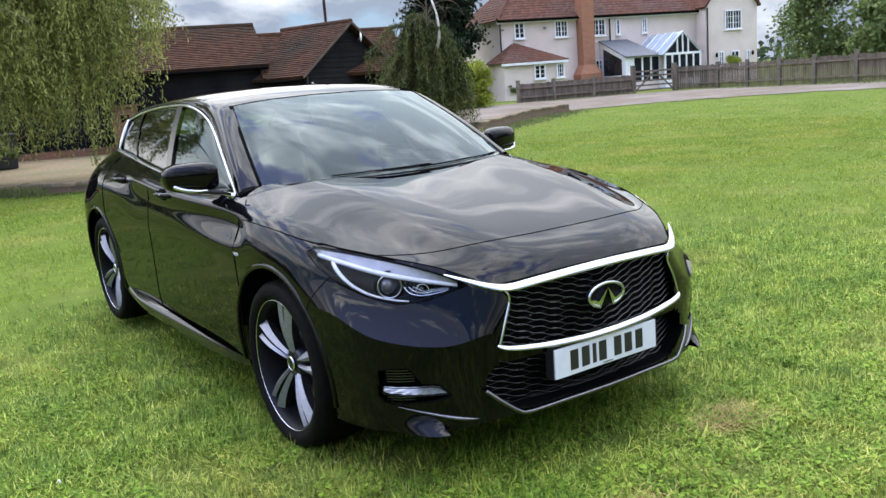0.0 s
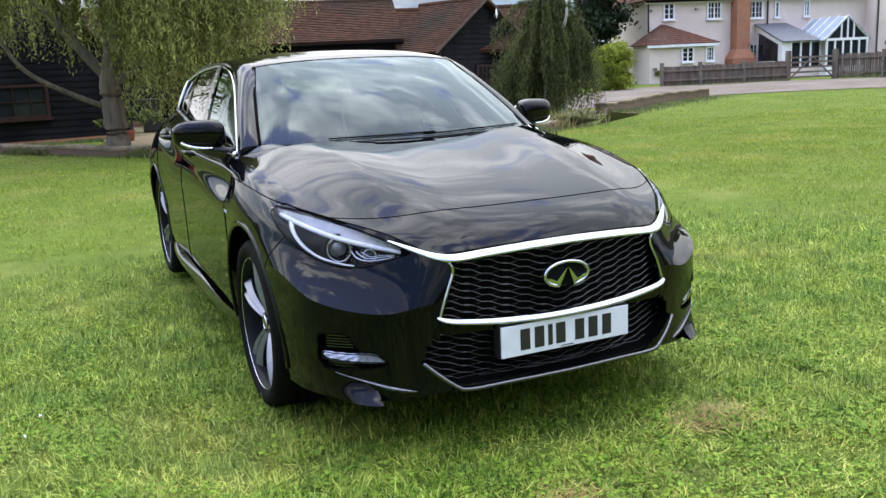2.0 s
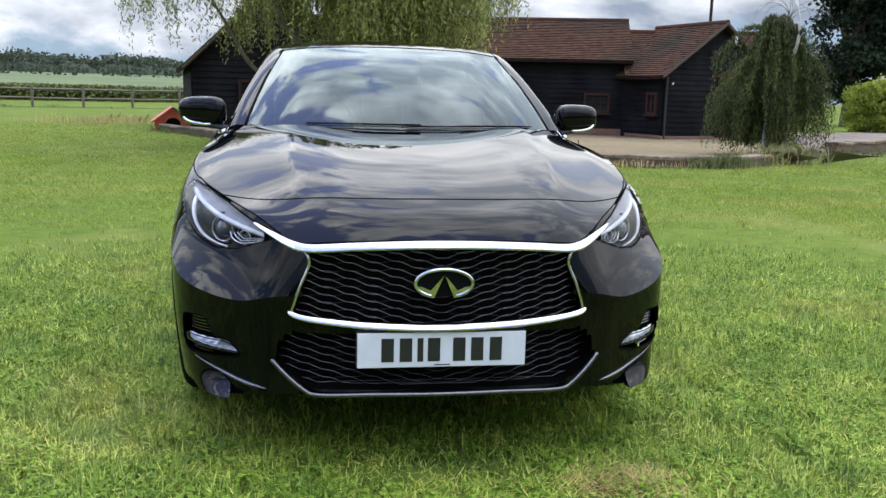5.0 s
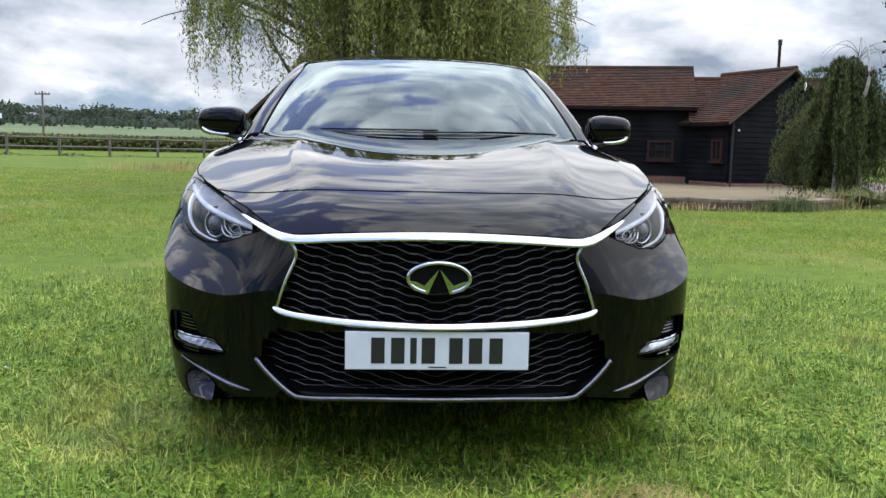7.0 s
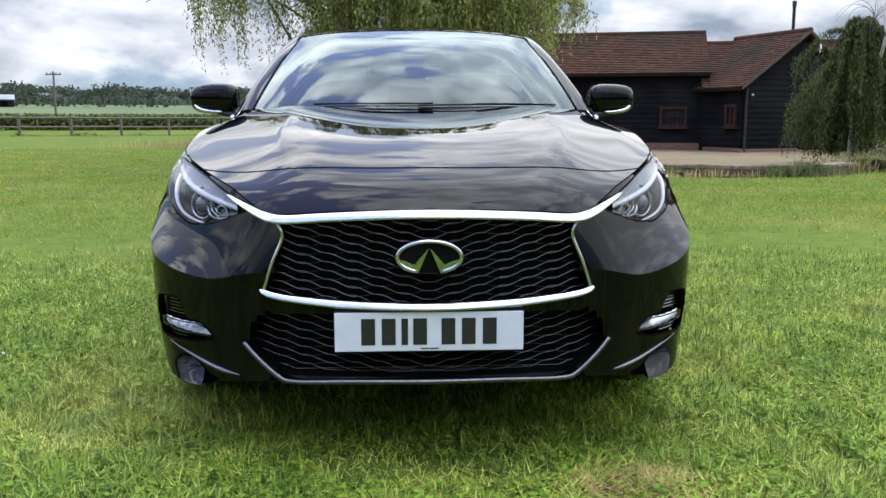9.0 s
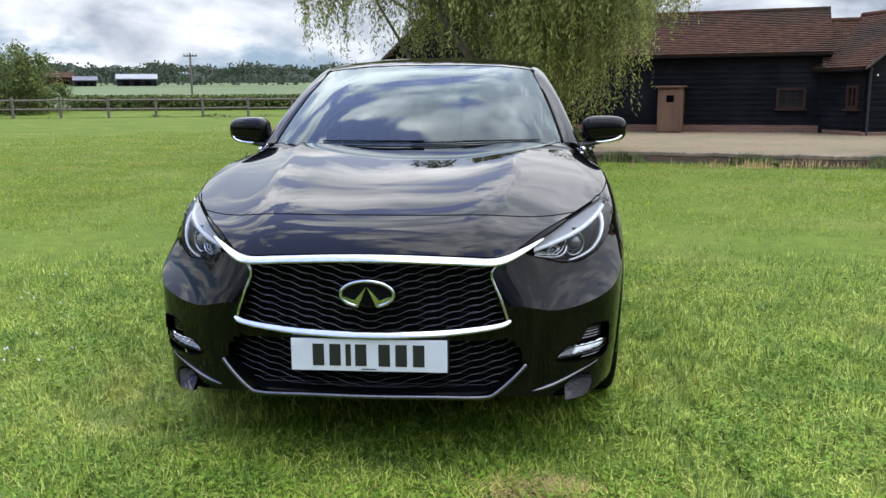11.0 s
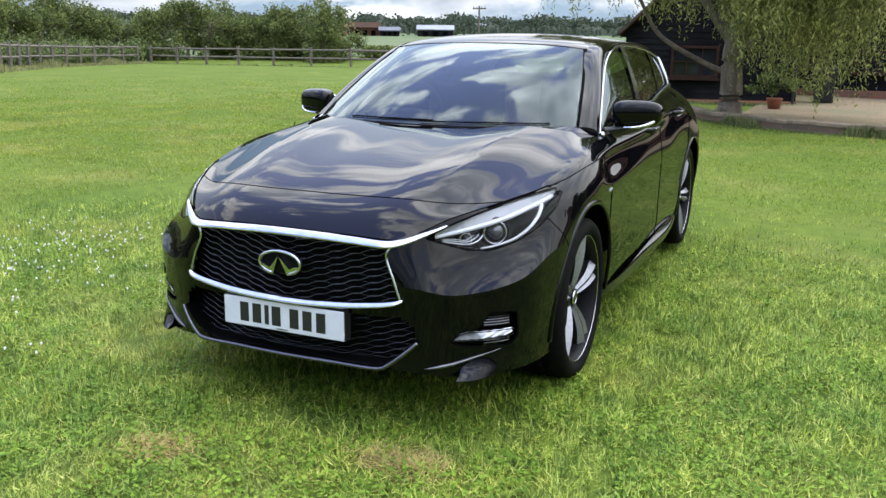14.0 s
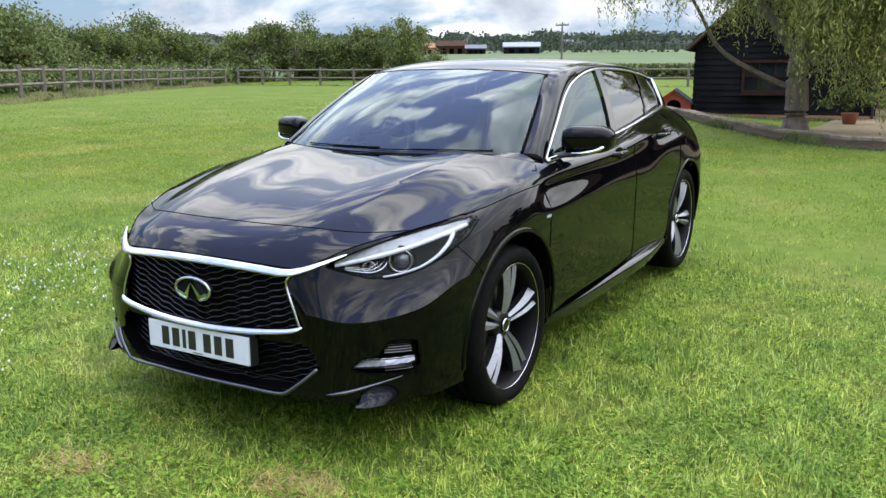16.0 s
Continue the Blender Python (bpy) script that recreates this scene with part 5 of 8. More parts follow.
# ---- wheels
def lathe(profile, seg=64):
    """Turns (x, r) pairs round the x axis."""
    n = len(profile)
    v = [(x, r * math.cos(2 * math.pi * k / seg), r * math.sin(2 * math.pi * k / seg)) for k in range(seg) for x, r in profile]
    f = [(k * n + i, k * n + i + 1, ((k + 1) % seg) * n + i + 1, ((k + 1) % seg) * n + i) for k in range(seg) for i in range(n - 1)]
    return v, f


def spoke(hand):
    """One blade of a twin-spoke alloy: wide at the rim, pointed at the hub, falling away from the slit beside its twin."""
    pts, n_ = [], 8
    for k in range(n_):
        t = k / (n_ - 1)
        r = .05 + .216 * t
        inner, outer = .005 + .007 * t, .019 + .041 * t
        x = .07 + .028 * t + .012 * math.sin(math.pi * t)
        ridge = inner + (outer - inner) * .36
        for off, dx in ((inner, -.05), (inner, -.012), (ridge, 0), (outer, -.012 - .014 * t), (outer, -.05)):
            pts.append((x + dx, r - .006 * (off / .06) ** 2, off * hand))
    f = [(s * 5 + k, s * 5 + k + 1, (s + 1) * 5 + k + 1, (s + 1) * 5 + k) for s in range(n_ - 1) for k in range(4)]
    e = (n_ - 1) * 5
    f += [(0, 4, 3, 2, 1), (e, e + 1, e + 2, e + 3, e + 4)]
    return pts, [q[::-1] for q in f] if hand < 0 else f


tyre_prof = [(-.1, .262), (-.115, .276), (-.122, .3), (-.115, .328), (-.098, .342), (-.06, TYRE_R), (-.03, TYRE_R), (-.028, TYRE_R - .006), (-.022, TYRE_R - .006), (-.02, TYRE_R), (.02, TYRE_R), (.022, TYRE_R - .006), (.028, TYRE_R - .006), (.03, TYRE_R), (.06, TYRE_R), (.098, .342), (.115, .328), (.122, .3), (.117, .29), (.112, .276), (.104, .272), (.1, .262)]
rim_prof = [(.104, .2725), (.108, .271), (.108, .269), (.106, .268)]
barrel_prof = [(.106, .268), (.098, .26), (.082, .254), (.06, .25), (.0, .242), (-.1, .24)]
wheel_meshes = {}
for s in (1, -1):
    for hy, hz, hx in ((HUB_Y, HUB_Z, .765), (REAR_Y, REAR_Z, .768)):
        wheel = new("wheel")
        wheel.parent = car
        wheel["label"] = "black tyre on a gunmetal split-spoke alloy wheel"
        wheel.matrix_basis = pose(s * hx, hy, hz, 0, 0, 0 if s > 0 else 180) @ pose(0, 0, 0, 14 if hy < 2 else -8)
        if not wheel_meshes:
            t_ob = mesh_ob("tyre", *lathe(tyre_prof), M["tyre"], wheel, smooth=True)
            r_ob = mesh_ob("rim", *lathe(rim_prof), M["satin"], wheel, smooth=True)
            d_ob = mesh_ob("brake_disc", *lathe([(.02, .06), (.02, .16), (.0, .16), (.0, .06)], 48), M["disc"], wheel, smooth=False)
            h_ob = mesh_ob("hub", *lathe([(-.02, .075), (.05, .07), (.062, .06), (.066, .034), (.06, .032), (.062, .0)], 32), M["dark_alloy"], wheel, smooth=True)
            c_ob = mesh_ob("centre_cap", *lathe([(.058, .032), (.071, .032), (.075, .028), (.075, .0)], 24), M["gloss_black"], wheel)
            e_ob = mesh_ob("cap_ring", *lathe([(.073, .03), (.0775, .0285), (.0775, .0255), (.073, .024)], 32), M["satin"], wheel, "thin bright ring on the centre cap", smooth=True)
            b_ob = mesh_ob("barrel", *lathe(barrel_prof + [(-.1, .06), (-.02, .06)], 48), M["barrel"], wheel, smooth=True)
            sp = []
            for k in range(5):
                base = 2 * math.pi * k / 5
                for d in (1, -1):
                    v, f = spoke(d)
                    ca_, sa_ = math.cos(base), math.sin(base)
                    v = [(x, y * ca_ - z * sa_, y * sa_ + z * ca_) for x, y, z in v]
                    sp.append(mesh_ob("spoke", v, f, M["gunmetal"], wheel, "bright faced spoke blade with dark sides"))
                    sp[-1].data.materials.append(M["dark_alloy"])
                    sp[-1].data.polygons.foreach_set("material_index", [1 if k_ >= 28 or k_ % 4 in (0, 3) else 0 for k_ in range(len(f))])
            nuts = []
            for k in range(5):
                a = 2 * math.pi * (k + .5) / 5
                v, f = lathe([(.05, .0), (.064, .0), (.064, .009), (.05, .009)], 8)
                nuts.append(mesh_ob("wheel_bolt", np.array(v) + (0, .052 * math.cos(a), .052 * math.sin(a)), f, M["dark_alloy"], wheel))
            wheel_meshes = [o for o in (t_ob, r_ob, d_ob, h_ob, c_ob, e_ob, b_ob, *sp, *nuts)]
        else:
            for o in wheel_meshes:
                q = new(o.name.split(".")[0], o.data)
                q.parent = wheel

# ---------------------------------------------------------------- buildings
def frame_mat(o, d):
    """A frame at o whose x runs along d, y away from the viewer, z up."""
    d = np.array(d, float) / np.hypot(*d)
    return Matrix(((d[0], -d[1], 0, o[0]), (d[1], d[0], 0, o[1]), (0, 0, 1, o[2] if len(o) > 2 else 0), (0, 0, 0, 1)))


def clad(core, m, x0, x1, z0, z1, top=None, y=0.0, pitch=.17):
    """Overlapping weatherboards on a wall, each a piece; top(z) narrows them to a gable."""
    z = z0
    while z < z1:
        a, b = (x0, x1) if top is None else top(z)
        if b - a > .1:
            h = min(pitch, z1 - z)
            j = random.uniform(-.006, .006)
            q = [(a, y - .03, z + j), (b, y - .03, z - j), (b, y - .008, z + h), (a, y - .008, z + h), (a, y, z), (b, y, z)]
            mesh_ob("weatherboard", [m @ Vector(p) for p in q], [(0, 1, 2, 3), (0, 4, 5, 1)], M["weatherboard"], core)
        z += pitch


def roof_plane(m, a, b, c, d, rows, thick=.07, sag=.0):
    """Courses of tiles on the slope with eave a-b and ridge d-c; each course is a step with uneven tails."""
    a, b, c, d = (np.array(q, float) for q in (a, b, c, d))
    up = np.cross(b - a, d - a)
    up /= np.linalg.norm(up)
    if up[2] < 0:
        up = -up
    cols = max(4, int(np.linalg.norm(b - a) / .2))
    out = []
    for i in range(rows):
        t0, t1 = i / rows, min(1, (i + 1.12) / rows)
        for k in range(cols):
            s0, s1 = k / cols, (k + 1) / cols
            j = random.uniform(-.004, .008)
            q = [a + (b - a) * s + ((d + (c - d) * s) - (a + (b - a) * s)) * t for s, t in ((s0, t0), (s1, t0), (s1, t1), (s0, t1))]
            lift = [.022 + j, .022 + j, 0, 0]
            top = [p + up * (o + .01) for p, o in zip(q, lift)]
            out.append(([m @ Vector(p) for p in (*top, q[0] - up * .01, q[1] - up * .01)], [(0, 1, 2, 3), (4, 5, 1, 0)]))
    return joined(out)


def slab(m, a, b, c, d, thick):
    a, b, c, d = (np.array(q, float) for q in (a, b, c, d))
    up = np.cross(b - a, d - a)
    up /= np.linalg.norm(up)
    if up[2] < 0:
        up = -up
    v = [m @ Vector(q) for q in (a, b, c, d)] + [m @ Vector(q - up * thick) for q in (a, b, c, d)]
    return v, [(0, 1, 2, 3), (7, 6, 5, 4), (0, 4, 5, 1), (1, 5, 6, 2), (2, 6, 7, 3), (3, 7, 4, 0)]


def window(parent, m, x0, x1, z0, z1, y, cols, rows, frame_m, name="window", bar=.045, sill=True, label=""):
    """A casement set in a wall: pane set back, frame, glazing bars, sill."""
    w = mesh_ob(name, [m @ Vector(q) for q in ((x0, y - .005, z0), (x1, y - .005, z0), (x1, y - .005, z1), (x0, y - .005, z1))], [(0, 1, 2, 3)], M["pane"], parent, label)
    bm = bmesh.new()
    for a, b, c, d in ((x0 - .03, x1 + .03, z0 - .03, z0 + .05), (x0 - .03, x1 + .03, z1 - .05, z1 + .03), (x0 - .03, x0 + .05, z0 + .05, z1 - .05), (x1 - .05, x1 + .03, z0 + .05, z1 - .05)):
        add_box(bm, (a, y - .07, c), (b, y + .01, d), 0, m)
    for k in range(1, cols):
        x = x0 + (x1 - x0) * k / cols
        wd = bar * (1.5 if cols % 2 == 0 and k == cols // 2 else .6)
        add_box(bm, (x - wd / 2, y - .05, z0 + .05), (x + wd / 2, y - .008, z1 - .05), 0, m)
    for k in range(1, rows):
        z = z0 + (z1 - z0) * k / rows
        add_box(bm, (x0 + .05, y - .045, z - bar * .3), (x1 - .05, y - .008, z + bar * .3), 0, m)
    part("window_frame", bm, frame_m, w)
    if sill:
        part("sill", box((x0 - .08, y - .13, z0 - .09), (x1 + .08, y + .01, z0 - .032), 0, m), frame_m, w)
    return w


def gable_block(parent, o, d, width, depth, base, eave, ridge, tile, wall, across=True, over=.25, name="wing", plank=True, rows=16):
    """A block with a pitched roof. across: the gable faces the viewer; else the eave does."""
    m = frame_mat(o, d)
    if across:
        prof = [(0, base), (width, base), (width, eave), (width / 2, ridge), (0, eave)]
        v = [m @ Vector((x, y, z)) for y in (0, depth) for x, z in prof]
    else:
        prof = [(0, base), (depth, base), (depth, eave), (depth / 2, ridge), (0, eave)]
        v = [m @ Vector((x, y, z)) for x in (0, width) for y, z in prof]
    f = [(0, 1, 2, 3, 4), (9, 8, 7, 6, 5)] + [(i, (i + 1) % 5, (i + 1) % 5 + 5, i + 5) for i in range(5)]
    core = mesh_ob(name, v, f, wall, parent)
    bm = bmesh.new()
    bm.from_mesh(core.data)
    bmesh.ops.recalc_face_normals(bm, faces=bm.faces)
    bm.to_mesh(core.data)
    bm.free()
    if plank:
        if across:
            sl = (width / 2) / (ridge - eave)
            top = lambda z: (0, width) if z < eave else (min((z - eave) * sl, width / 2), max(width - (z - eave) * sl, width / 2))
            clad(core, m, 0, width, base + .25, ridge, top)
            ms = m @ Matrix.Translation((0, depth, 0)) @ Matrix.Rotation(-math.pi / 2, 4, "Z")
            clad(core, ms, 0, depth, base + .25, eave)
        else:
            clad(core, m, 0, width, base + .25, eave)
        mesh_ob("plinth", *joined([([m @ Vector(q) for q in ((-.03, -.06, base - .1), (width + .03, -.06, base - .1), (width + .03, -.06, base + .26), (-.03, -.06, base + .26), (-.03, .1, base + .26), (width + .03, .1, base + .26))], [(0, 1, 2, 3), (3, 2, 5, 4)])]), M["brick"], core)
    k = (ridge - eave) / ((width if across else depth) / 2)
    lo = eave - over * k
    if across:
        q = [((-over, -over, lo), (-over, depth, lo), (width / 2, depth, ridge), (width / 2, -over, ridge)), ((width + over, depth, lo), (width + over, -over, lo), (width / 2, -over, ridge), (width / 2, depth, ridge))]
    else:
        q = [((-over, -over, lo), (width + over, -over, lo), (width + over, depth / 2, ridge), (-over, depth / 2, ridge)), ((width + over, depth + over, lo), (-over, depth + over, lo), (-over, depth / 2, ridge), (width + over, depth / 2, ridge))]
    for a, b, c, e in q:
        up = .1
        r = mesh_ob("roof_slope", *slab(m, *(np.array(p) + (0, 0, up - .02) for p in (a, b, c, e)), .07), tile, core)
        tagged(mesh_ob("roof_tiles", *roof_plane(m, *(np.array(p) + (0, 0, up) for p in (a, b, c, e)), rows), tile, r), kind="stuff")
    ends = ((width / 2, -over), (width / 2, depth)) if across else ((-over, depth / 2), (width + over, depth / 2))
    ln = np.linspace(0, 1, 14)
    rp = [m @ Vector((ends[0][0] + (ends[1][0] - ends[0][0]) * t, ends[0][1] + (ends[1][1] - ends[0][1]) * t, ridge + .1)) for t in ln]
    mesh_ob("ridge_tiles", *tube(rp, .09, 8), tile, core)
    if across:
        for s in (0, 1):
            x0 = -over if s == 0 else width + over
            v1 = [m @ Vector(p) for p in ((x0, -over - .02, lo + .03), (x0, -over - .02, lo + .115), (width / 2, -over - .02, ridge + .115), (width / 2, -over - .02, ridge + .03), (x0, -over + .02, lo + .03), (x0, -over + .02, lo + .115), (width / 2, -over + .02, ridge + .115), (width / 2, -over + .02, ridge + .03))]
            mesh_ob("bargeboard", v1, [(0, 1, 2, 3), (7, 6, 5, 4), (0, 4, 5, 1), (1, 5, 6, 2), (2, 6, 7, 3), (3, 7, 4, 0)], M["barge"], core)
    return core, m


barn = thing("barn", "long black weatherboarded barn with clay tile roof and gabled wings", "barn")
left_wing, ml = gable_block(barn, (-3.82, 22.73), (.985, .17), 4.7, 8.0, -.3, 1.9, 4.15, M["barn_tile"], M["weatherboard"], rows=26)
main_block, mm = gable_block(barn, (-1.2, 28.96), (.966, -.26), 11.6, 5.2, -.3, 2.46, 3.86, M["barn_tile"], M["weatherboard"], across=False, rows=24)
gable_block(barn, (10.465, 25.756), (.966, -.26), 4.3, 3.94, -.3, 2.17, 3.42, M["barn_tile"], M["weatherboard"], across=False, over=.55, plank=False, rows=22)
right_wing, mr_ = gable_block(barn, (10.595, 23.982), (.947, .32), 4.6, 3.2, -.3, 1.98, 3.58, M["barn_tile"], M["weatherboard"], rows=26)
gz_ = float(height(10.3, 23.7))
part("brick_footing", box((-.1, -.1, gz_ - .1), (2.2, .0, gz_ + .14), .01, mr_), M["footing"], right_wing, "low orange brick footing")
part("brick_footing", box((-.1, .0, gz_ - .1), (-.0, 1.7, gz_ + .16), .01, mr_), M["footing"], right_wing, "low orange brick footing")
part("brick_footing", box((-.05, -.09, -.3), (11.62, .0, .14), .01, mm), M["footing"], main_block, "low orange brick footing")
pipe = thing("bent_pipe", "short bent white waste pipe standing in the courtyard", "pipe")
mesh_ob("pipe_run", *tube(spline([(10.55, 26.4, -.12), (10.55, 26.4, .1), (10.42, 26.4, .22), (10.2, 26.4, .26)], 8), .03, 8), M["white_paint"], pipe, smooth=True)
part("pipe_foot", box((10.47, 26.32, -.14), (10.63, 26.48, -.09), .01), M["white_paint"], pipe)
window(left_wing, ml, 1.3, 2.55, .58, 1.42, -.03, 3, 2, M["red_frame"], label="small brown-framed window")
window(right_wing, mr_, 1.84, 2.75, .86, 1.41, -.03, 4, 2, M["red_frame"], label="small brown-framed window")
window(main_block, mm, 10.29, 11.11, .7, 1.31, -.03, 3, 2, M["red_frame"], label="small brown-framed window")
ms_r = mr_ @ Matrix.Translation((0, 3.2, 0)) @ Matrix.Rotation(-math.pi / 2, 4, "Z")
window(right_wing, ms_r, 2.53, 2.96, .72, 1.36, -.03, 2, 2, M["red_frame"], label="narrow brown-framed window")
window(main_block, mm, 3.6, 4.6, .7, 1.3, -.03, 3, 2, M["red_frame"], label="small brown-framed window")
for core, m, x, z1 in ((right_wing, mr_, .06, 1.9), (left_wing, ml, 4.62, 1.85)):
    mesh_ob("downpipe", *tube([m @ Vector((x, -.09, z)) for z in np.linspace(-.42, z1, 5)], .04, 8), M["plastic"], core)
mesh_ob("gutter", *tube([mm @ Vector((x, -.32, 2.31)) for x in np.linspace(-.2, 11.8, 6)], .05, 8), M["gap"], main_block)
mesh_ob("gutter", *tube([ms_r @ Vector((x, -.3, 1.79)) for x in np.linspace(1.5, 3.4, 4)], .045, 8), M["gap"], right_wing)
mesh_ob("alarm_lamp", *shell(mr_ @ Vector((.32, -.06, 1.67)), .035, .035, .035, 2.4, 10, 6), M["white_paint"], right_wing)
dish = thing("satellite_dish", "small white satellite dish on the barn gable", "satellite dish")
dc_ = np.array(mr_ @ Vector((2.75, -.2, 3.15)))
dv_ = [tuple(dc_ + np.array((.1 * r * math.cos(a), -.12 + .08 * r * r + .12 * r * math.cos(a), .17 * r * math.sin(a)))) for r in (0.02, .5, 1) for a in np.linspace(0, 2 * math.pi, 16, endpoint=False)]
mesh_ob("bowl", dv_, [(i * 16 + j, i * 16 + (j + 1) % 16, (i + 1) * 16 + (j + 1) % 16, (i + 1) * 16 + j) for i in range(2) for j in range(16)], M["white_paint"], dish, smooth=True)
mesh_ob("bracket", *tube([dc_, dc_ + (0, .2, -.1)], .025, 6), M["metal_grey"], dish)
flue = thing("flue_pipe", "tall thin rust-brown flue pipe behind the barn roof", "flue")
mesh_ob("pipe", *tube([(15.05, 30.5, z) for z in np.linspace(2.5, 5.2, 5)], .062, 8), M["red_frame"], flue)
mesh_ob("cowl", *tube([(15.05, 30.5, 5.15), (15.05, 30.5, 5.36)], .085, 8), M["plastic"], flue)
# a narrow wooden door leaning hut against the barn wall
hut = thing("wooden_outhouse", "narrow brown wooden cabinet against the barn wall", "cabinet")
part("cabinet_body", box((6.6, -.75, -.14), (7.4, -.1, 1.37), .015, mm), M["oak"], hut)
part("cabinet_top", box((6.52, -.85, 1.37), (7.48, -.05, 1.43), .01, mm), M["oak"], hut)
part("cabinet_door", box((6.68, -.78, -.05), (7.32, -.752, 1.3), .006, mm), M["oak"], hut, "plank door")
part("cabinet_window", box((6.88, -.79, .9), (7.12, -.782, 1.12), 0, mm), M["gap"], hut)
bin_ = thing("wheelie_bin", "dark wheeled refuse bin in the courtyard", "bin")
bz = float(height(1.5, 24.6))
bm = box((1.2, 24.3, bz + .06), (1.8, 24.95, bz + .95), .03)
for v in bm.verts:
    k = .82 + .18 * (v.co.z - bz) / .95
    v.co.x, v.co.y = 1.5 + (v.co.x - 1.5) * k, 24.62 + (v.co.y - 24.62) * k
part("bin_body", bm, M["plastic"], bin_)
part("bin_lid", box((1.17, 24.25, bz + .95), (1.83, 25.0, bz + 1.02), .02), M["plastic"], bin_)
for x in (1.24, 1.72):
    mesh_ob("bin_wheel", *tube([(x, 24.9, bz + .1), (x + .05, 24.9, bz + .1)], .1, 12), M["tyre"], bin_)
pot = thing("potted_plant", "leafy green shrub in a terracotta pot by the willow", "potted plant")
pz = float(height(.42, 20.9)) + .04
mesh_ob("pot", *(lambda v, f: ([(.42 + y, 20.9 + z, pz + x) for x, y, z in v], f))(*lathe([(0.0, .0), (0.0, .14), (.2, .18), (.24, .2), (.27, .2), (.27, .17), (.22, .16), (.22, .0)], 24)), M["terracotta"], pot, smooth=True)
kennel = thing("dog_kennel", "orange-red wooden dog kennel with a felt roof", "kennel")
km = frame_mat((-4.82, 22.62, -.03), (.97, .2))
bm = bmesh.new()
kp = [(0, 0), (.95, 0), (.95, .3), (.475, .62), (0, .3)]
for y in (0, 1.0):
    for x, z in kp:
        bm.verts.new(km @ Vector((x, y, z)))
bm.verts.ensure_lookup_table()
bm.faces.new([bm.verts[i] for i in range(5)])
bm.faces.new([bm.verts[i] for i in (9, 8, 7, 6, 5)])
for i in range(5):
    bm.faces.new([bm.verts[k] for k in (i, (i + 1) % 5, (i + 1) % 5 + 5, i + 5)])
bmesh.ops.recalc_face_normals(bm, faces=bm.faces)
part("kennel_body", bm, M["kennel_red"], kennel)
mesh_ob("kennel_roof", *slab(km, (-.1, -.1, .26), (-.1, 1.1, .26), (.475, 1.1, .68), (.475, -.1, .68), .04), M["kennel_red"], kennel)
mesh_ob("kennel_roof", *slab(km, (1.05, 1.1, .26), (1.05, -.1, .26), (.475, -.1, .68), (.475, 1.1, .68), .04), M["felt"], kennel, "dark felt slope")
ka = np.linspace(0, math.pi, 10)
# black arch on the closed front, painted as the shaded inside
mesh_ob("kennel_opening_shade", [km @ Vector((.475 + .2 * math.cos(a), -.006, .2 + .17 * math.sin(a))) for a in ka] + [km @ Vector(q) for q in ((.275, -.006, .03), (.675, -.006, .03))], [tuple(range(12))], M["gap"], kennel)

# ---- the farmhouse
house = thing("farmhouse", "cream rendered two-storey farmhouse with a hipped clay tile roof", "house")
hm_ = frame_mat((31.8, 39.8, -.05), (.97, -.24))
EV = 4.9
part("house_wall", box((0, 0, 0), (15.4, 6.4, EV), 0, hm_), M["render"], house)
hip = [(-.3, -.3, EV - .1), (15.4, -.3, EV - .1), (15.4, 6.7, EV - .1), (-.3, 6.7, EV - .1), (3.1, 3.2, EV + 2.9), (15.4, 3.2, EV + 2.9)]
for nm, a, b, c, d in (("roof_slope", 0, 1, 5, 4), ("roof_slope", 2, 3, 4, 5)):
    r = mesh_ob(nm, *slab(hm_, hip[a], hip[b], hip[c], hip[d], .1), M["house_tile"], house)
    tagged(mesh_ob("roof_tiles", *roof_plane(hm_, *(np.array(hip[k]) + (0, 0, .02) for k in (a, b, c, d)), 18), M["house_tile"], r), kind="stuff")
r = mesh_ob("roof_slope", [hm_ @ Vector(hip[k]) for k in (3, 0, 4)], [(0, 1, 2)], M["house_tile"], house)
tagged(mesh_ob("roof_tiles", *roof_plane(hm_, *(np.array(hip[k]) + (0, 0, .02) for k in (3, 0, 4, 4)), 18), M["house_tile"], r), kind="stuff")
mesh_ob("ridge_tiles", *tube([hm_ @ Vector(np.array(hip[0]) + (np.array(hip[4]) - np.array(hip[0])) * t + (0, 0, .05)) for t in np.linspace(0, 1, 8)], .1, 8), M["house_tile"], house)
mesh_ob("fascia", *tube([hm_ @ Vector((x, -.33, EV - .16)) for x in (-.3, 5, 10, 15.3)], .07, 6), M["gap"], house)
part("soffit", box((-.25, -.2, EV - .3), (15.4, 0.0, EV - .16), 0, hm_), M["white_paint"], house)
WHITE = M["white_paint"]
for x0, x1, z0, z1, c_, r_ in ((.95, 1.6, 3.7, 4.62, 2, 3), (3.75, 4.62, 3.65, 4.62, 4, 3), (6.42, 7.35, 3.6, 4.58, 4, 3), (8.2, 8.45, 3.6, 4.5, 1, 3), (10.15, 10.5, 3.6, 4.5, 2, 3), (6.37, 7.3, 1.15, 2.05, 4, 3)):
    window(house, hm_, x0, x1, z0, z1, -.02, c_, r_, WHITE, label="white-framed casement window")
for x, z0, z1 in ((7.68, .2, 4.7), (-.05, .2, 4.6)):
    mesh_ob("downpipe", *tube([hm_ @ Vector((x, -.1, z)) for z in np.linspace(z0, z1, 4)], .05, 8), M["plastic"], house)
for x in (.1, 3.0):
    mesh_ob("wall_lamp", *shell(hm_ @ Vector((x, -.12, 4.25)), .12, .1, .06, 2.2, 8, 5), M["metal_grey"], house)
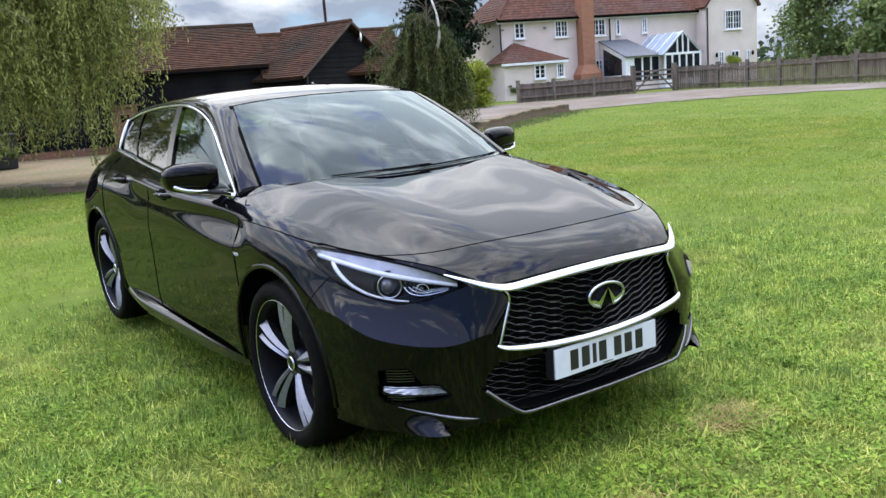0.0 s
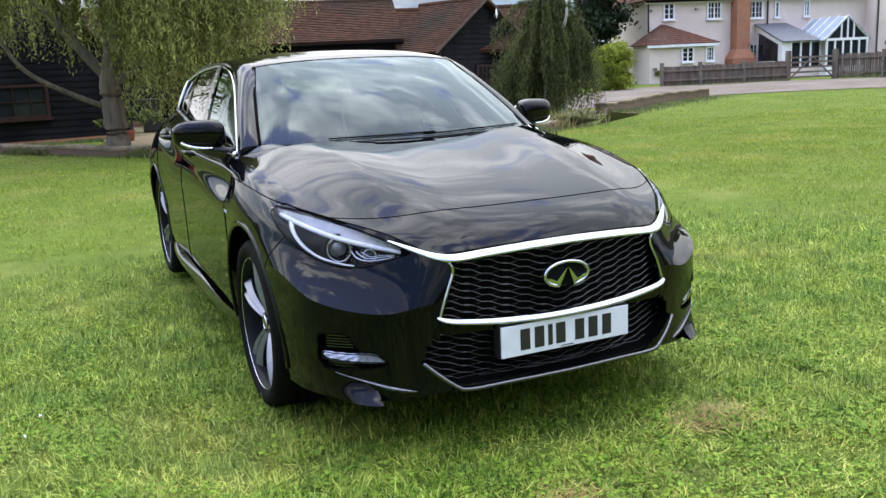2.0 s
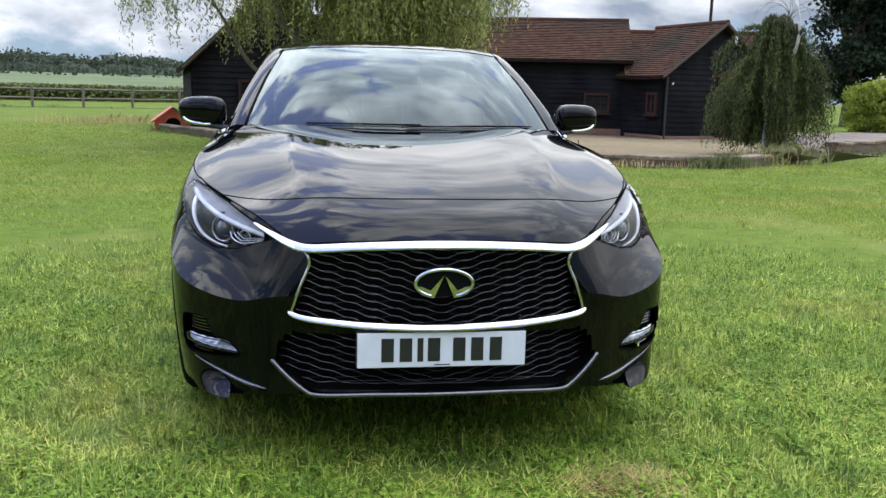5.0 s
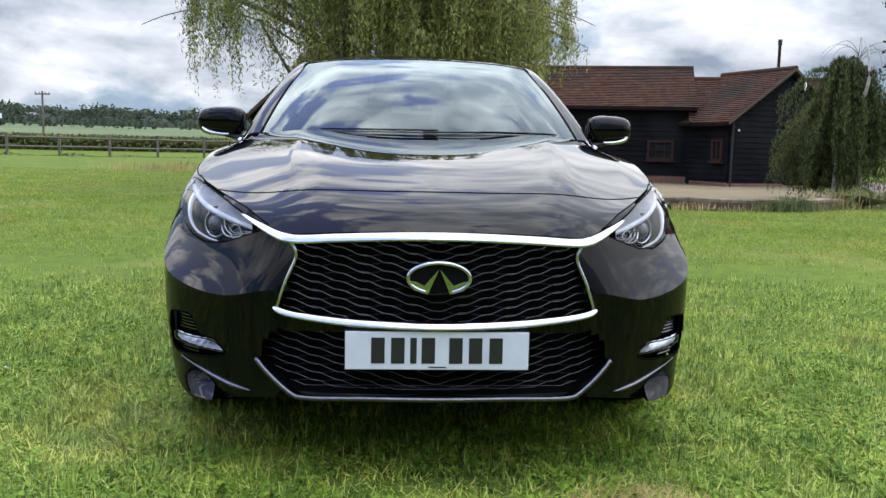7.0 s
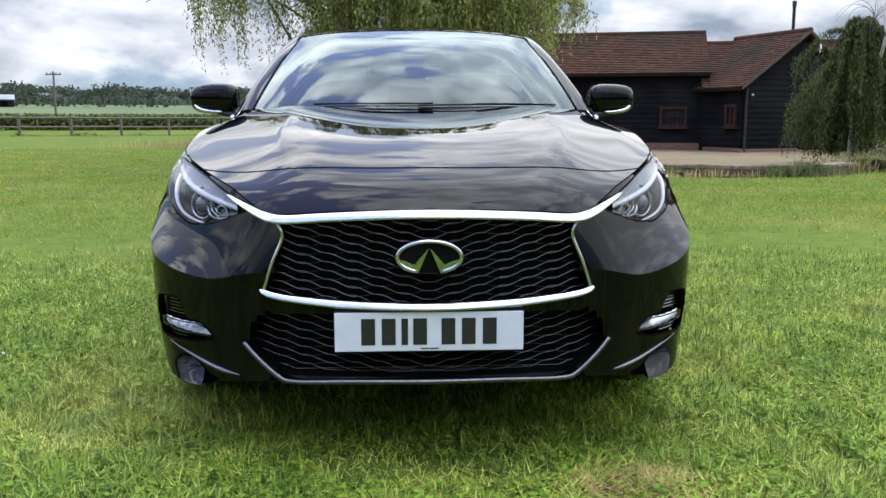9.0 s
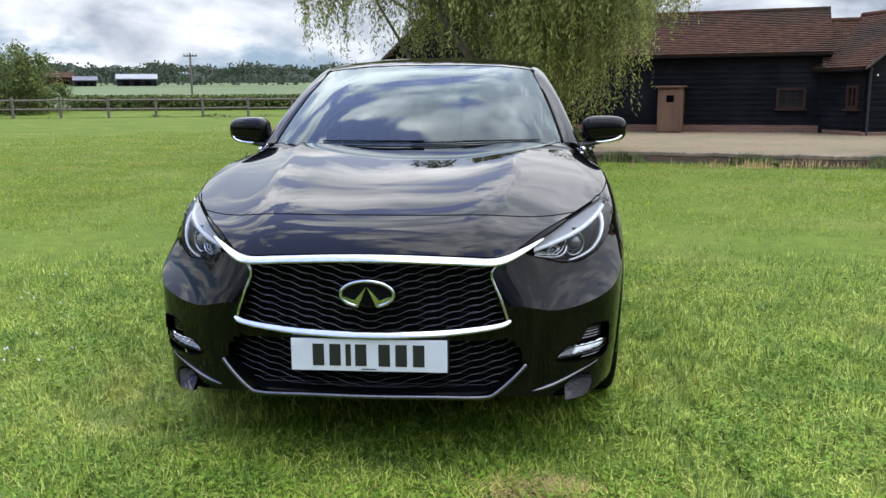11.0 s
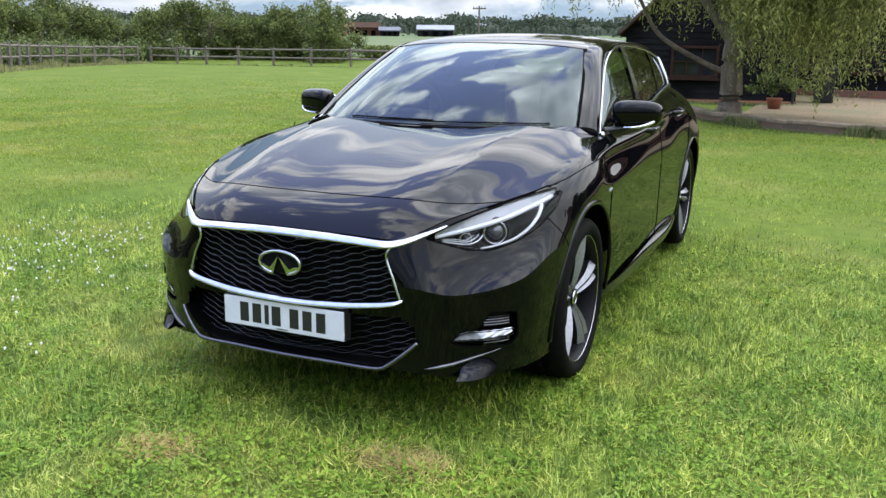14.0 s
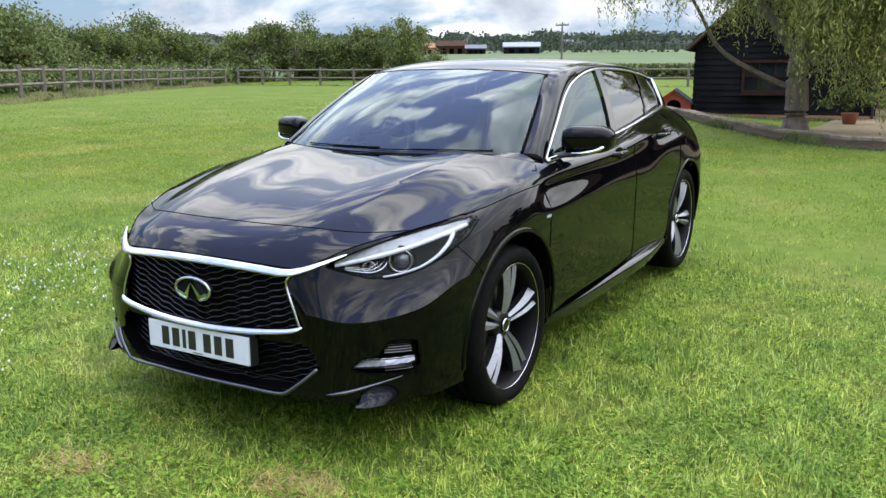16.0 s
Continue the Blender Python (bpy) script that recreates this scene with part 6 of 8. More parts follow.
bm = box((5.3, -.75, 0), (6.15, .05, 9.2), 0, hm_)
chimney = part("chimney", bm, M["brick"], house, "tall orange brick chimney stack")
bm = bmesh.new()
cb = [hm_ @ Vector(q) for q in ((4.95, -.95, 0), (6.5, -.95, 0), (6.5, .0, 0), (4.95, .0, 0), (4.95, -.95, 1.25), (6.5, -.95, 1.25), (6.5, .0, 1.25), (4.95, .0, 1.25), (5.3, -.76, 1.8), (6.15, -.76, 1.8), (6.15, 0, 1.8), (5.3, 0, 1.8))]
mesh_ob("chimney_base", cb, [(0, 1, 5, 4), (1, 2, 6, 5), (3, 0, 4, 7), (4, 5, 9, 8), (5, 6, 10, 9), (7, 4, 8, 11)], M["brick"], chimney)
# forward wing at the far end
wm = hm_ @ Matrix.Translation((14.4, -1.0, 0))
bm = bmesh.new()
wp = [(0, 0), (4.2, 0), (4.2, 5.1), (2.1, 7.6), (0, 5.1)]
mesh_ob("wing_wall", [wm @ Vector((x, y, z)) for y in (0, 7.5) for x, z in wp], [(4, 3, 2, 1, 0)] + [(i, (i + 1) % 5, (i + 1) % 5 + 5, i + 5) for i in range(5)], M["render"], house)
for a, b, c, d in (((-.2, -.2, 4.9), (-.2, 7.5, 4.9), (2.1, 7.5, 7.7), (2.1, -.2, 7.7)), ((4.4, 7.5, 4.9), (4.4, -.2, 4.9), (2.1, -.2, 7.7), (2.1, 7.5, 7.7))):
    r = mesh_ob("roof_slope", *slab(wm, a, b, c, d, .1), M["house_tile"], house)
    tagged(mesh_ob("roof_tiles", *roof_plane(wm, *(np.array(k) + (0, 0, .02) for k in (a, b, c, d)), 14), M["house_tile"], r), kind="stuff")
for x0, x1, z0, z1, c_, r_ in ((1.55, 2.85, 3.45, 4.65, 6, 3), (1.0, 1.4, 1.1, 2.0, 2, 3), (2.0, 2.65, 1.0, 2.0, 2, 3), (3.3, 3.5, 1.1, 2.0, 1, 3)):
    window(house, wm, x0, x1, z0, z1, -.02, c_, r_, WHITE, label="white-framed casement window")
mesh_ob("downpipe", *tube([wm @ Vector((.1, -.08, z)) for z in (.1, 2.5, 4.9)], .05, 8), M["plastic"], house)
for x in (.75, 3.72):
    mesh_ob("wall_lamp", *shell(wm @ Vector((x, -.15, 1.8)), .08, .08, .16, 2.2, 8, 5), M["gap"], house)
# small hipped annexe
am = hm_ @ Matrix.Translation((-.95, -2.2, 0))
part("annexe_wall", box((0, 0, 0), (4.0, 2.3, 2.25), 0, am), M["render"], house)
ap = [(-.25, -.25, 2.2), (4.25, -.25, 2.2), (4.25, 2.2, 2.2), (-.25, 2.2, 2.2), (1.6, 1.9, 3.4), (1.9, 2.2, 3.4)]
for ks in ((0, 1, 5, 4), (3, 0, 4, 4), (1, 2, 5, 5)):
    r = mesh_ob("roof_slope", [am @ Vector(ap[k]) for k in dict.fromkeys(ks)], [tuple(range(len(dict.fromkeys(ks))))], M["house_tile"], house)
    tagged(mesh_ob("roof_tiles", *roof_plane(am, *(np.array(ap[k]) + (0, 0, .015) for k in ks), 10), M["house_tile"], r), kind="stuff")
part("annexe_fascia", box((-.2, -.24, 2.05), (4.2, -.1, 2.2), 0, am), WHITE, house)
window(house, am, 2.0, 2.7, 1.2, 2.0, -.02, 2, 3, WHITE, label="white-framed casement window")
window(house, am, 3.5, 3.98, 1.2, 1.98, -.02, 3, 3, WHITE, label="white-framed casement window")
# conservatory: slate lean-to, glazed gable
cons = thing("conservatory", "white-framed conservatory with a glazed gable and slate lean-to", "conservatory")
cm_ = hm_ @ Matrix.Translation((7.4, -3.5, 0))
part("dwarf_wall", box((2.0, 0, 0), (4.6, 3.4, .55), 0, cm_), M["white_paint"], cons)
part("dwarf_wall", box((0, .6, 0), (2.0, 3.4, .55), 0, cm_), M["render"], cons)
for x0, x1, y, n_ in ((2.0, 4.6, 0, 5), (.1, 2.0, .6, 3)):
    for k in range(n_ + 1):
        x = x0 + (x1 - x0) * k / n_
        part("mullion", box((x - .05, y - .05, .55), (x + .05, y + .05, 2.05), 0, cm_), WHITE, cons)
    for k in range(n_):
        a, b = x0 + (x1 - x0) * k / n_ + .05, x0 + (x1 - x0) * (k + 1) / n_ - .05
        mesh_ob("pane", [cm_ @ Vector(q) for q in ((a, y + .01, .55), (b, y + .01, .55), (b, y + .01, 2.0), (a, y + .01, 2.0))], [(0, 1, 2, 3)], M["pane"], cons)
    part("head_rail", box((x0 - .06, y - .07, 2.0), (x1 + .06, y + .07, 2.14), 0, cm_), WHITE, cons)
mesh_ob("gable_glass", [cm_ @ Vector(q) for q in ((2.0, .02, 2.1), (4.6, .02, 2.1), (3.3, .02, 3.3))], [(0, 1, 2)], M["pane"], cons)
for a, b in (((1.9, 2.08), (3.3, 3.38)), ((4.7, 2.08), (3.3, 3.38)), ((2.9, 2.1), (2.9, 3.0)), ((3.7, 2.1), (3.7, 3.0)), ((3.3, 2.1), (3.3, 3.3))):
    mesh_ob("gable_bar", *tube([cm_ @ Vector((a[0], -.02, a[1])), cm_ @ Vector((b[0], -.02, b[1]))], .055, 6), WHITE, cons)
mesh_ob("glass_slope", *slab(cm_, (1.8, -.1, 2.05), (1.8, 3.5, 2.05), (3.3, 3.5, 3.38), (3.3, -.1, 3.38), .04), M["roof_glass"], cons)
mesh_ob("glass_slope", *slab(cm_, (4.8, 3.5, 2.05), (4.8, -.1, 2.05), (3.3, -.1, 3.38), (3.3, 3.5, 3.38), .04), M["roof_glass"], cons)
for k in range(5):
    y = -.05 + .85 * k
    mesh_ob("glazing_bar", *tube([cm_ @ Vector((1.8, y, 2.1)), cm_ @ Vector((3.3, y, 3.42))], .035, 6), WHITE, cons)
mesh_ob("slate_slope", *slab(cm_, (-.55, .4, 2.1), (2.0, .4, 2.1), (1.6, 3.5, 3.25), (-.55, 3.5, 3.25), .06), M["slate"], cons)
part("lean_to_wall", box((-.45, .6, 0), (.1, 3.4, 2.1), 0, cm_), WHITE, cons)
mesh_ob("lean_to_gable", [cm_ @ Vector(q) for q in ((-.45, .6, 2.05), (-.45, 3.5, 2.05), (-.45, 3.5, 3.2))], [(0, 1, 2)], WHITE, cons)
mesh_ob("pane", [cm_ @ Vector(q) for q in ((-.46, 1.0, 1.0), (-.46, 3.1, 1.0), (-.46, 3.1, 2.7), (-.46, 1.0, 1.95))], [(0, 1, 2, 3)], M["pane"], cons)

# ---- garden fence, gate and field fences
def post_part(parent, x, y, z, h, w=.11):
    return part("post", box((x - w / 2, y - w / 2, z - .15), (x + w / 2, y + w / 2, z + h), .012), M["post"], parent)


def close_board(name, pts, h, label, gap_at=()):
    """A close-boarded fence: posts, two rails and one mesh of boards for each bay."""
    fn = thing(name, label, "fence", kind="structure")
    for (x0, y0), (x1, y1) in zip(pts, pts[1:]):
        n_ = max(1, round(math.hypot(x1 - x0, y1 - y0) / 2.4))
        for k in range(n_):
            a = np.array((x0 + (x1 - x0) * k / n_, y0 + (y1 - y0) * k / n_))
            b = np.array((x0 + (x1 - x0) * (k + 1) / n_, y0 + (y1 - y0) * (k + 1) / n_))
            za, zb = float(height(*a)), float(height(*b))
            post_part(fn, a[0], a[1], za, h + random.uniform(.08, .2), .16)
            d = (b - a) / np.linalg.norm(b - a)
            m = frame_mat((a[0], a[1], (za + zb) / 2), d)
            ln, out, x = np.linalg.norm(b - a), [], .08
            while x < ln - .08:
                w, t = random.uniform(.09, .12), random.uniform(-.03, .02)
                q = [(x, .02, .03), (x + w, .0, .03), (x + w, .0, h + t), (x, .02, h + t), (x, .045, .03), (x, .045, h + t)]
                out.append(([m @ Vector(p) for p in q], [(0, 1, 2, 3), (4, 0, 3, 5)]))
                x += w
            mesh_ob("boards", *joined(out), M["fence"], fn)
            for z in (.3, h - .22):
                part("rail", box((0, -.07, z - .045), (ln, -.0, z + .045), 0, m), M["fence"], fn)
    return fn


close_board("fence_garden", [(27.6, 33.4), (29.4, 32.6), (33.6, 30.9)], 1.0, "weathered close-boarded garden fence")
close_board("fence_drive", [(36.0, 29.9), (36.6, 27.6), (35.8, 21.5), (35.2, 15.0), (35.6, 4.0)], 1.25, "weathered close-boarded fence along the drive")
gate = thing("wooden_gate", "weathered wooden five-bar gate with crossed braces", "gate")
gm = frame_mat((33.7, 30.85, float(height(33.7, 30.85))), (2.2, -.95))
for x in (-.05, 2.4):
    part("gate_post", box((x - .11, -.11, -.1), (x + .11, .11, 1.5), .015, gm), M["fence"], gate)
for z in (.15, .4, .65, .9, 1.15):
    part("gate_bar", box((.06, -.03, z - .045), (2.28, .03, z + .045), 0, gm), M["fence"], gate)
for a, b in (((.1, .15), (1.2, 1.15)), ((1.2, 1.15), (2.25, .15))):
    mesh_ob("gate_brace", *tube([gm @ Vector((a[0], -.04, a[1])), gm @ Vector((b[0], -.04, b[1]))], .045, 4), M["fence"], gate)


def post_rail(name, pts, step, h, rails, label):
    fn = thing(name, label, "fence", kind="structure")
    c = spline(pts, 12)
    s = np.r_[0, np.cumsum(np.linalg.norm(np.diff(c, axis=0), axis=1))]
    q = np.stack([np.interp(np.arange(0, s[-1], step), s, c[:, k]) for k in (0, 1)], 1)
    z = height(q[:, 0], q[:, 1])
    for (x, y), zz in zip(q, z):
        post_part(fn, x, y, float(zz), h + random.uniform(-.04, .06), .13)
    for r in rails:
        for k in range(len(q) - 1):
            a, b = (*q[k], z[k] + r + random.uniform(-.02, .02)), (*q[k + 1], z[k + 1] + r + random.uniform(-.02, .02))
            v, f = tube([a, b], .05, 4, flat=1.2)
            mesh_ob("rail", v, f, M["post"], fn)


post_rail("fence_paddock", [(-20.5, 4), (-24, 13.5), (-28.5, 21), (-36, 31), (-41, 43)], 2.0, 1.2, (.55, 1.05), "weathered post and rail paddock fence")
post_rail("fence_field", [(-41, 44), (-31, 43.5), (-21, 45.5), (-12, 49), (0, 52), (8, 54)], 2.6, 1.15, (.5, 1.0), "weathered post and rail field fence")

# ---- far off
def shed_far(name, x, y, w, dp, h, wall, roof_m, label):
    t = thing(name, label, "farm building", "distant farm buildings")
    z = float(height(x, y))
    d = np.array((y, -x)) / math.hypot(x, y)
    m = frame_mat((x - d[0] * w / 2, y - d[1] * w / 2, z - .5), d)
    part("wall", box((0, 0, 0), (w, dp, h * .62 + .5), 0, m), wall, t)
    for a, b, c, e in (((-.4, -.4, h * .6 + .5), (w + .4, -.4, h * .6 + .5), (w + .4, dp / 2, h + .5), (-.4, dp / 2, h + .5)), ((w + .4, dp + .4, h * .6 + .5), (-.4, dp + .4, h * .6 + .5), (-.4, dp / 2, h + .5), (w + .4, dp / 2, h + .5))):
        mesh_ob("roof", *slab(m, a, b, c, e, .3), roof_m, t)
    mesh_ob("gable", [m @ Vector(q) for q in ((0, 0, h * .6), (0, dp, h * .6), (0, dp / 2, h + .4))] + [m @ Vector(q) for q in ((w, 0, h * .6), (w, dp, h * .6), (w, dp / 2, h + .4))], [(0, 1, 2), (5, 4, 3)], wall, t)
    # dark blocks on the wall paint the shade within doorways
    for k in range(3):
        part("opening", box((w * (.15 + .28 * k), -.15, .5), (w * (.3 + .28 * k), .05, h * .4 + .5), 0, m), M["gap"], t)


def polar(az, r):
    return r * math.sin(radians(az)), r * math.cos(radians(az))


for az, r, w, dp, h, wall, rm, lb in ((-24.6, 270, 11, 9, 3.6, M["weatherboard"], M["metal_grey"], "distant grey metal-roofed farm shed"), (-27.6, 268, 6, 6, 2.9, M["weatherboard"], M["slate"], "distant low farm shed"), (-29.2, 272, 9, 8, 4.2, M["barn_tile"], M["barn_tile"], "distant brick farm building with tiled roof"), (-31.0, 268, 6, 6, 3.4, M["brick"], M["brick"], "distant red brick farm building"), (-22.0, 420, 9, 7, 5.0, M["metal_grey"], M["metal_grey"], "distant pale farm shed")):
    x, y = polar(az, r)
    shed_far("farm_building", x, y, w, dp, h, wall, rm, lb)
tel = thing("telegraph_pole", "wooden telegraph pole with a crossarm in the field", "telegraph pole")
tx, ty = polar(-21.5, 100)
tz = float(height(tx, ty))
mesh_ob("pole", *tube([(tx, ty, tz - .3), (tx, ty, tz + 5.2)], [.14, .1], 8), M["post"], tel)
part("crossarm", box((tx - .8, ty - .06, tz + 4.8), (tx + .8, ty + .06, tz + 4.95)), M["post"], tel)
for k in (-.7, -.3, .3, .7):
    mesh_ob("insulator", *tube([(tx + k, ty, tz + 4.95), (tx + k, ty, tz + 5.12)], .05, 6), M["metal_grey"], tel)

# ---------------------------------------------------------------- trees, hedges, weeds
RNG = np.random.default_rng(7)


def quads(name, v, material, parent=None, label="", per=4):
    """A mesh of loose faces from an array (n, per, 3)."""
    v = np.asarray(v, np.float32)
    n_ = len(v)
    me = bpy.data.meshes.new(name)
    me.vertices.add(n_ * per)
    me.vertices.foreach_set("co", v.reshape(-1))
    me.loops.add(n_ * per)
    me.loops.foreach_set("vertex_index", np.arange(n_ * per, dtype=np.int32))
    me.polygons.add(n_)
    me.polygons.foreach_set("loop_start", np.arange(0, n_ * per, per, dtype=np.int32))
    me.update(calc_edges=True)
    me.materials.append(material)
    ob = new(name, me)
    if parent is not None:
        ob.parent = parent
    if label:
        ob["label"] = label
    return ob


def leaves(centres, length, width, droop=0.0, spread=1.0):
    """Leaf-shaped quads at the centres, turned every way; droop pulls the tips down."""
    n_ = len(centres)
    d = RNG.normal(size=(n_, 3)) * spread
    d[:, 2] -= droop
    d /= np.linalg.norm(d, axis=1)[:, None]
    s = np.cross(d, RNG.normal(size=(n_, 3)))
    s /= np.linalg.norm(s, axis=1)[:, None] + 1e-9
    L = (length * RNG.uniform(.6, 1.3, n_))[:, None]
    W = (width * RNG.uniform(.7, 1.2, n_))[:, None]
    c = np.asarray(centres)
    return np.stack([c - d * L / 2, c + s * W / 2, c + d * L / 2, c - s * W / 2], 1)


def limb(points, r0, r1, sides=8):
    p = spline(points, 6)
    return tube(p, np.linspace(r0, r1, len(p)), sides)


def clumpy(n_, clumps, radius):
    """Points in fuzzy clumps round the given centres."""
    k = RNG.integers(0, len(clumps), n_)
    d = RNG.normal(size=(n_, 3))
    d /= np.linalg.norm(d, axis=1)[:, None]
    r = radius[k] if np.ndim(radius) else np.full(n_, radius)
    return clumps[k] + d * (r * np.clip(RNG.normal(.78, .3, n_), .1, 1.6))[:, None] * (1, 1, .8)


def broadleaf(name, x, y, h, spread, n_, leaf, mat_leaf, label, category="tree", trunk=True, low=.1, clump=None):
    """A tree or shrub: trunk, limbs, and a crown of leaf clumps with gaps."""
    t = thing(name, label, category)
    z = float(height(x, y))
    if trunk:
        pieces = [limb([(x, y, z - .1), (x + .1, y, z + h * .3), (x - .05, y + .1, z + h * .62)], .035 * h, .012 * h)]
        for k in range(6):
            a = 2 * math.pi * k / 6 + RNG.uniform(-.4, .4)
            s = spread * RNG.uniform(.4, .75)
            b = RNG.uniform(.2, .5)
            pieces.append(limb([(x, y, z + h * b), (x + s * .5 * math.cos(a), y + s * .5 * math.sin(a), z + h * (b + .2)), (x + s * math.cos(a), y + s * math.sin(a), z + h * (b + .35))], .014 * h, .004 * h, 6))
        mesh_ob("trunk", *joined(pieces), M["bark"], t, smooth=True)
    m_ = max(10, int(n_ / 170))
    ph = RNG.uniform(0, 2 * math.pi, m_)
    u = RNG.uniform(low, .95, m_)
    rad = spread * np.sqrt(np.clip(1 - ((u - .42) / .62) ** 2, .05, 1)) * RNG.uniform(.35, 1.0, m_)
    cl = np.stack([x + rad * np.cos(ph), y + rad * np.sin(ph), z + h * u * RNG.uniform(.9, 1.06, m_)], 1)
    size = (clump or .17 * h) * RNG.uniform(.6, 1.3, m_)
    quads("crown", leaves(clumpy(n_, cl, size), leaf, leaf * .62, .2), mat_leaf, t)
    return t


# weeping willow: trunk, bent limbs, hanging strands of narrow leaves
willow = thing("willow_tree", "large weeping willow with a pale trunk and trailing leafy strands", "tree")
TX, TY = -.2, 16.3
TZ = float(height(TX, TY)) - .05
tr = [limb([(TX, TY, TZ - .1), (TX + .02, TY, TZ + .12), (TX + .03, TY, TZ + .3)], .33, .24, 14), limb([(TX + .03, TY, TZ + .25), (TX + .03, TY, TZ + .7), (TX + .0, TY, TZ + 1.35), (TX + .2, TY + .1, TZ + 2.2)], .24, .19, 14),
      limb([(TX - .02, TY, TZ + .95), (TX - .7, TY - .1, TZ + 1.25), (TX - 1.5, TY - .15, TZ + 1.75), (TX - 1.95, TY - .2, TZ + 2.5), (TX - 2.6, TY - .2, TZ + 3.6)], .062, .025),
      limb([(TX + .02, TY, TZ + 1.5), (TX - .5, TY + .2, TZ + 2.2), (TX - 1.2, TY + .4, TZ + 3.2), (TX - 1.6, TY + .5, TZ + 4.6)], .12, .05),
      limb([(TX + .15, TY, TZ + 2.0), (TX + .3, TY, TZ + 3.2), (TX - .2, TY + .2, TZ + 5.0), (TX - .5, TY, TZ + 6.2)], .15, .05),
      limb([(TX + .2, TY, TZ + 2.1), (TX + 1.2, TY + .2, TZ + 3.0), (TX + 2.4, TY + .3, TZ + 4.2), (TX + 3.0, TY, TZ + 4.6)], .11, .04),
      limb([(TX + .1, TY, TZ + 1.9), (TX + .5, TY - 1, TZ + 3.0), (TX + .6, TY - 2.2, TZ + 4.2)], .1, .04),
      limb([(TX - 1.2, TY + .4, TZ + 3.2), (TX - 3.0, TY + .2, TZ + 4.0), (TX - 4.8, TY, TZ + 4.4), (TX - 5.8, TY - .1, TZ + 4.2)], .07, .025),
      limb([(TX, TY, TZ + 1.4), (TX + .6, TY - .2, TZ + 1.8), (TX + 1.1, TY - .1, TZ + 2.6), (TX + 1.8, TY, TZ + 3.6)], .09, .04)]
mesh_ob("trunk", *joined(tr), M["bark"], willow, "grey-brown fissured trunk and limbs", smooth=True)
# arching branches, each with a few dense tassels of hanging strands and gaps between them
lv, twigs = [], []
for k in range(175):
    a = RNG.uniform(0, 2 * math.pi)
    rr = RNG.uniform(.03, 1) ** .42
    ex, ey = TX - .25 + 4.75 * rr * math.cos(a), TY + 3.7 * rr * math.sin(a)
    left = ex < TX - 2.8
    if left and RNG.random() < .5:
        continue
    ez = TZ + 3.0 + 3.5 * math.sqrt(max(0, 1 - rr ** 2)) + RNG.normal(0, .45)
    sx, sy, sz = TX - .3 + .3 * (ex - TX), TY + .3 * (ey - TY), min(ez - .3, TZ + 3.6 + RNG.uniform(-.6, 1.2))
    br = spline([(sx, sy, sz), ((sx + ex) / 2, (sy + ey) / 2, max(sz, ez) + .35), (ex, ey, ez)], 8)
    twigs.append(tube(br, np.linspace(.028, .008, len(br)), 5))
    low = np.interp(ex, [-5.2, -4.6, -3.2, -1.5, 0, .8, 2.8, 3.3, 3.9], [2.3, 1.6, 1.5, 1.8, 1.0, .1, .1, .9, 2.2])
    for j in range(int(RNG.uniform(2, 5) if ex < -.5 else RNG.uniform(4, 7))):
        u = RNG.uniform(.35, 1.0) * (len(br) - 1)
        i0 = min(int(u), len(br) - 2)
        c = br[i0] + (br[i0 + 1] - br[i0]) * (u - i0)
        long_ = (c[2] - low) * RNG.uniform(.3 if ex < 0 else .5, 1.0) ** .8
        if long_ < .3:
            continue
        sway = RNG.normal(0, .16, 2)
        for _ in range(int(RNG.uniform(9, 17))):
            n_ = max(4, int(long_ * RNG.uniform(.35, 1.0) / .056))
            t = np.linspace(0, 1, n_)
            d = RNG.normal(0, .075, 2)
            L = n_ * .056
            arc_ = t ** .6
            lv.append(np.stack([c[0] + (d[0] + sway[0]) * (.25 + arc_) + .05 * np.sin(t * 5 + d[0] * 40), c[1] + (d[1] + sway[1]) * (.25 + arc_) + .05 * np.cos(t * 4 + d[1] * 40), c[2] + .1 * np.sin(math.pi * np.clip(t * 2.5, 0, 1)) - L * t ** 1.15], 1) + RNG.normal(0, .03, (n_, 3)))
for tw in twigs:
    mesh_ob("branch", *tw, M["bark"], willow, smooth=True)
lv = np.vstack(lv)
quads("crown", leaves(lv, .108, .025, 1.15, .7), M["willow"], willow, "trailing strands of narrow yellow-green leaves")
heads = clumpy(11000, RNG.normal(size=(45, 3)) * (1.7, 1.5, .7) + (TX - .8, TY, TZ + 5.6), .55)
quads("crown", leaves(heads, .13, .03, .8), M["willow"], willow, "leafy top of the willow")

# dark weeping tree with a pale dead leader
weep = thing("weeping_tree", "dense dark green weeping tree with a pale bare leader", "tree")
DX, DY = 9.62, 15.6
DZ = float(height(DX, DY))
mesh_ob("trunk", *joined([limb([(DX, DY, DZ - .1), (DX + .05, DY, DZ + 1.6), (DX - .02, DY, DZ + 2.6)], .12, .08), limb([(DX + .27, DY - .4, DZ - .1), (DX + .22, DY - .35, DZ + 1.1), (DX + .1, DY, DZ + 2.1)], .06, .035), limb([(DX - .4, DY - .6, DZ - .1), (DX - .35, DY - .55, DZ + .7), (DX - .18, DY - .35, DZ + 1.6)], .045, .027)]), M["pale_bark"], weep, smooth=True)
mesh_ob("dead_leader", *limb([(DX + .02, DY - .3, DZ + 1.9), (DX - .03, DY - .98, DZ + 2.45), (DX + .0, DY - .72, DZ + 3.35)], .045, .022), M["pale_bark"], weep, "pale bare leader", smooth=True)
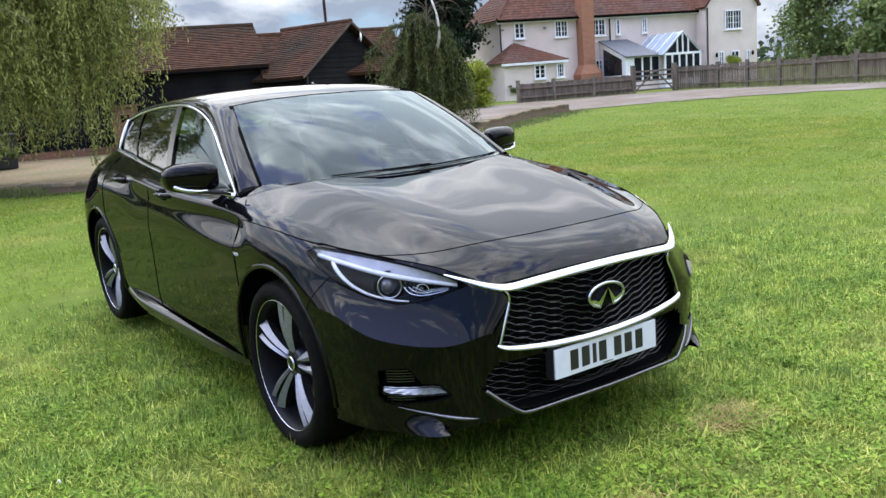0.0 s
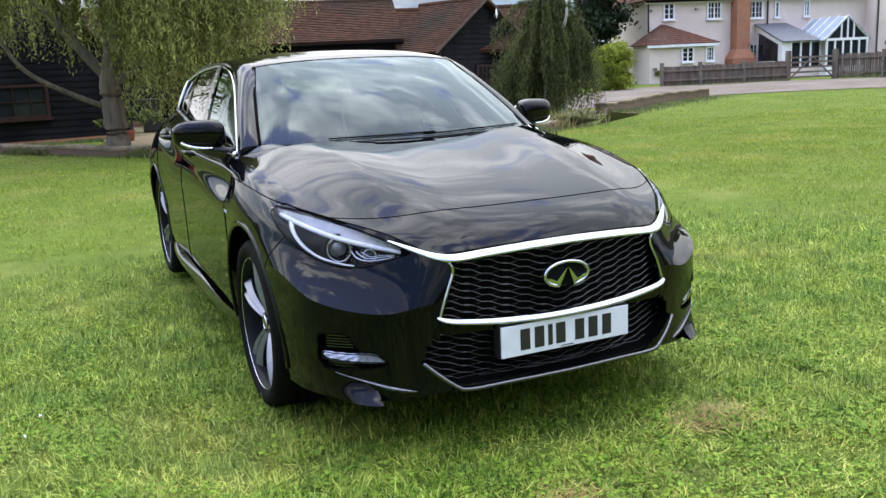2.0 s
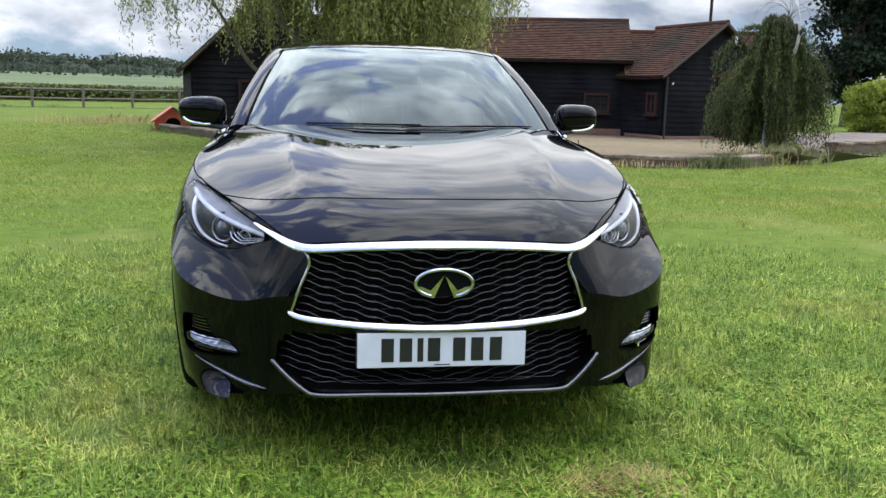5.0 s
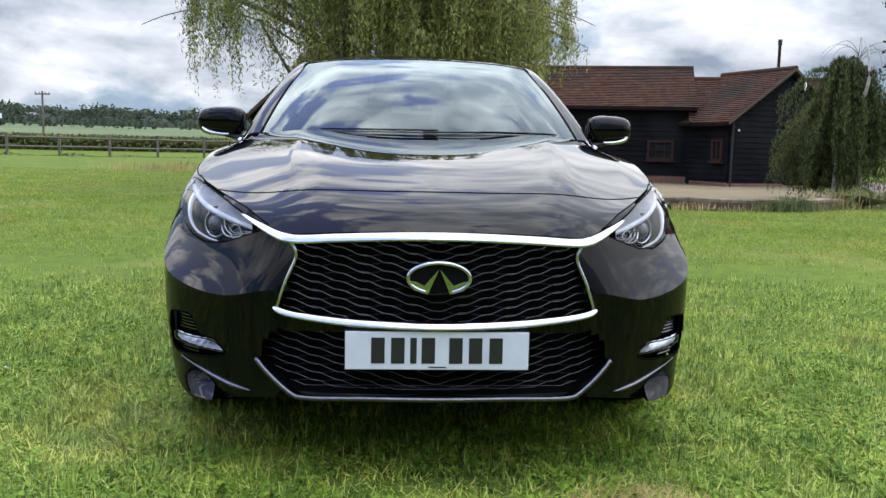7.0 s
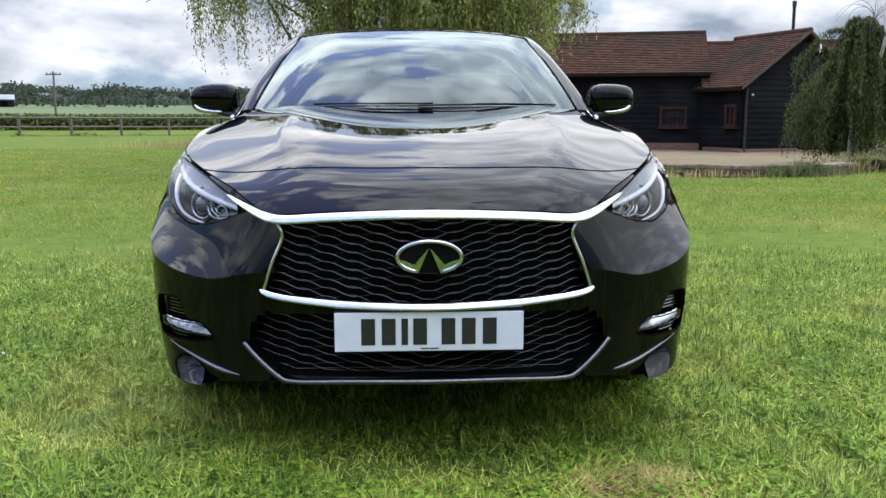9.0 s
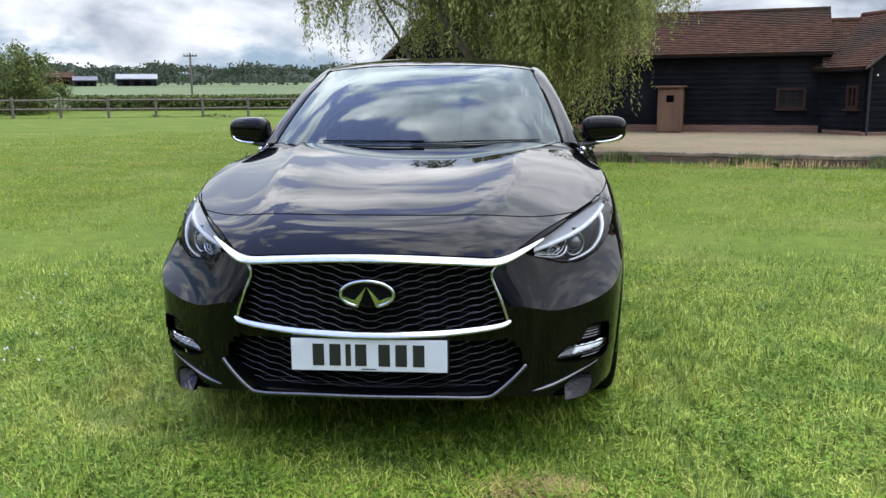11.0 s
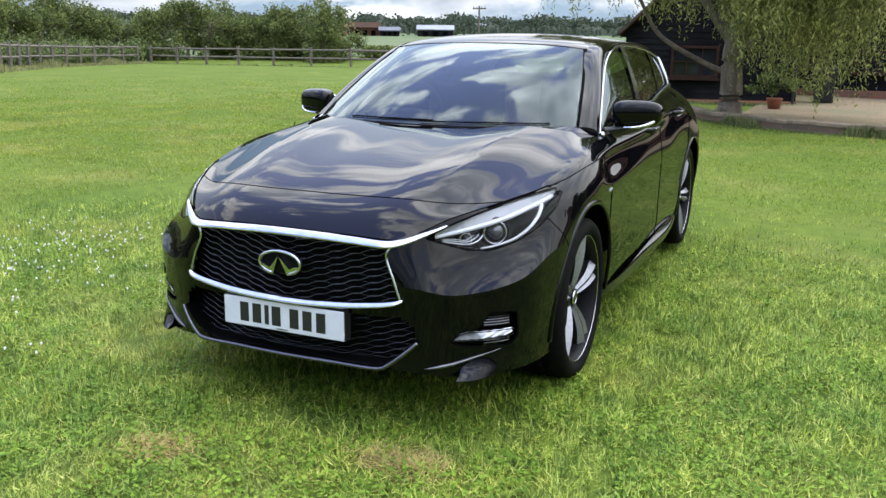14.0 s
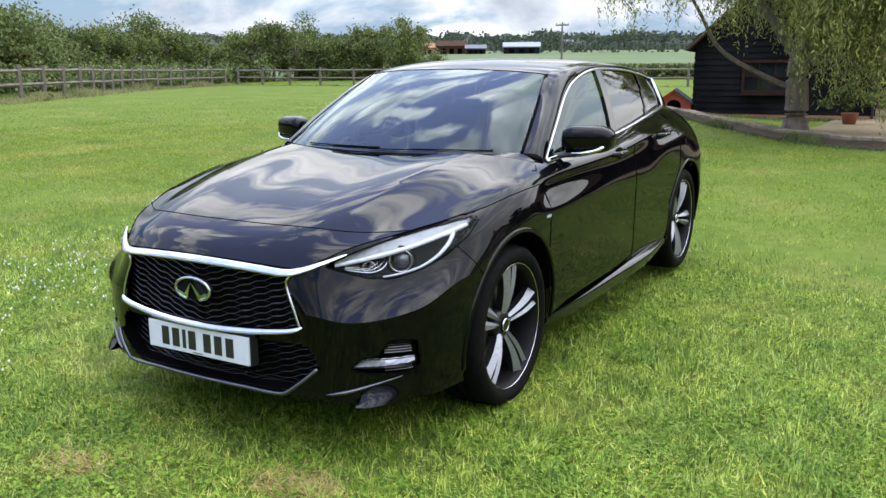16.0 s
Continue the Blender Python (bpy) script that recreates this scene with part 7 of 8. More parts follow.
for k in range(16):
    a = 2 * math.pi * k / 16 + RNG.uniform(-.3, .3)
    rr, z0 = RNG.uniform(.3, 1.05), DZ + RNG.uniform(2.65, 3.25)
    ca_, sa_, up_ = math.cos(a), math.sin(a), RNG.uniform(.05, .28)
    mesh_ob("bare_twig", *limb([(DX, DY - .5, z0 - .1), (DX + .35 * rr * ca_, DY - .5 + .35 * rr * sa_, z0 + up_), (DX + .75 * rr * ca_, DY - .5 + .75 * rr * sa_, z0 + up_ * RNG.uniform(.2, .8)), (DX + rr * ca_, DY - .5 + rr * sa_, z0 - RNG.uniform(.15, .4))], .0065, .002, 5), M["bark"], weep, smooth=True)
# arching sprays that hang in loose feathery locks, with dark hollows between them
wl_ = []
for k in range(130):
    a, z0 = RNG.uniform(0, 2 * math.pi), DZ + .7 + 2.2 * RNG.uniform(0, 1) ** .75
    reach = 1.04 * RNG.uniform(.4, 1.0) ** .6 * np.interp(z0 - DZ, [.7, 1.4, 2.0, 2.6, 3.0], [.95, 1.0, 1.08, 1.05, .6]) * RNG.uniform(.6, 1.3)
    drop = max(.4, (z0 - DZ - abs(RNG.normal(0, .15))) * RNG.uniform(.4, 1.0))
    kick = RNG.uniform(-.15, .15)
    for j in range(19):
        aj, rj = a + RNG.normal(0, .06), reach * RNG.uniform(.7, 1.14)
        dj = drop * RNG.uniform(.4, 1.12)
        n_ = max(8, int((dj + rj) / .03))
        t = np.linspace(0, 1, n_)
        rad = rj * np.minimum(1, 1.9 * t - .9 * t * t) + kick * rj * t ** 3
        zz = z0 + .2 * np.sin(math.pi * np.clip(t * 1.8, 0, 1)) - dj * np.clip((t - .22) / .78, 0, 1) ** 1.25
        wl_.append(np.stack([DX + rad * math.cos(aj), DY - .05 + rad * math.sin(aj), zz], 1) + RNG.normal(0, .028, (n_, 3)))
quads("crown", leaves(np.vstack(wl_), .1, .02, 1.3, .6), M["dark_leaf"], weep, "hanging olive green foliage")

broadleaf("garden_bush", 23.8, 32.6, 2.2, 1.1, 22000, .11, M["bush_leaf"], "rounded yellow-green garden bush", "bush", False, .05, .3)
broadleaf("conifer_tree", 28.8, 41.9, 12, 2.3, 22000, .28, M["conifer"], "tall dark conifer behind the house", "tree", True, .13, .7)
broadleaf("garden_tree", 71, 43.0, 9.5, 2.9, 7000, .45, M["tree_leaf"], "broad green tree beyond the fence", "tree", True, .12)
broadleaf("garden_tree", 68.5, 34.0, 5.6, 4.2, 20000, .5, M["tree_leaf"], "broad green tree beyond the fence", "tree", True, .02)
broadleaf("shrub", 31.0, 37.8, 1.1, .5, 1600, .1, M["hedge_leaf"], "clipped shrub by the house wall", "bush", False, .1, .22)
bx_ = hm_ @ Vector((7.7, -1.8, 0))
broadleaf("shrub", bx_[0], bx_[1], 1.75, .6, 2400, .1, M["hedge_leaf"], "rounded shrub by the conservatory", "bush", False, .35, .25)
bx_ = wm @ Vector((1.5, -.8, 0))
broadleaf("shrub", bx_[0], bx_[1], 1.9, .5, 2000, .1, M["bush_leaf"], "rounded shrub by the house wing", "bush", False, .45, .25)

pot_c = np.random.default_rng(3).normal(size=(14, 3)) * (.22, .2, .16) + (.44, 20.9, pz + .62)
quads("foliage", leaves(clumpy(1500, pot_c, .14), .09, .05, .1), M["hedge_leaf"], pot)
# hedgerow trees along the paddock
hedge_line = spline([(-27, 6), (-32, 14), (-37, 22), (-42, 32), (-46, 44), (-42, 54), (-35, 58)], 6)
for k, (x, y) in enumerate(hedge_line):
    hgt = (3.8 + .7 * math.sin(k * .95) + RNG.uniform(-.3, .5)) * (1.15 if k < 12 else .95)
    pale = k in (4, 8, 9, 10, 15)
    broadleaf("hedgerow_tree", x, y, hgt, 2.1, 4200, .2, M["elder_leaf"] if pale else M["hedge_leaf"], "pale-leaved elder in the hedgerow" if pale else "dense green hedgerow shrub", "shrub", True, .02, .75)
for x, y, hgt in ((-44, 56, 5.0), (-33.5, 54, 4.3), (-39, 57, 4.0)):
    broadleaf("hedgerow_tree", x, y, hgt, 1.9, 5000, .22, M["hedge_leaf"], "upright green hedgerow tree", "tree", True, .05, .8)
brm = clumpy(9000, np.stack([np.interp(np.linspace(0, 1, 60), [0, .5, 1], [-27, -38, -44]), np.interp(np.linspace(0, 1, 60), [0, .5, 1], [10, 27, 46]), np.full(60, .8)], 1) + RNG.normal(0, .5, (60, 3)) * (1, 1, .2), .9)
tagged(quads("brambles", leaves(brm, .16, .11, .1), M["elder_leaf"]), "low brambles under the hedgerow", "brambles", kind="stuff")

# clipped field hedge and distant woods
fh = []
for x, y in spline([(-34, 62), (-24, 64), (-14, 67), (0, 72), (14, 80)], 30):
    z = float(height(x, y))
    fh.append(np.stack([x + RNG.normal(0, .6, 160), y + RNG.normal(0, .5, 160), z + RNG.uniform(0, 1.15, 160)], 1))
tagged(quads("field_hedge", leaves(np.vstack(fh), .3, .2), M["hedge_leaf"]), "clipped hedge between the fields", "hedge", kind="stuff")
wd = []
for az in np.arange(-64, 26, .27):
    for rr in (430, 520):
        r = rr + RNG.uniform(-25, 25)
        x, y = polar(az + RNG.uniform(-.3, .3), r)
        hgt = (6.6 + 1.7 * math.sin(az * 1.7) * math.sin(az * .6) + RNG.uniform(-1, 1.5)) * (1.0 if rr < 500 else 1.3)
        c = np.array((x, y, float(height(x, y)) + hgt * .36))
        wd.append(c + np.clip(RNG.normal(size=(170, 3)), -1.9, 1.9) * (3.2, 3, hgt * .31))
tagged(quads("far_woods", leaves(np.vstack(wd), 1.7, 1.4), M["wood_leaf"]), "green woods along the far hillside, haze in their colour", "woods", kind="stuff")
mass_v, mass_az = [], np.arange(-66, 28, .12)
for k, az in enumerate(mass_az):
    hgt = 5.6 + 1.3 * math.sin(az * 1.7) * math.sin(az * .6) + .7 * math.sin(az * 5.3) + RNG.uniform(-.5, .5)
    for r, u in ((396, -.3), (403, .5), (420, .8), (470, 1.0), (540, 1.5)):
        x, y = polar(az, r + RNG.uniform(-3, 3))
        mass_v.append((x, y, float(height(x, y)) + hgt * u))
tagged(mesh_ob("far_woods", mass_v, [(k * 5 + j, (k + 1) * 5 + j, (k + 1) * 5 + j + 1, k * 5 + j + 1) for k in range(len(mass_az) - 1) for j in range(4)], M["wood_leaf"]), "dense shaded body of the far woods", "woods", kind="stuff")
wd = []
for az in np.arange(-36, 4, .8):
    if RNG.random() < .6:
        x, y = polar(az + RNG.uniform(-.3, .3), RNG.uniform(285, 310))
        c = np.array((x, y, float(height(x, y)) + 1.6))
        wd.append(c + RNG.normal(size=(50, 3)) * (2.6, 2, 1.3))
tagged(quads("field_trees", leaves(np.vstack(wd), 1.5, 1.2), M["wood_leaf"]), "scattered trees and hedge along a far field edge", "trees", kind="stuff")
wd = []
for az in np.arange(38, 100, .7):
    x, y = polar(az, 150 + RNG.uniform(-10, 10))
    wd.append(np.array((x, y, 2.0)) + RNG.normal(size=(40, 3)) * (2.4, 2, 1.2))
tagged(quads("far_hedge", leaves(np.vstack(wd), 1.2, .9), M["wood_leaf"]), "distant hedge beyond the garden fence", "hedge", kind="stuff")
# unseen trees, added so the land closes behind the viewer in reflections too
wd = []
for az in np.arange(100, 300, 1.0):
    x, y = polar(az, 70 + RNG.uniform(-6, 6))
    wd.append(np.array((x, y, 2.4)) + RNG.normal(size=(60, 3)) * (1.6, 1.6, 1.4))
tagged(quads("unseen_trees", leaves(np.vstack(wd), 1.9, 1.5), M["hedge_leaf"]), "unseen line of trees added behind the viewer", "trees", kind="stuff")


def blades(x, y, h, w, lean=.45):
    """Grass blades as bent, tapering leaves."""
    n_ = len(x)
    z = height(x, y)
    a, b = RNG.uniform(0, 2 * math.pi, n_), RNG.uniform(0, 2 * math.pi, n_)
    l = np.abs(RNG.normal(0, lean, n_))
    d = np.stack([np.cos(b) * w / 2, np.sin(b) * w / 2, np.zeros(n_)], 1)
    base = np.stack([x, y, z - .004], 1)
    mid_ = base + np.stack([np.cos(a) * l * h * .35, np.sin(a) * l * h * .35, h * .62], 1)
    tip = base + np.stack([np.cos(a) * l * h * 1.15, np.sin(a) * l * h * 1.15, h * np.clip(1.02 - .35 * l, .35, 1)], 1)
    return np.stack([base - d, base + d, mid_ + d * .55, tip, mid_ - d * .55], 1)


# rough weeds along the edging wall, the fence foot and the barn
wx, wy = [], []
for pts, n_, sd in ((WALL, 15000, .13), ([(11.6, 15.9), (15.2, 18.2), (19.8, 20.9)], 2500, .3), ([(-22, 4), (-25.6, 13.5), (-30, 21), (-37.5, 31)], 4000, .5), ([(-41, 43), (-31, 42.8), (-21, 44.8), (-12, 48.4), (0, 51.4)], 3500, .5), ([(-4.6, 22.3), (-1, 22.4), (.6, 23)], 1600, .25), ([(27.5, 32.9), (33, 30.6)], 900, .15), ([(35.2, 27.6), (34.5, 21.5), (34.0, 15), (34.3, 6)], 2200, .25)):
    c = spline(pts, 10)
    k = RNG.integers(0, len(c) - 1, n_)
    t = RNG.uniform(0, 1, n_)[:, None]
    q = c[k] * (1 - t) + c[k + 1] * t + RNG.normal(0, sd, (n_, 2)) - (0, .12)
    wx.append(q[:, 0])
    wy.append(q[:, 1])
wx, wy = np.hstack(wx), np.hstack(wy)
tall = .05 + .2 * np.clip(np.sin(wx * 1.3 + 2) * np.sin(wx * .7 + wy * .5), 0, 1) ** 2 + RNG.uniform(0, .07, len(wx))
front_w = (wx > -3.2) & (wx < 6.5) & (wy < np.interp(wx, WX, WY) + .02) & (wy > 11)
tall = np.where(front_w, .05 + .2 * np.clip(.2 + np.sin(wx * 2.9 + 1) + .5 * np.sin(wx * 6.1), 0, 1) * RNG.uniform(.3, 1.1, len(wx)), tall)
tagged(quads("rough_grass", blades(wx, wy, tall, .016, .5), M["weed"], per=5), "rough grass and weeds at the wall and fence foot", "weeds", kind="stuff")
yx, yy = RNG.uniform(2.2, 9.6, 5200), RNG.uniform(14.5, 25.4, 5200)
keep = (yy > np.interp(yx, WX, WY) + .3) & (yy < 28.2 - .27 * yx) & (np.sin(yx * 1.1 + 1.3) * np.sin(yy * .9 + yx * .4) + RNG.normal(0, .25, 5200) > .45)
yx, yy = np.r_[yx[keep], RNG.normal(8.75, .4, 700)], np.r_[yy[keep], RNG.normal(13.45, .16, 700)]
tagged(quads("courtyard_grass", blades(yx, yy, np.where(np.arange(len(yx)) < keep.sum(), RNG.uniform(.02, .07, len(yx)), RNG.uniform(.1, .5, len(yx))), .02, .6), M["tall_grass"], per=5), "sparse dry grass growing through the gravel", "grass", kind="stuff")
q = np.vstack([RNG.normal(size=(60, 2)) * (.3, .2) + (8.4, 13.1), RNG.normal(size=(700, 2)) * (1.3, .5) + (-6.9, 27.4), RNG.normal(size=(420, 2)) * (1.1, .1) + (5.4, 12.05)])
tagged(quads("seeding_grass", blades(q[:, 0], q[:, 1], np.r_[RNG.uniform(.15, .4, 760), RNG.uniform(.06, .2, 420)], .016, .3), M["straw_grass"], per=5), "tufts of tall pale seeding grass", "grass", kind="stuff")
# uncut pale grass along the foot of the paddock fence
c = spline([(-20.2, 4), (-23.7, 13.5), (-28.2, 21), (-35.6, 31), (-40.5, 42.5)], 12)
k = RNG.integers(0, len(c) - 1, 22000)
t = RNG.uniform(0, 1, 22000)[:, None]
q = c[k] * (1 - t) + c[k + 1] * t + RNG.normal(0, .35, (22000, 2))
tall = (.16 + .3 * np.clip(np.sin(q[:, 1] * 1.1) * np.sin(q[:, 1] * .43 + 1), 0, 1)) * RNG.uniform(.5, 1.2, len(q))
tagged(quads("uncut_grass", blades(q[:, 0], q[:, 1], tall, .022, .5), M["tall_grass"], per=5), "tall uncut pale grass along the fence foot", "grass", kind="stuff")

# ---------------------------------------------------------------- the lawn's blades
def blade_mat(name, stops, dry, thin=.34, worn=.5, patch=3.6, deep=(.52, .68, .55), fresh=(1.5, 1.36, 1.3)):
    m, n, l, p = node_mat(name)
    geo, r = n.new("ShaderNodeNewGeometry"), n.new("ShaderNodeValToRGB")
    el = r.color_ramp.elements
    el[0].color, el[1].color = (*stops[0], 1), (*stops[-1], 1)
    for k, c in enumerate(stops[1:-1]):
        e = el.new((k + 1) / (len(stops) - 1))
        e.color = (*c, 1)
    l.new(geo.outputs["Random Per Island"], r.inputs["Fac"])
    t1, r1, mx = n.new("ShaderNodeTexNoise"), n.new("ShaderNodeValToRGB"), n.new("ShaderNodeMixRGB")
    t1.inputs["Scale"].default_value, t1.inputs["Detail"].default_value = .8, 6.0
    l.new(geo.outputs["Position"], t1.inputs["Vector"])
    r1.color_ramp.elements[0].position, r1.color_ramp.elements[1].position = worn, worn + .24
    r1.color_ramp.elements[1].color = (.7, .7, .7, 1)
    l.new(t1.outputs["Fac"], r1.inputs["Fac"])
    l.new(r1.outputs["Color"], mx.inputs["Fac"])
    l.new(r.outputs["Color"], mx.inputs["Color1"])
    mx.inputs["Color2"].default_value = (*dry, 1)
    # deep green clover-rich patches and fresh yellow-green ones, a hand to a stride across
    t2, r2, m2 = n.new("ShaderNodeTexNoise"), n.new("ShaderNodeValToRGB"), n.new("ShaderNodeMixRGB")
    t2.inputs["Scale"].default_value, t2.inputs["Detail"].default_value = patch, 7.0
    t2.inputs["Roughness"].default_value = .68
    l.new(geo.outputs["Position"], t2.inputs["Vector"])
    r2.color_ramp.elements[0].position, r2.color_ramp.elements[1].position = .36, .64
    r2.color_ramp.elements[0].color, r2.color_ramp.elements[1].color = (*deep, 1), (*fresh, 1)
    l.new(t2.outputs["Fac"], r2.inputs["Fac"])
    m2.blend_type = "MULTIPLY"
    m2.inputs["Fac"].default_value = 1.0
    l.new(mx.outputs["Color"], m2.inputs["Color1"])
    l.new(r2.outputs["Color"], m2.inputs["Color2"])
    mx = m2
    l.new(mx.outputs["Color"], p.inputs["Base Color"])
    p.inputs["Roughness"].default_value, p.inputs["Specular IOR Level"].default_value = .55, .25
    up, nrm = n.new("ShaderNodeVectorMath"), n.new("ShaderNodeVectorMath")
    up.operation, nrm.operation = "MULTIPLY_ADD", "NORMALIZE"
    up.inputs[1].default_value, up.inputs[2].default_value = (.3, .3, .3), (0, 0, 1)
    l.new(geo.outputs["Normal"], up.inputs[0])
    l.new(up.outputs["Vector"], nrm.inputs[0])
    l.new(nrm.outputs["Vector"], p.inputs["Normal"])
    tr, ms = n.new("ShaderNodeBsdfTranslucent"), n.new("ShaderNodeMixShader")
    l.new(mx.outputs["Color"], tr.inputs["Color"])
    ms.inputs["Fac"].default_value = thin
    l.new(p.outputs["BSDF"], ms.inputs[1])
    l.new(tr.outputs["BSDF"], ms.inputs[2])
    l.new(ms.outputs["Shader"], n["Material Output"].inputs["Surface"])
    return m


M["blade"] = blade_mat("grass_blade", [(0.043, 0.084, 0.009), (0.128, 0.221, 0.022), (0.255, 0.370, 0.042), (0.604, 0.671, 0.160)], (0.349, 0.349, 0.070))
M["blade_far"] = blade_mat("grass_blade_far", [(0.166, 0.237, 0.026), (0.217, 0.300, 0.036), (0.287, 0.364, 0.050)], (0.358, 0.351, 0.075), .5, .43, 1.1, (.74, .84, .76), (1.22, 1.16, 1.12))
M["blade_pale"] = blade_mat("pale_grass_blade", [(0.177, 0.278, 0.030), (0.341, 0.430, 0.060), (0.582, 0.594, 0.170)], (0.468, 0.430, 0.120))
M["clover"] = leaf_mat("clover_leaf", (0.076, 0.158, 0.016), (0.253, 0.380, 0.050), 0.3)


def scatter(n_, x0, x1, y0, y1):
    return RNG.uniform(x0, x1, n_), RNG.uniform(y0, y1, n_)


DRY = [(.55, -.125, .125), (-.265, -.395, .1)]


def bare(x, y):
    """1 on the worn, dry spots."""
    b = np.zeros(len(x))
    for cx_, cy_, r in DRY:
        b = np.maximum(b, np.clip(1.3 - np.hypot((x - cx_) / 1.5, y - cy_) / r, 0, 1))
    return b


def vnoise(x, y, cell, seed):
    """Smooth random values from 0 to 1 over the plan."""
    g = np.random.default_rng(seed).random((512, 512))
    u, v = x / cell + 200, y / cell + 200
    i, j = np.floor(u).astype(int), np.floor(v).astype(int)
    a, b = u - i, v - j
    a, b = a * a * (3 - 2 * a), b * b * (3 - 2 * b)
    q = lambda m_, n_: g[m_ % 512, n_ % 512]
    return (q(i, j) * (1 - a) + q(i + 1, j) * a) * (1 - b) + (q(i, j + 1) * (1 - a) + q(i + 1, j + 1) * a) * b


def straws(x, y, h, w, lean, tilt=.75, lift=-.004):
    """Single tapering blades, leaning every way."""
    n_ = len(x)
    z = height(x, y)
    # neighbours lean much the same way, so the sward parts into small locks
    a = 2 * math.pi * 2 * vnoise(x, y, .11, 21) + RNG.normal(0, 1.1, n_)
    b = a + math.pi / 2 + RNG.normal(0, .7, n_)
    l = np.clip(np.abs(RNG.normal(tilt, lean, n_)), 0, 1.5)
    d = np.stack([np.cos(b) * w / 2, np.sin(b) * w / 2, np.zeros(n_)], 1)
    base = np.stack([x, y, z + lift], 1)
    tip = base + np.stack([np.cos(a) * np.sin(l) * h, np.sin(a) * np.sin(l) * h, h * np.clip(np.cos(l), .12, 1)], 1)
    return np.stack([base - d, base + d, tip], 1)


x, y = scatter(2100000, -7, 7, -4.5, 9)
fall = np.clip(1.1 - np.hypot(x / 5.6, (y - .2) / 4.4) ** 1.5, 0.015, 1)
k = RNG.random(len(x)) < fall
x, y = x[k], y[k]
under = (abs(x) < .62) & (y > 1.1) & (y < 4.0)
keep = ~under & (RNG.random(len(x)) > .85 * bare(x, y)) & (RNG.random(len(x)) < .3 + 1.6 * vnoise(x, y, .16, 41) * (.5 + vnoise(x, y, .5, 42)))
x, y = x[keep], y[keep]
tuft = .2 + .75 * vnoise(x, y, .06, 3) + .3 * vnoise(x, y, .3, 4) + .35 * vnoise(x, y, .95, 5) ** 2
h = .05 * (1 - .5 * bare(x, y)) * tuft * RNG.uniform(.4, 1.5, len(x))
tagged(quads("grass", straws(x, y, h, .0066 * RNG.uniform(.5, 1.6, len(x)), .6), M["blade"], per=3), "short bright green grass blades of the lawn", "grass", kind="stuff")
# clover and daisy leaves low in the sward
cx_, cy_ = scatter(420000, -5, 5, -3.2, 4.5)
k = (RNG.random(len(cx_)) < np.clip(1.1 - np.hypot(cx_ / 4.6, (cy_ - .2) / 3.8) ** 1.5, 0, 1)) & (vnoise(cx_, cy_, .22, 31) > .42) & ~((abs(cx_) < .72) & (cy_ > .5))
cx_, cy_ = cx_[k], cy_[k]
cc = np.stack([cx_, cy_, height(cx_, cy_) + RNG.uniform(.012, .034, len(cx_))], 1)
cd = RNG.normal(size=cc.shape) * (1, 1, .35)
cd /= np.linalg.norm(cd, axis=1)[:, None]
cs = np.cross(cd, np.array((0, 0, 1.0)) + RNG.normal(size=cc.shape) * .35)
cs /= np.linalg.norm(cs, axis=1)[:, None]
cw = RNG.uniform(.004, .0105, len(cc))[:, None]
tagged(quads("clover_leaves", np.stack([cc - cd * cw, cc + cs * cw, cc + cd * cw, cc - cs * cw], 1), M["clover"]), "small clover leaves among the grass", "clover", kind="stuff")
far_x, far_y = [], []
for n_, x0, x1, y0, y1 in ((160000, -16, -4.5, -6, 9), (160000, 4.5, 16, -6, 9), (40000, -8, 8, -9, -4), (200000, -16, 16, 5, 13), (110000, -26, -6, 9, 26), (110000, 8, 28, 2, 20), (160000, -13, 9, 12, 27)):
    x, y = scatter(n_, x0, x1, y0, y1)
    k = (y < np.interp(x, WX, WY, left=99, right=99) - .1) & (RNG.random(n_) < np.clip(1.25 - np.hypot(x, y - 2) / 24, 0, 1))
    far_x.append(x[k])
    far_y.append(y[k])
x, y = np.hstack(far_x), np.hstack(far_y)
r = np.hypot(x, y)
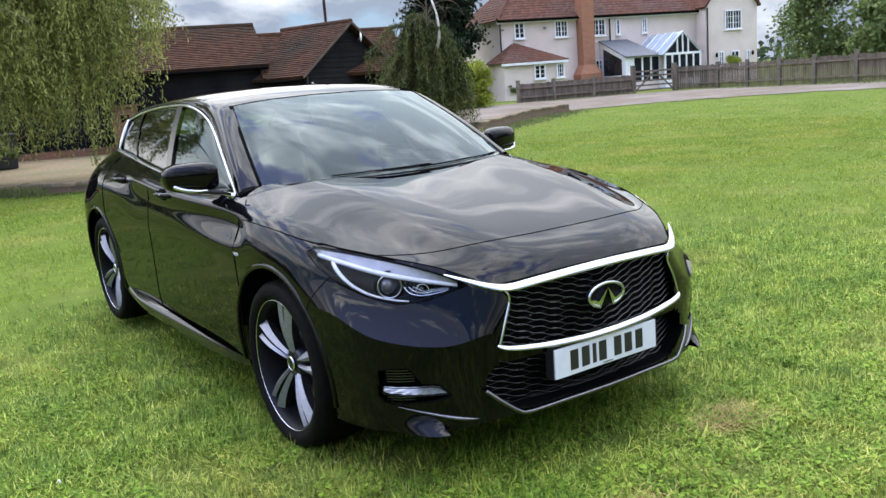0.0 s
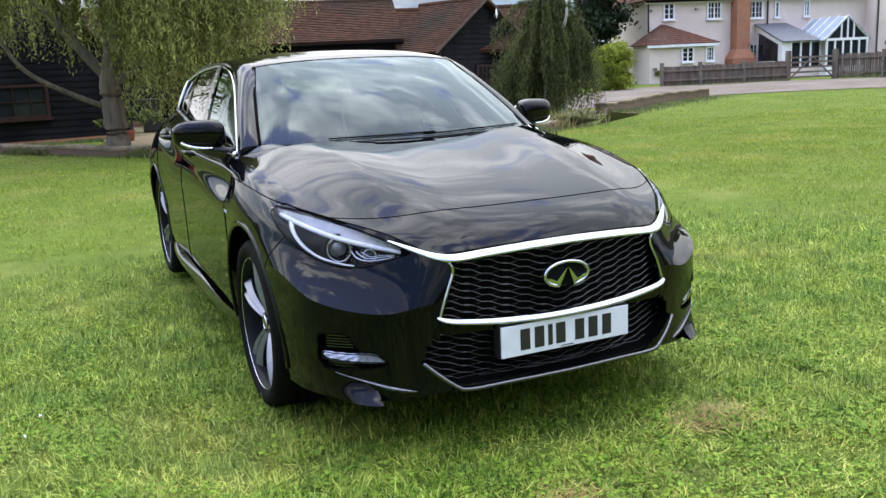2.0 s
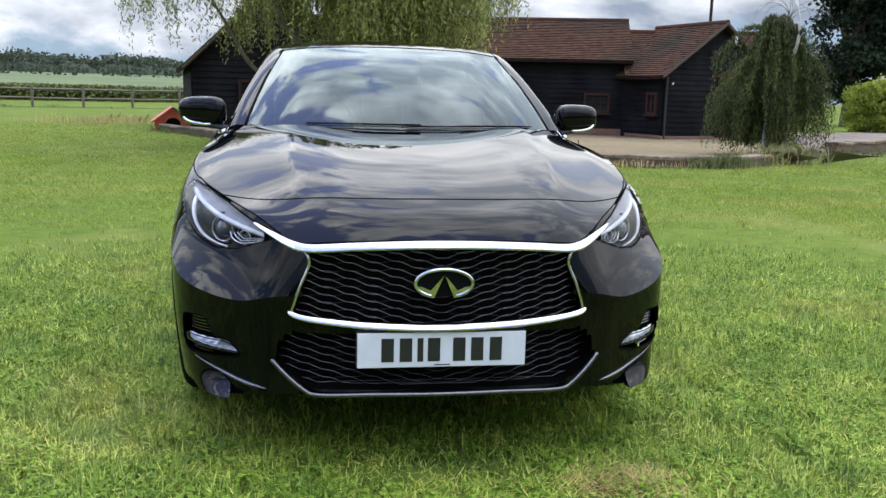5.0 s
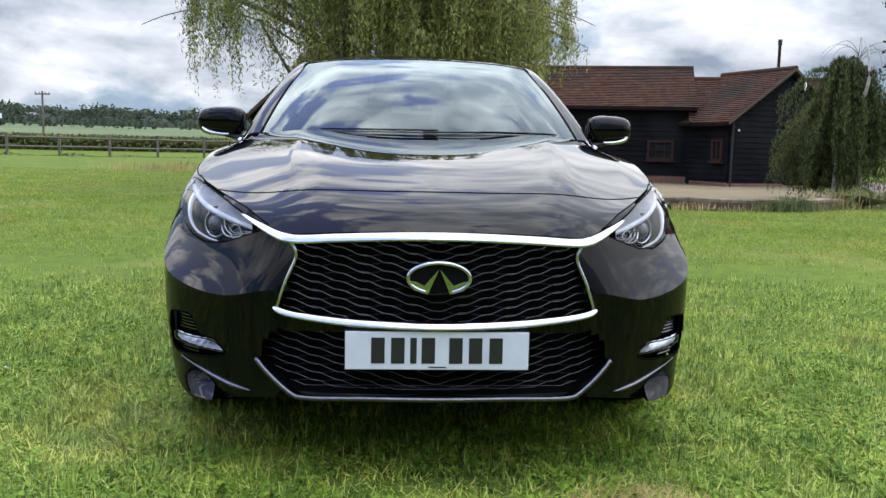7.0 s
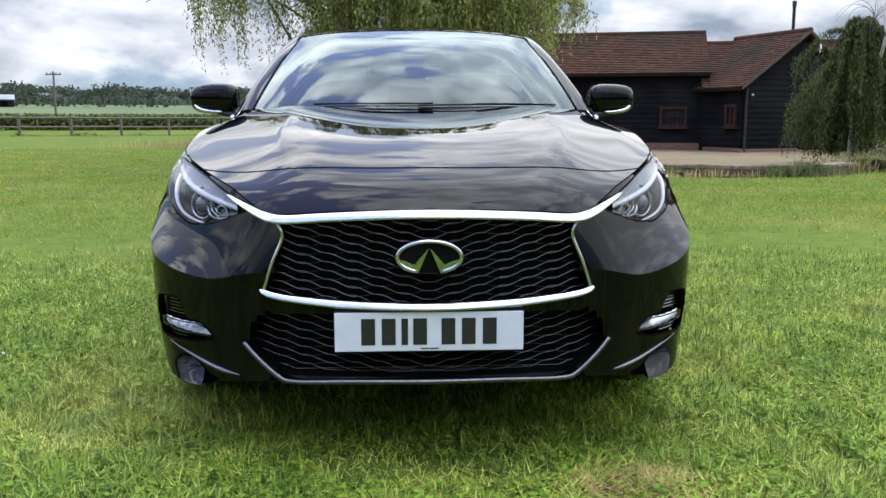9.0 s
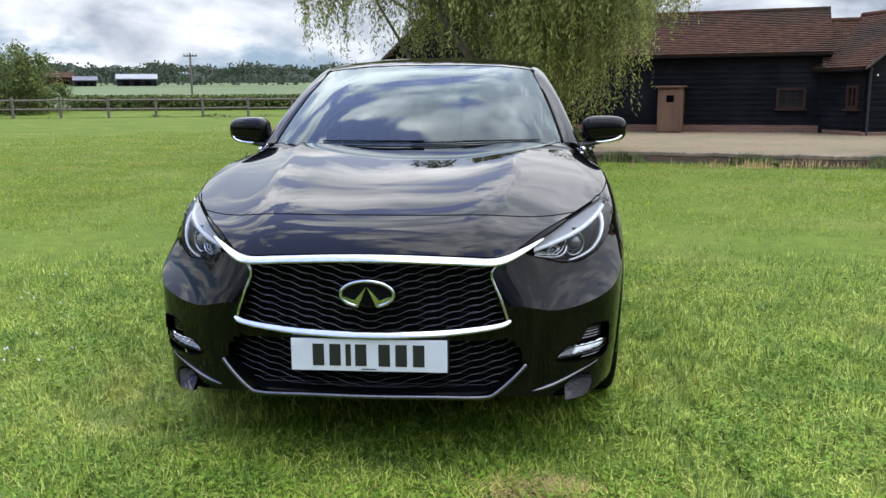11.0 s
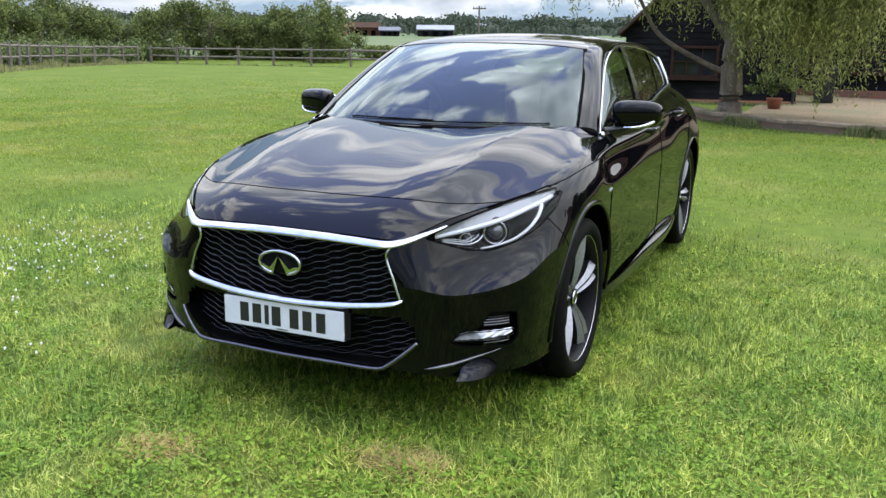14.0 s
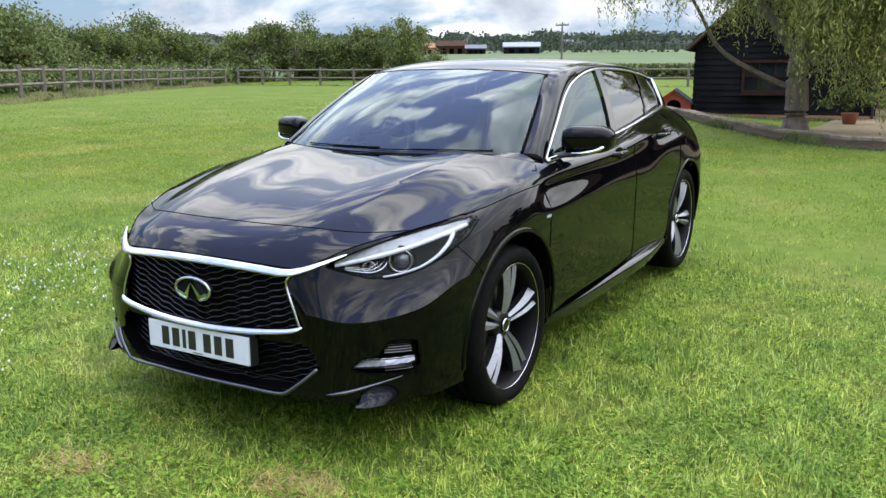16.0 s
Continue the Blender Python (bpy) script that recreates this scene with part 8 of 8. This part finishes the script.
tagged(quads("grass_far", straws(x, y, .036 * RNG.uniform(.5, 1.4, len(x)) * (.5 + vnoise(x, y, .5, 8)), .006 + .0014 * r, .5, .85), M["blade_far"], per=3), "short green grass of the farther lawn", "grass", kind="stuff")
# dry straw on the worn spots, clover leaves, white clover heads
dx, dy = [], []
for cx_, cy_, rr in DRY:
    n_ = int(2600 * rr * rr / .03)
    dx.append(RNG.normal(cx_, rr * .75, n_))
    dy.append(RNG.normal(cy_, rr * .5, n_))
dx, dy = np.hstack(dx), np.hstack(dy)
tagged(quads("dry_grass", straws(dx, dy, RNG.uniform(.025, .06, len(dx)), .0035, .25, 1.2, .016), M["straw_grass"], per=3), "dry straw-coloured worn spots in the lawn", "dry grass", kind="stuff")
# loose long blades lying over the sward
lx, ly = scatter(230000, -5, 5, -3.2, 5)
k = (RNG.random(len(lx)) < np.clip(1.1 - np.hypot(lx / 4.6, (ly - .2) / 3.8) ** 1.5, 0, 1)) & ~((abs(lx) < .74) & (ly > .3))
lx, ly = lx[k], ly[k]
tagged(quads("lying_grass", straws(lx, ly, RNG.uniform(.02, .058, len(lx)), RNG.uniform(.0025, .005, len(lx)), .2, 1.25, .022), M["blade_pale"], per=3), "pale longer blades lying over the lawn", "grass", kind="stuff")
fx = np.hstack([RNG.normal(-2.85, .3, 80), RNG.normal(-3.3, .6, 55), RNG.normal(-2.3, .3, 34), RNG.normal(-1.5, .2, 4)])
fy = np.hstack([RNG.normal(1.5, .4, 80), RNG.normal(2.0, .4, 55), RNG.normal(.8, .35, 34), RNG.normal(.1, .2, 4)])
k = ~((abs(fx) < 1.0) & (fy > 0))
fx, fy = fx[k], fy[k]
fl = []
for x_, y_ in zip(fx, fy):
    z_ = float(height(x_, y_)) + RNG.uniform(.035, .06)
    for a in range(3):
        fl.append([(x_ + .0068 * math.cos(q + a), y_ + .0068 * math.sin(q + a), z_ - .008 + .007 * math.sin(3 * q + a) + .003 * a) for q in (0, math.pi / 2, math.pi, 3 * math.pi / 2)])
tagged(quads("clover_flowers", np.array(fl), M["petal"]), "scattered small white clover flowers", "flowers", kind="stuff")
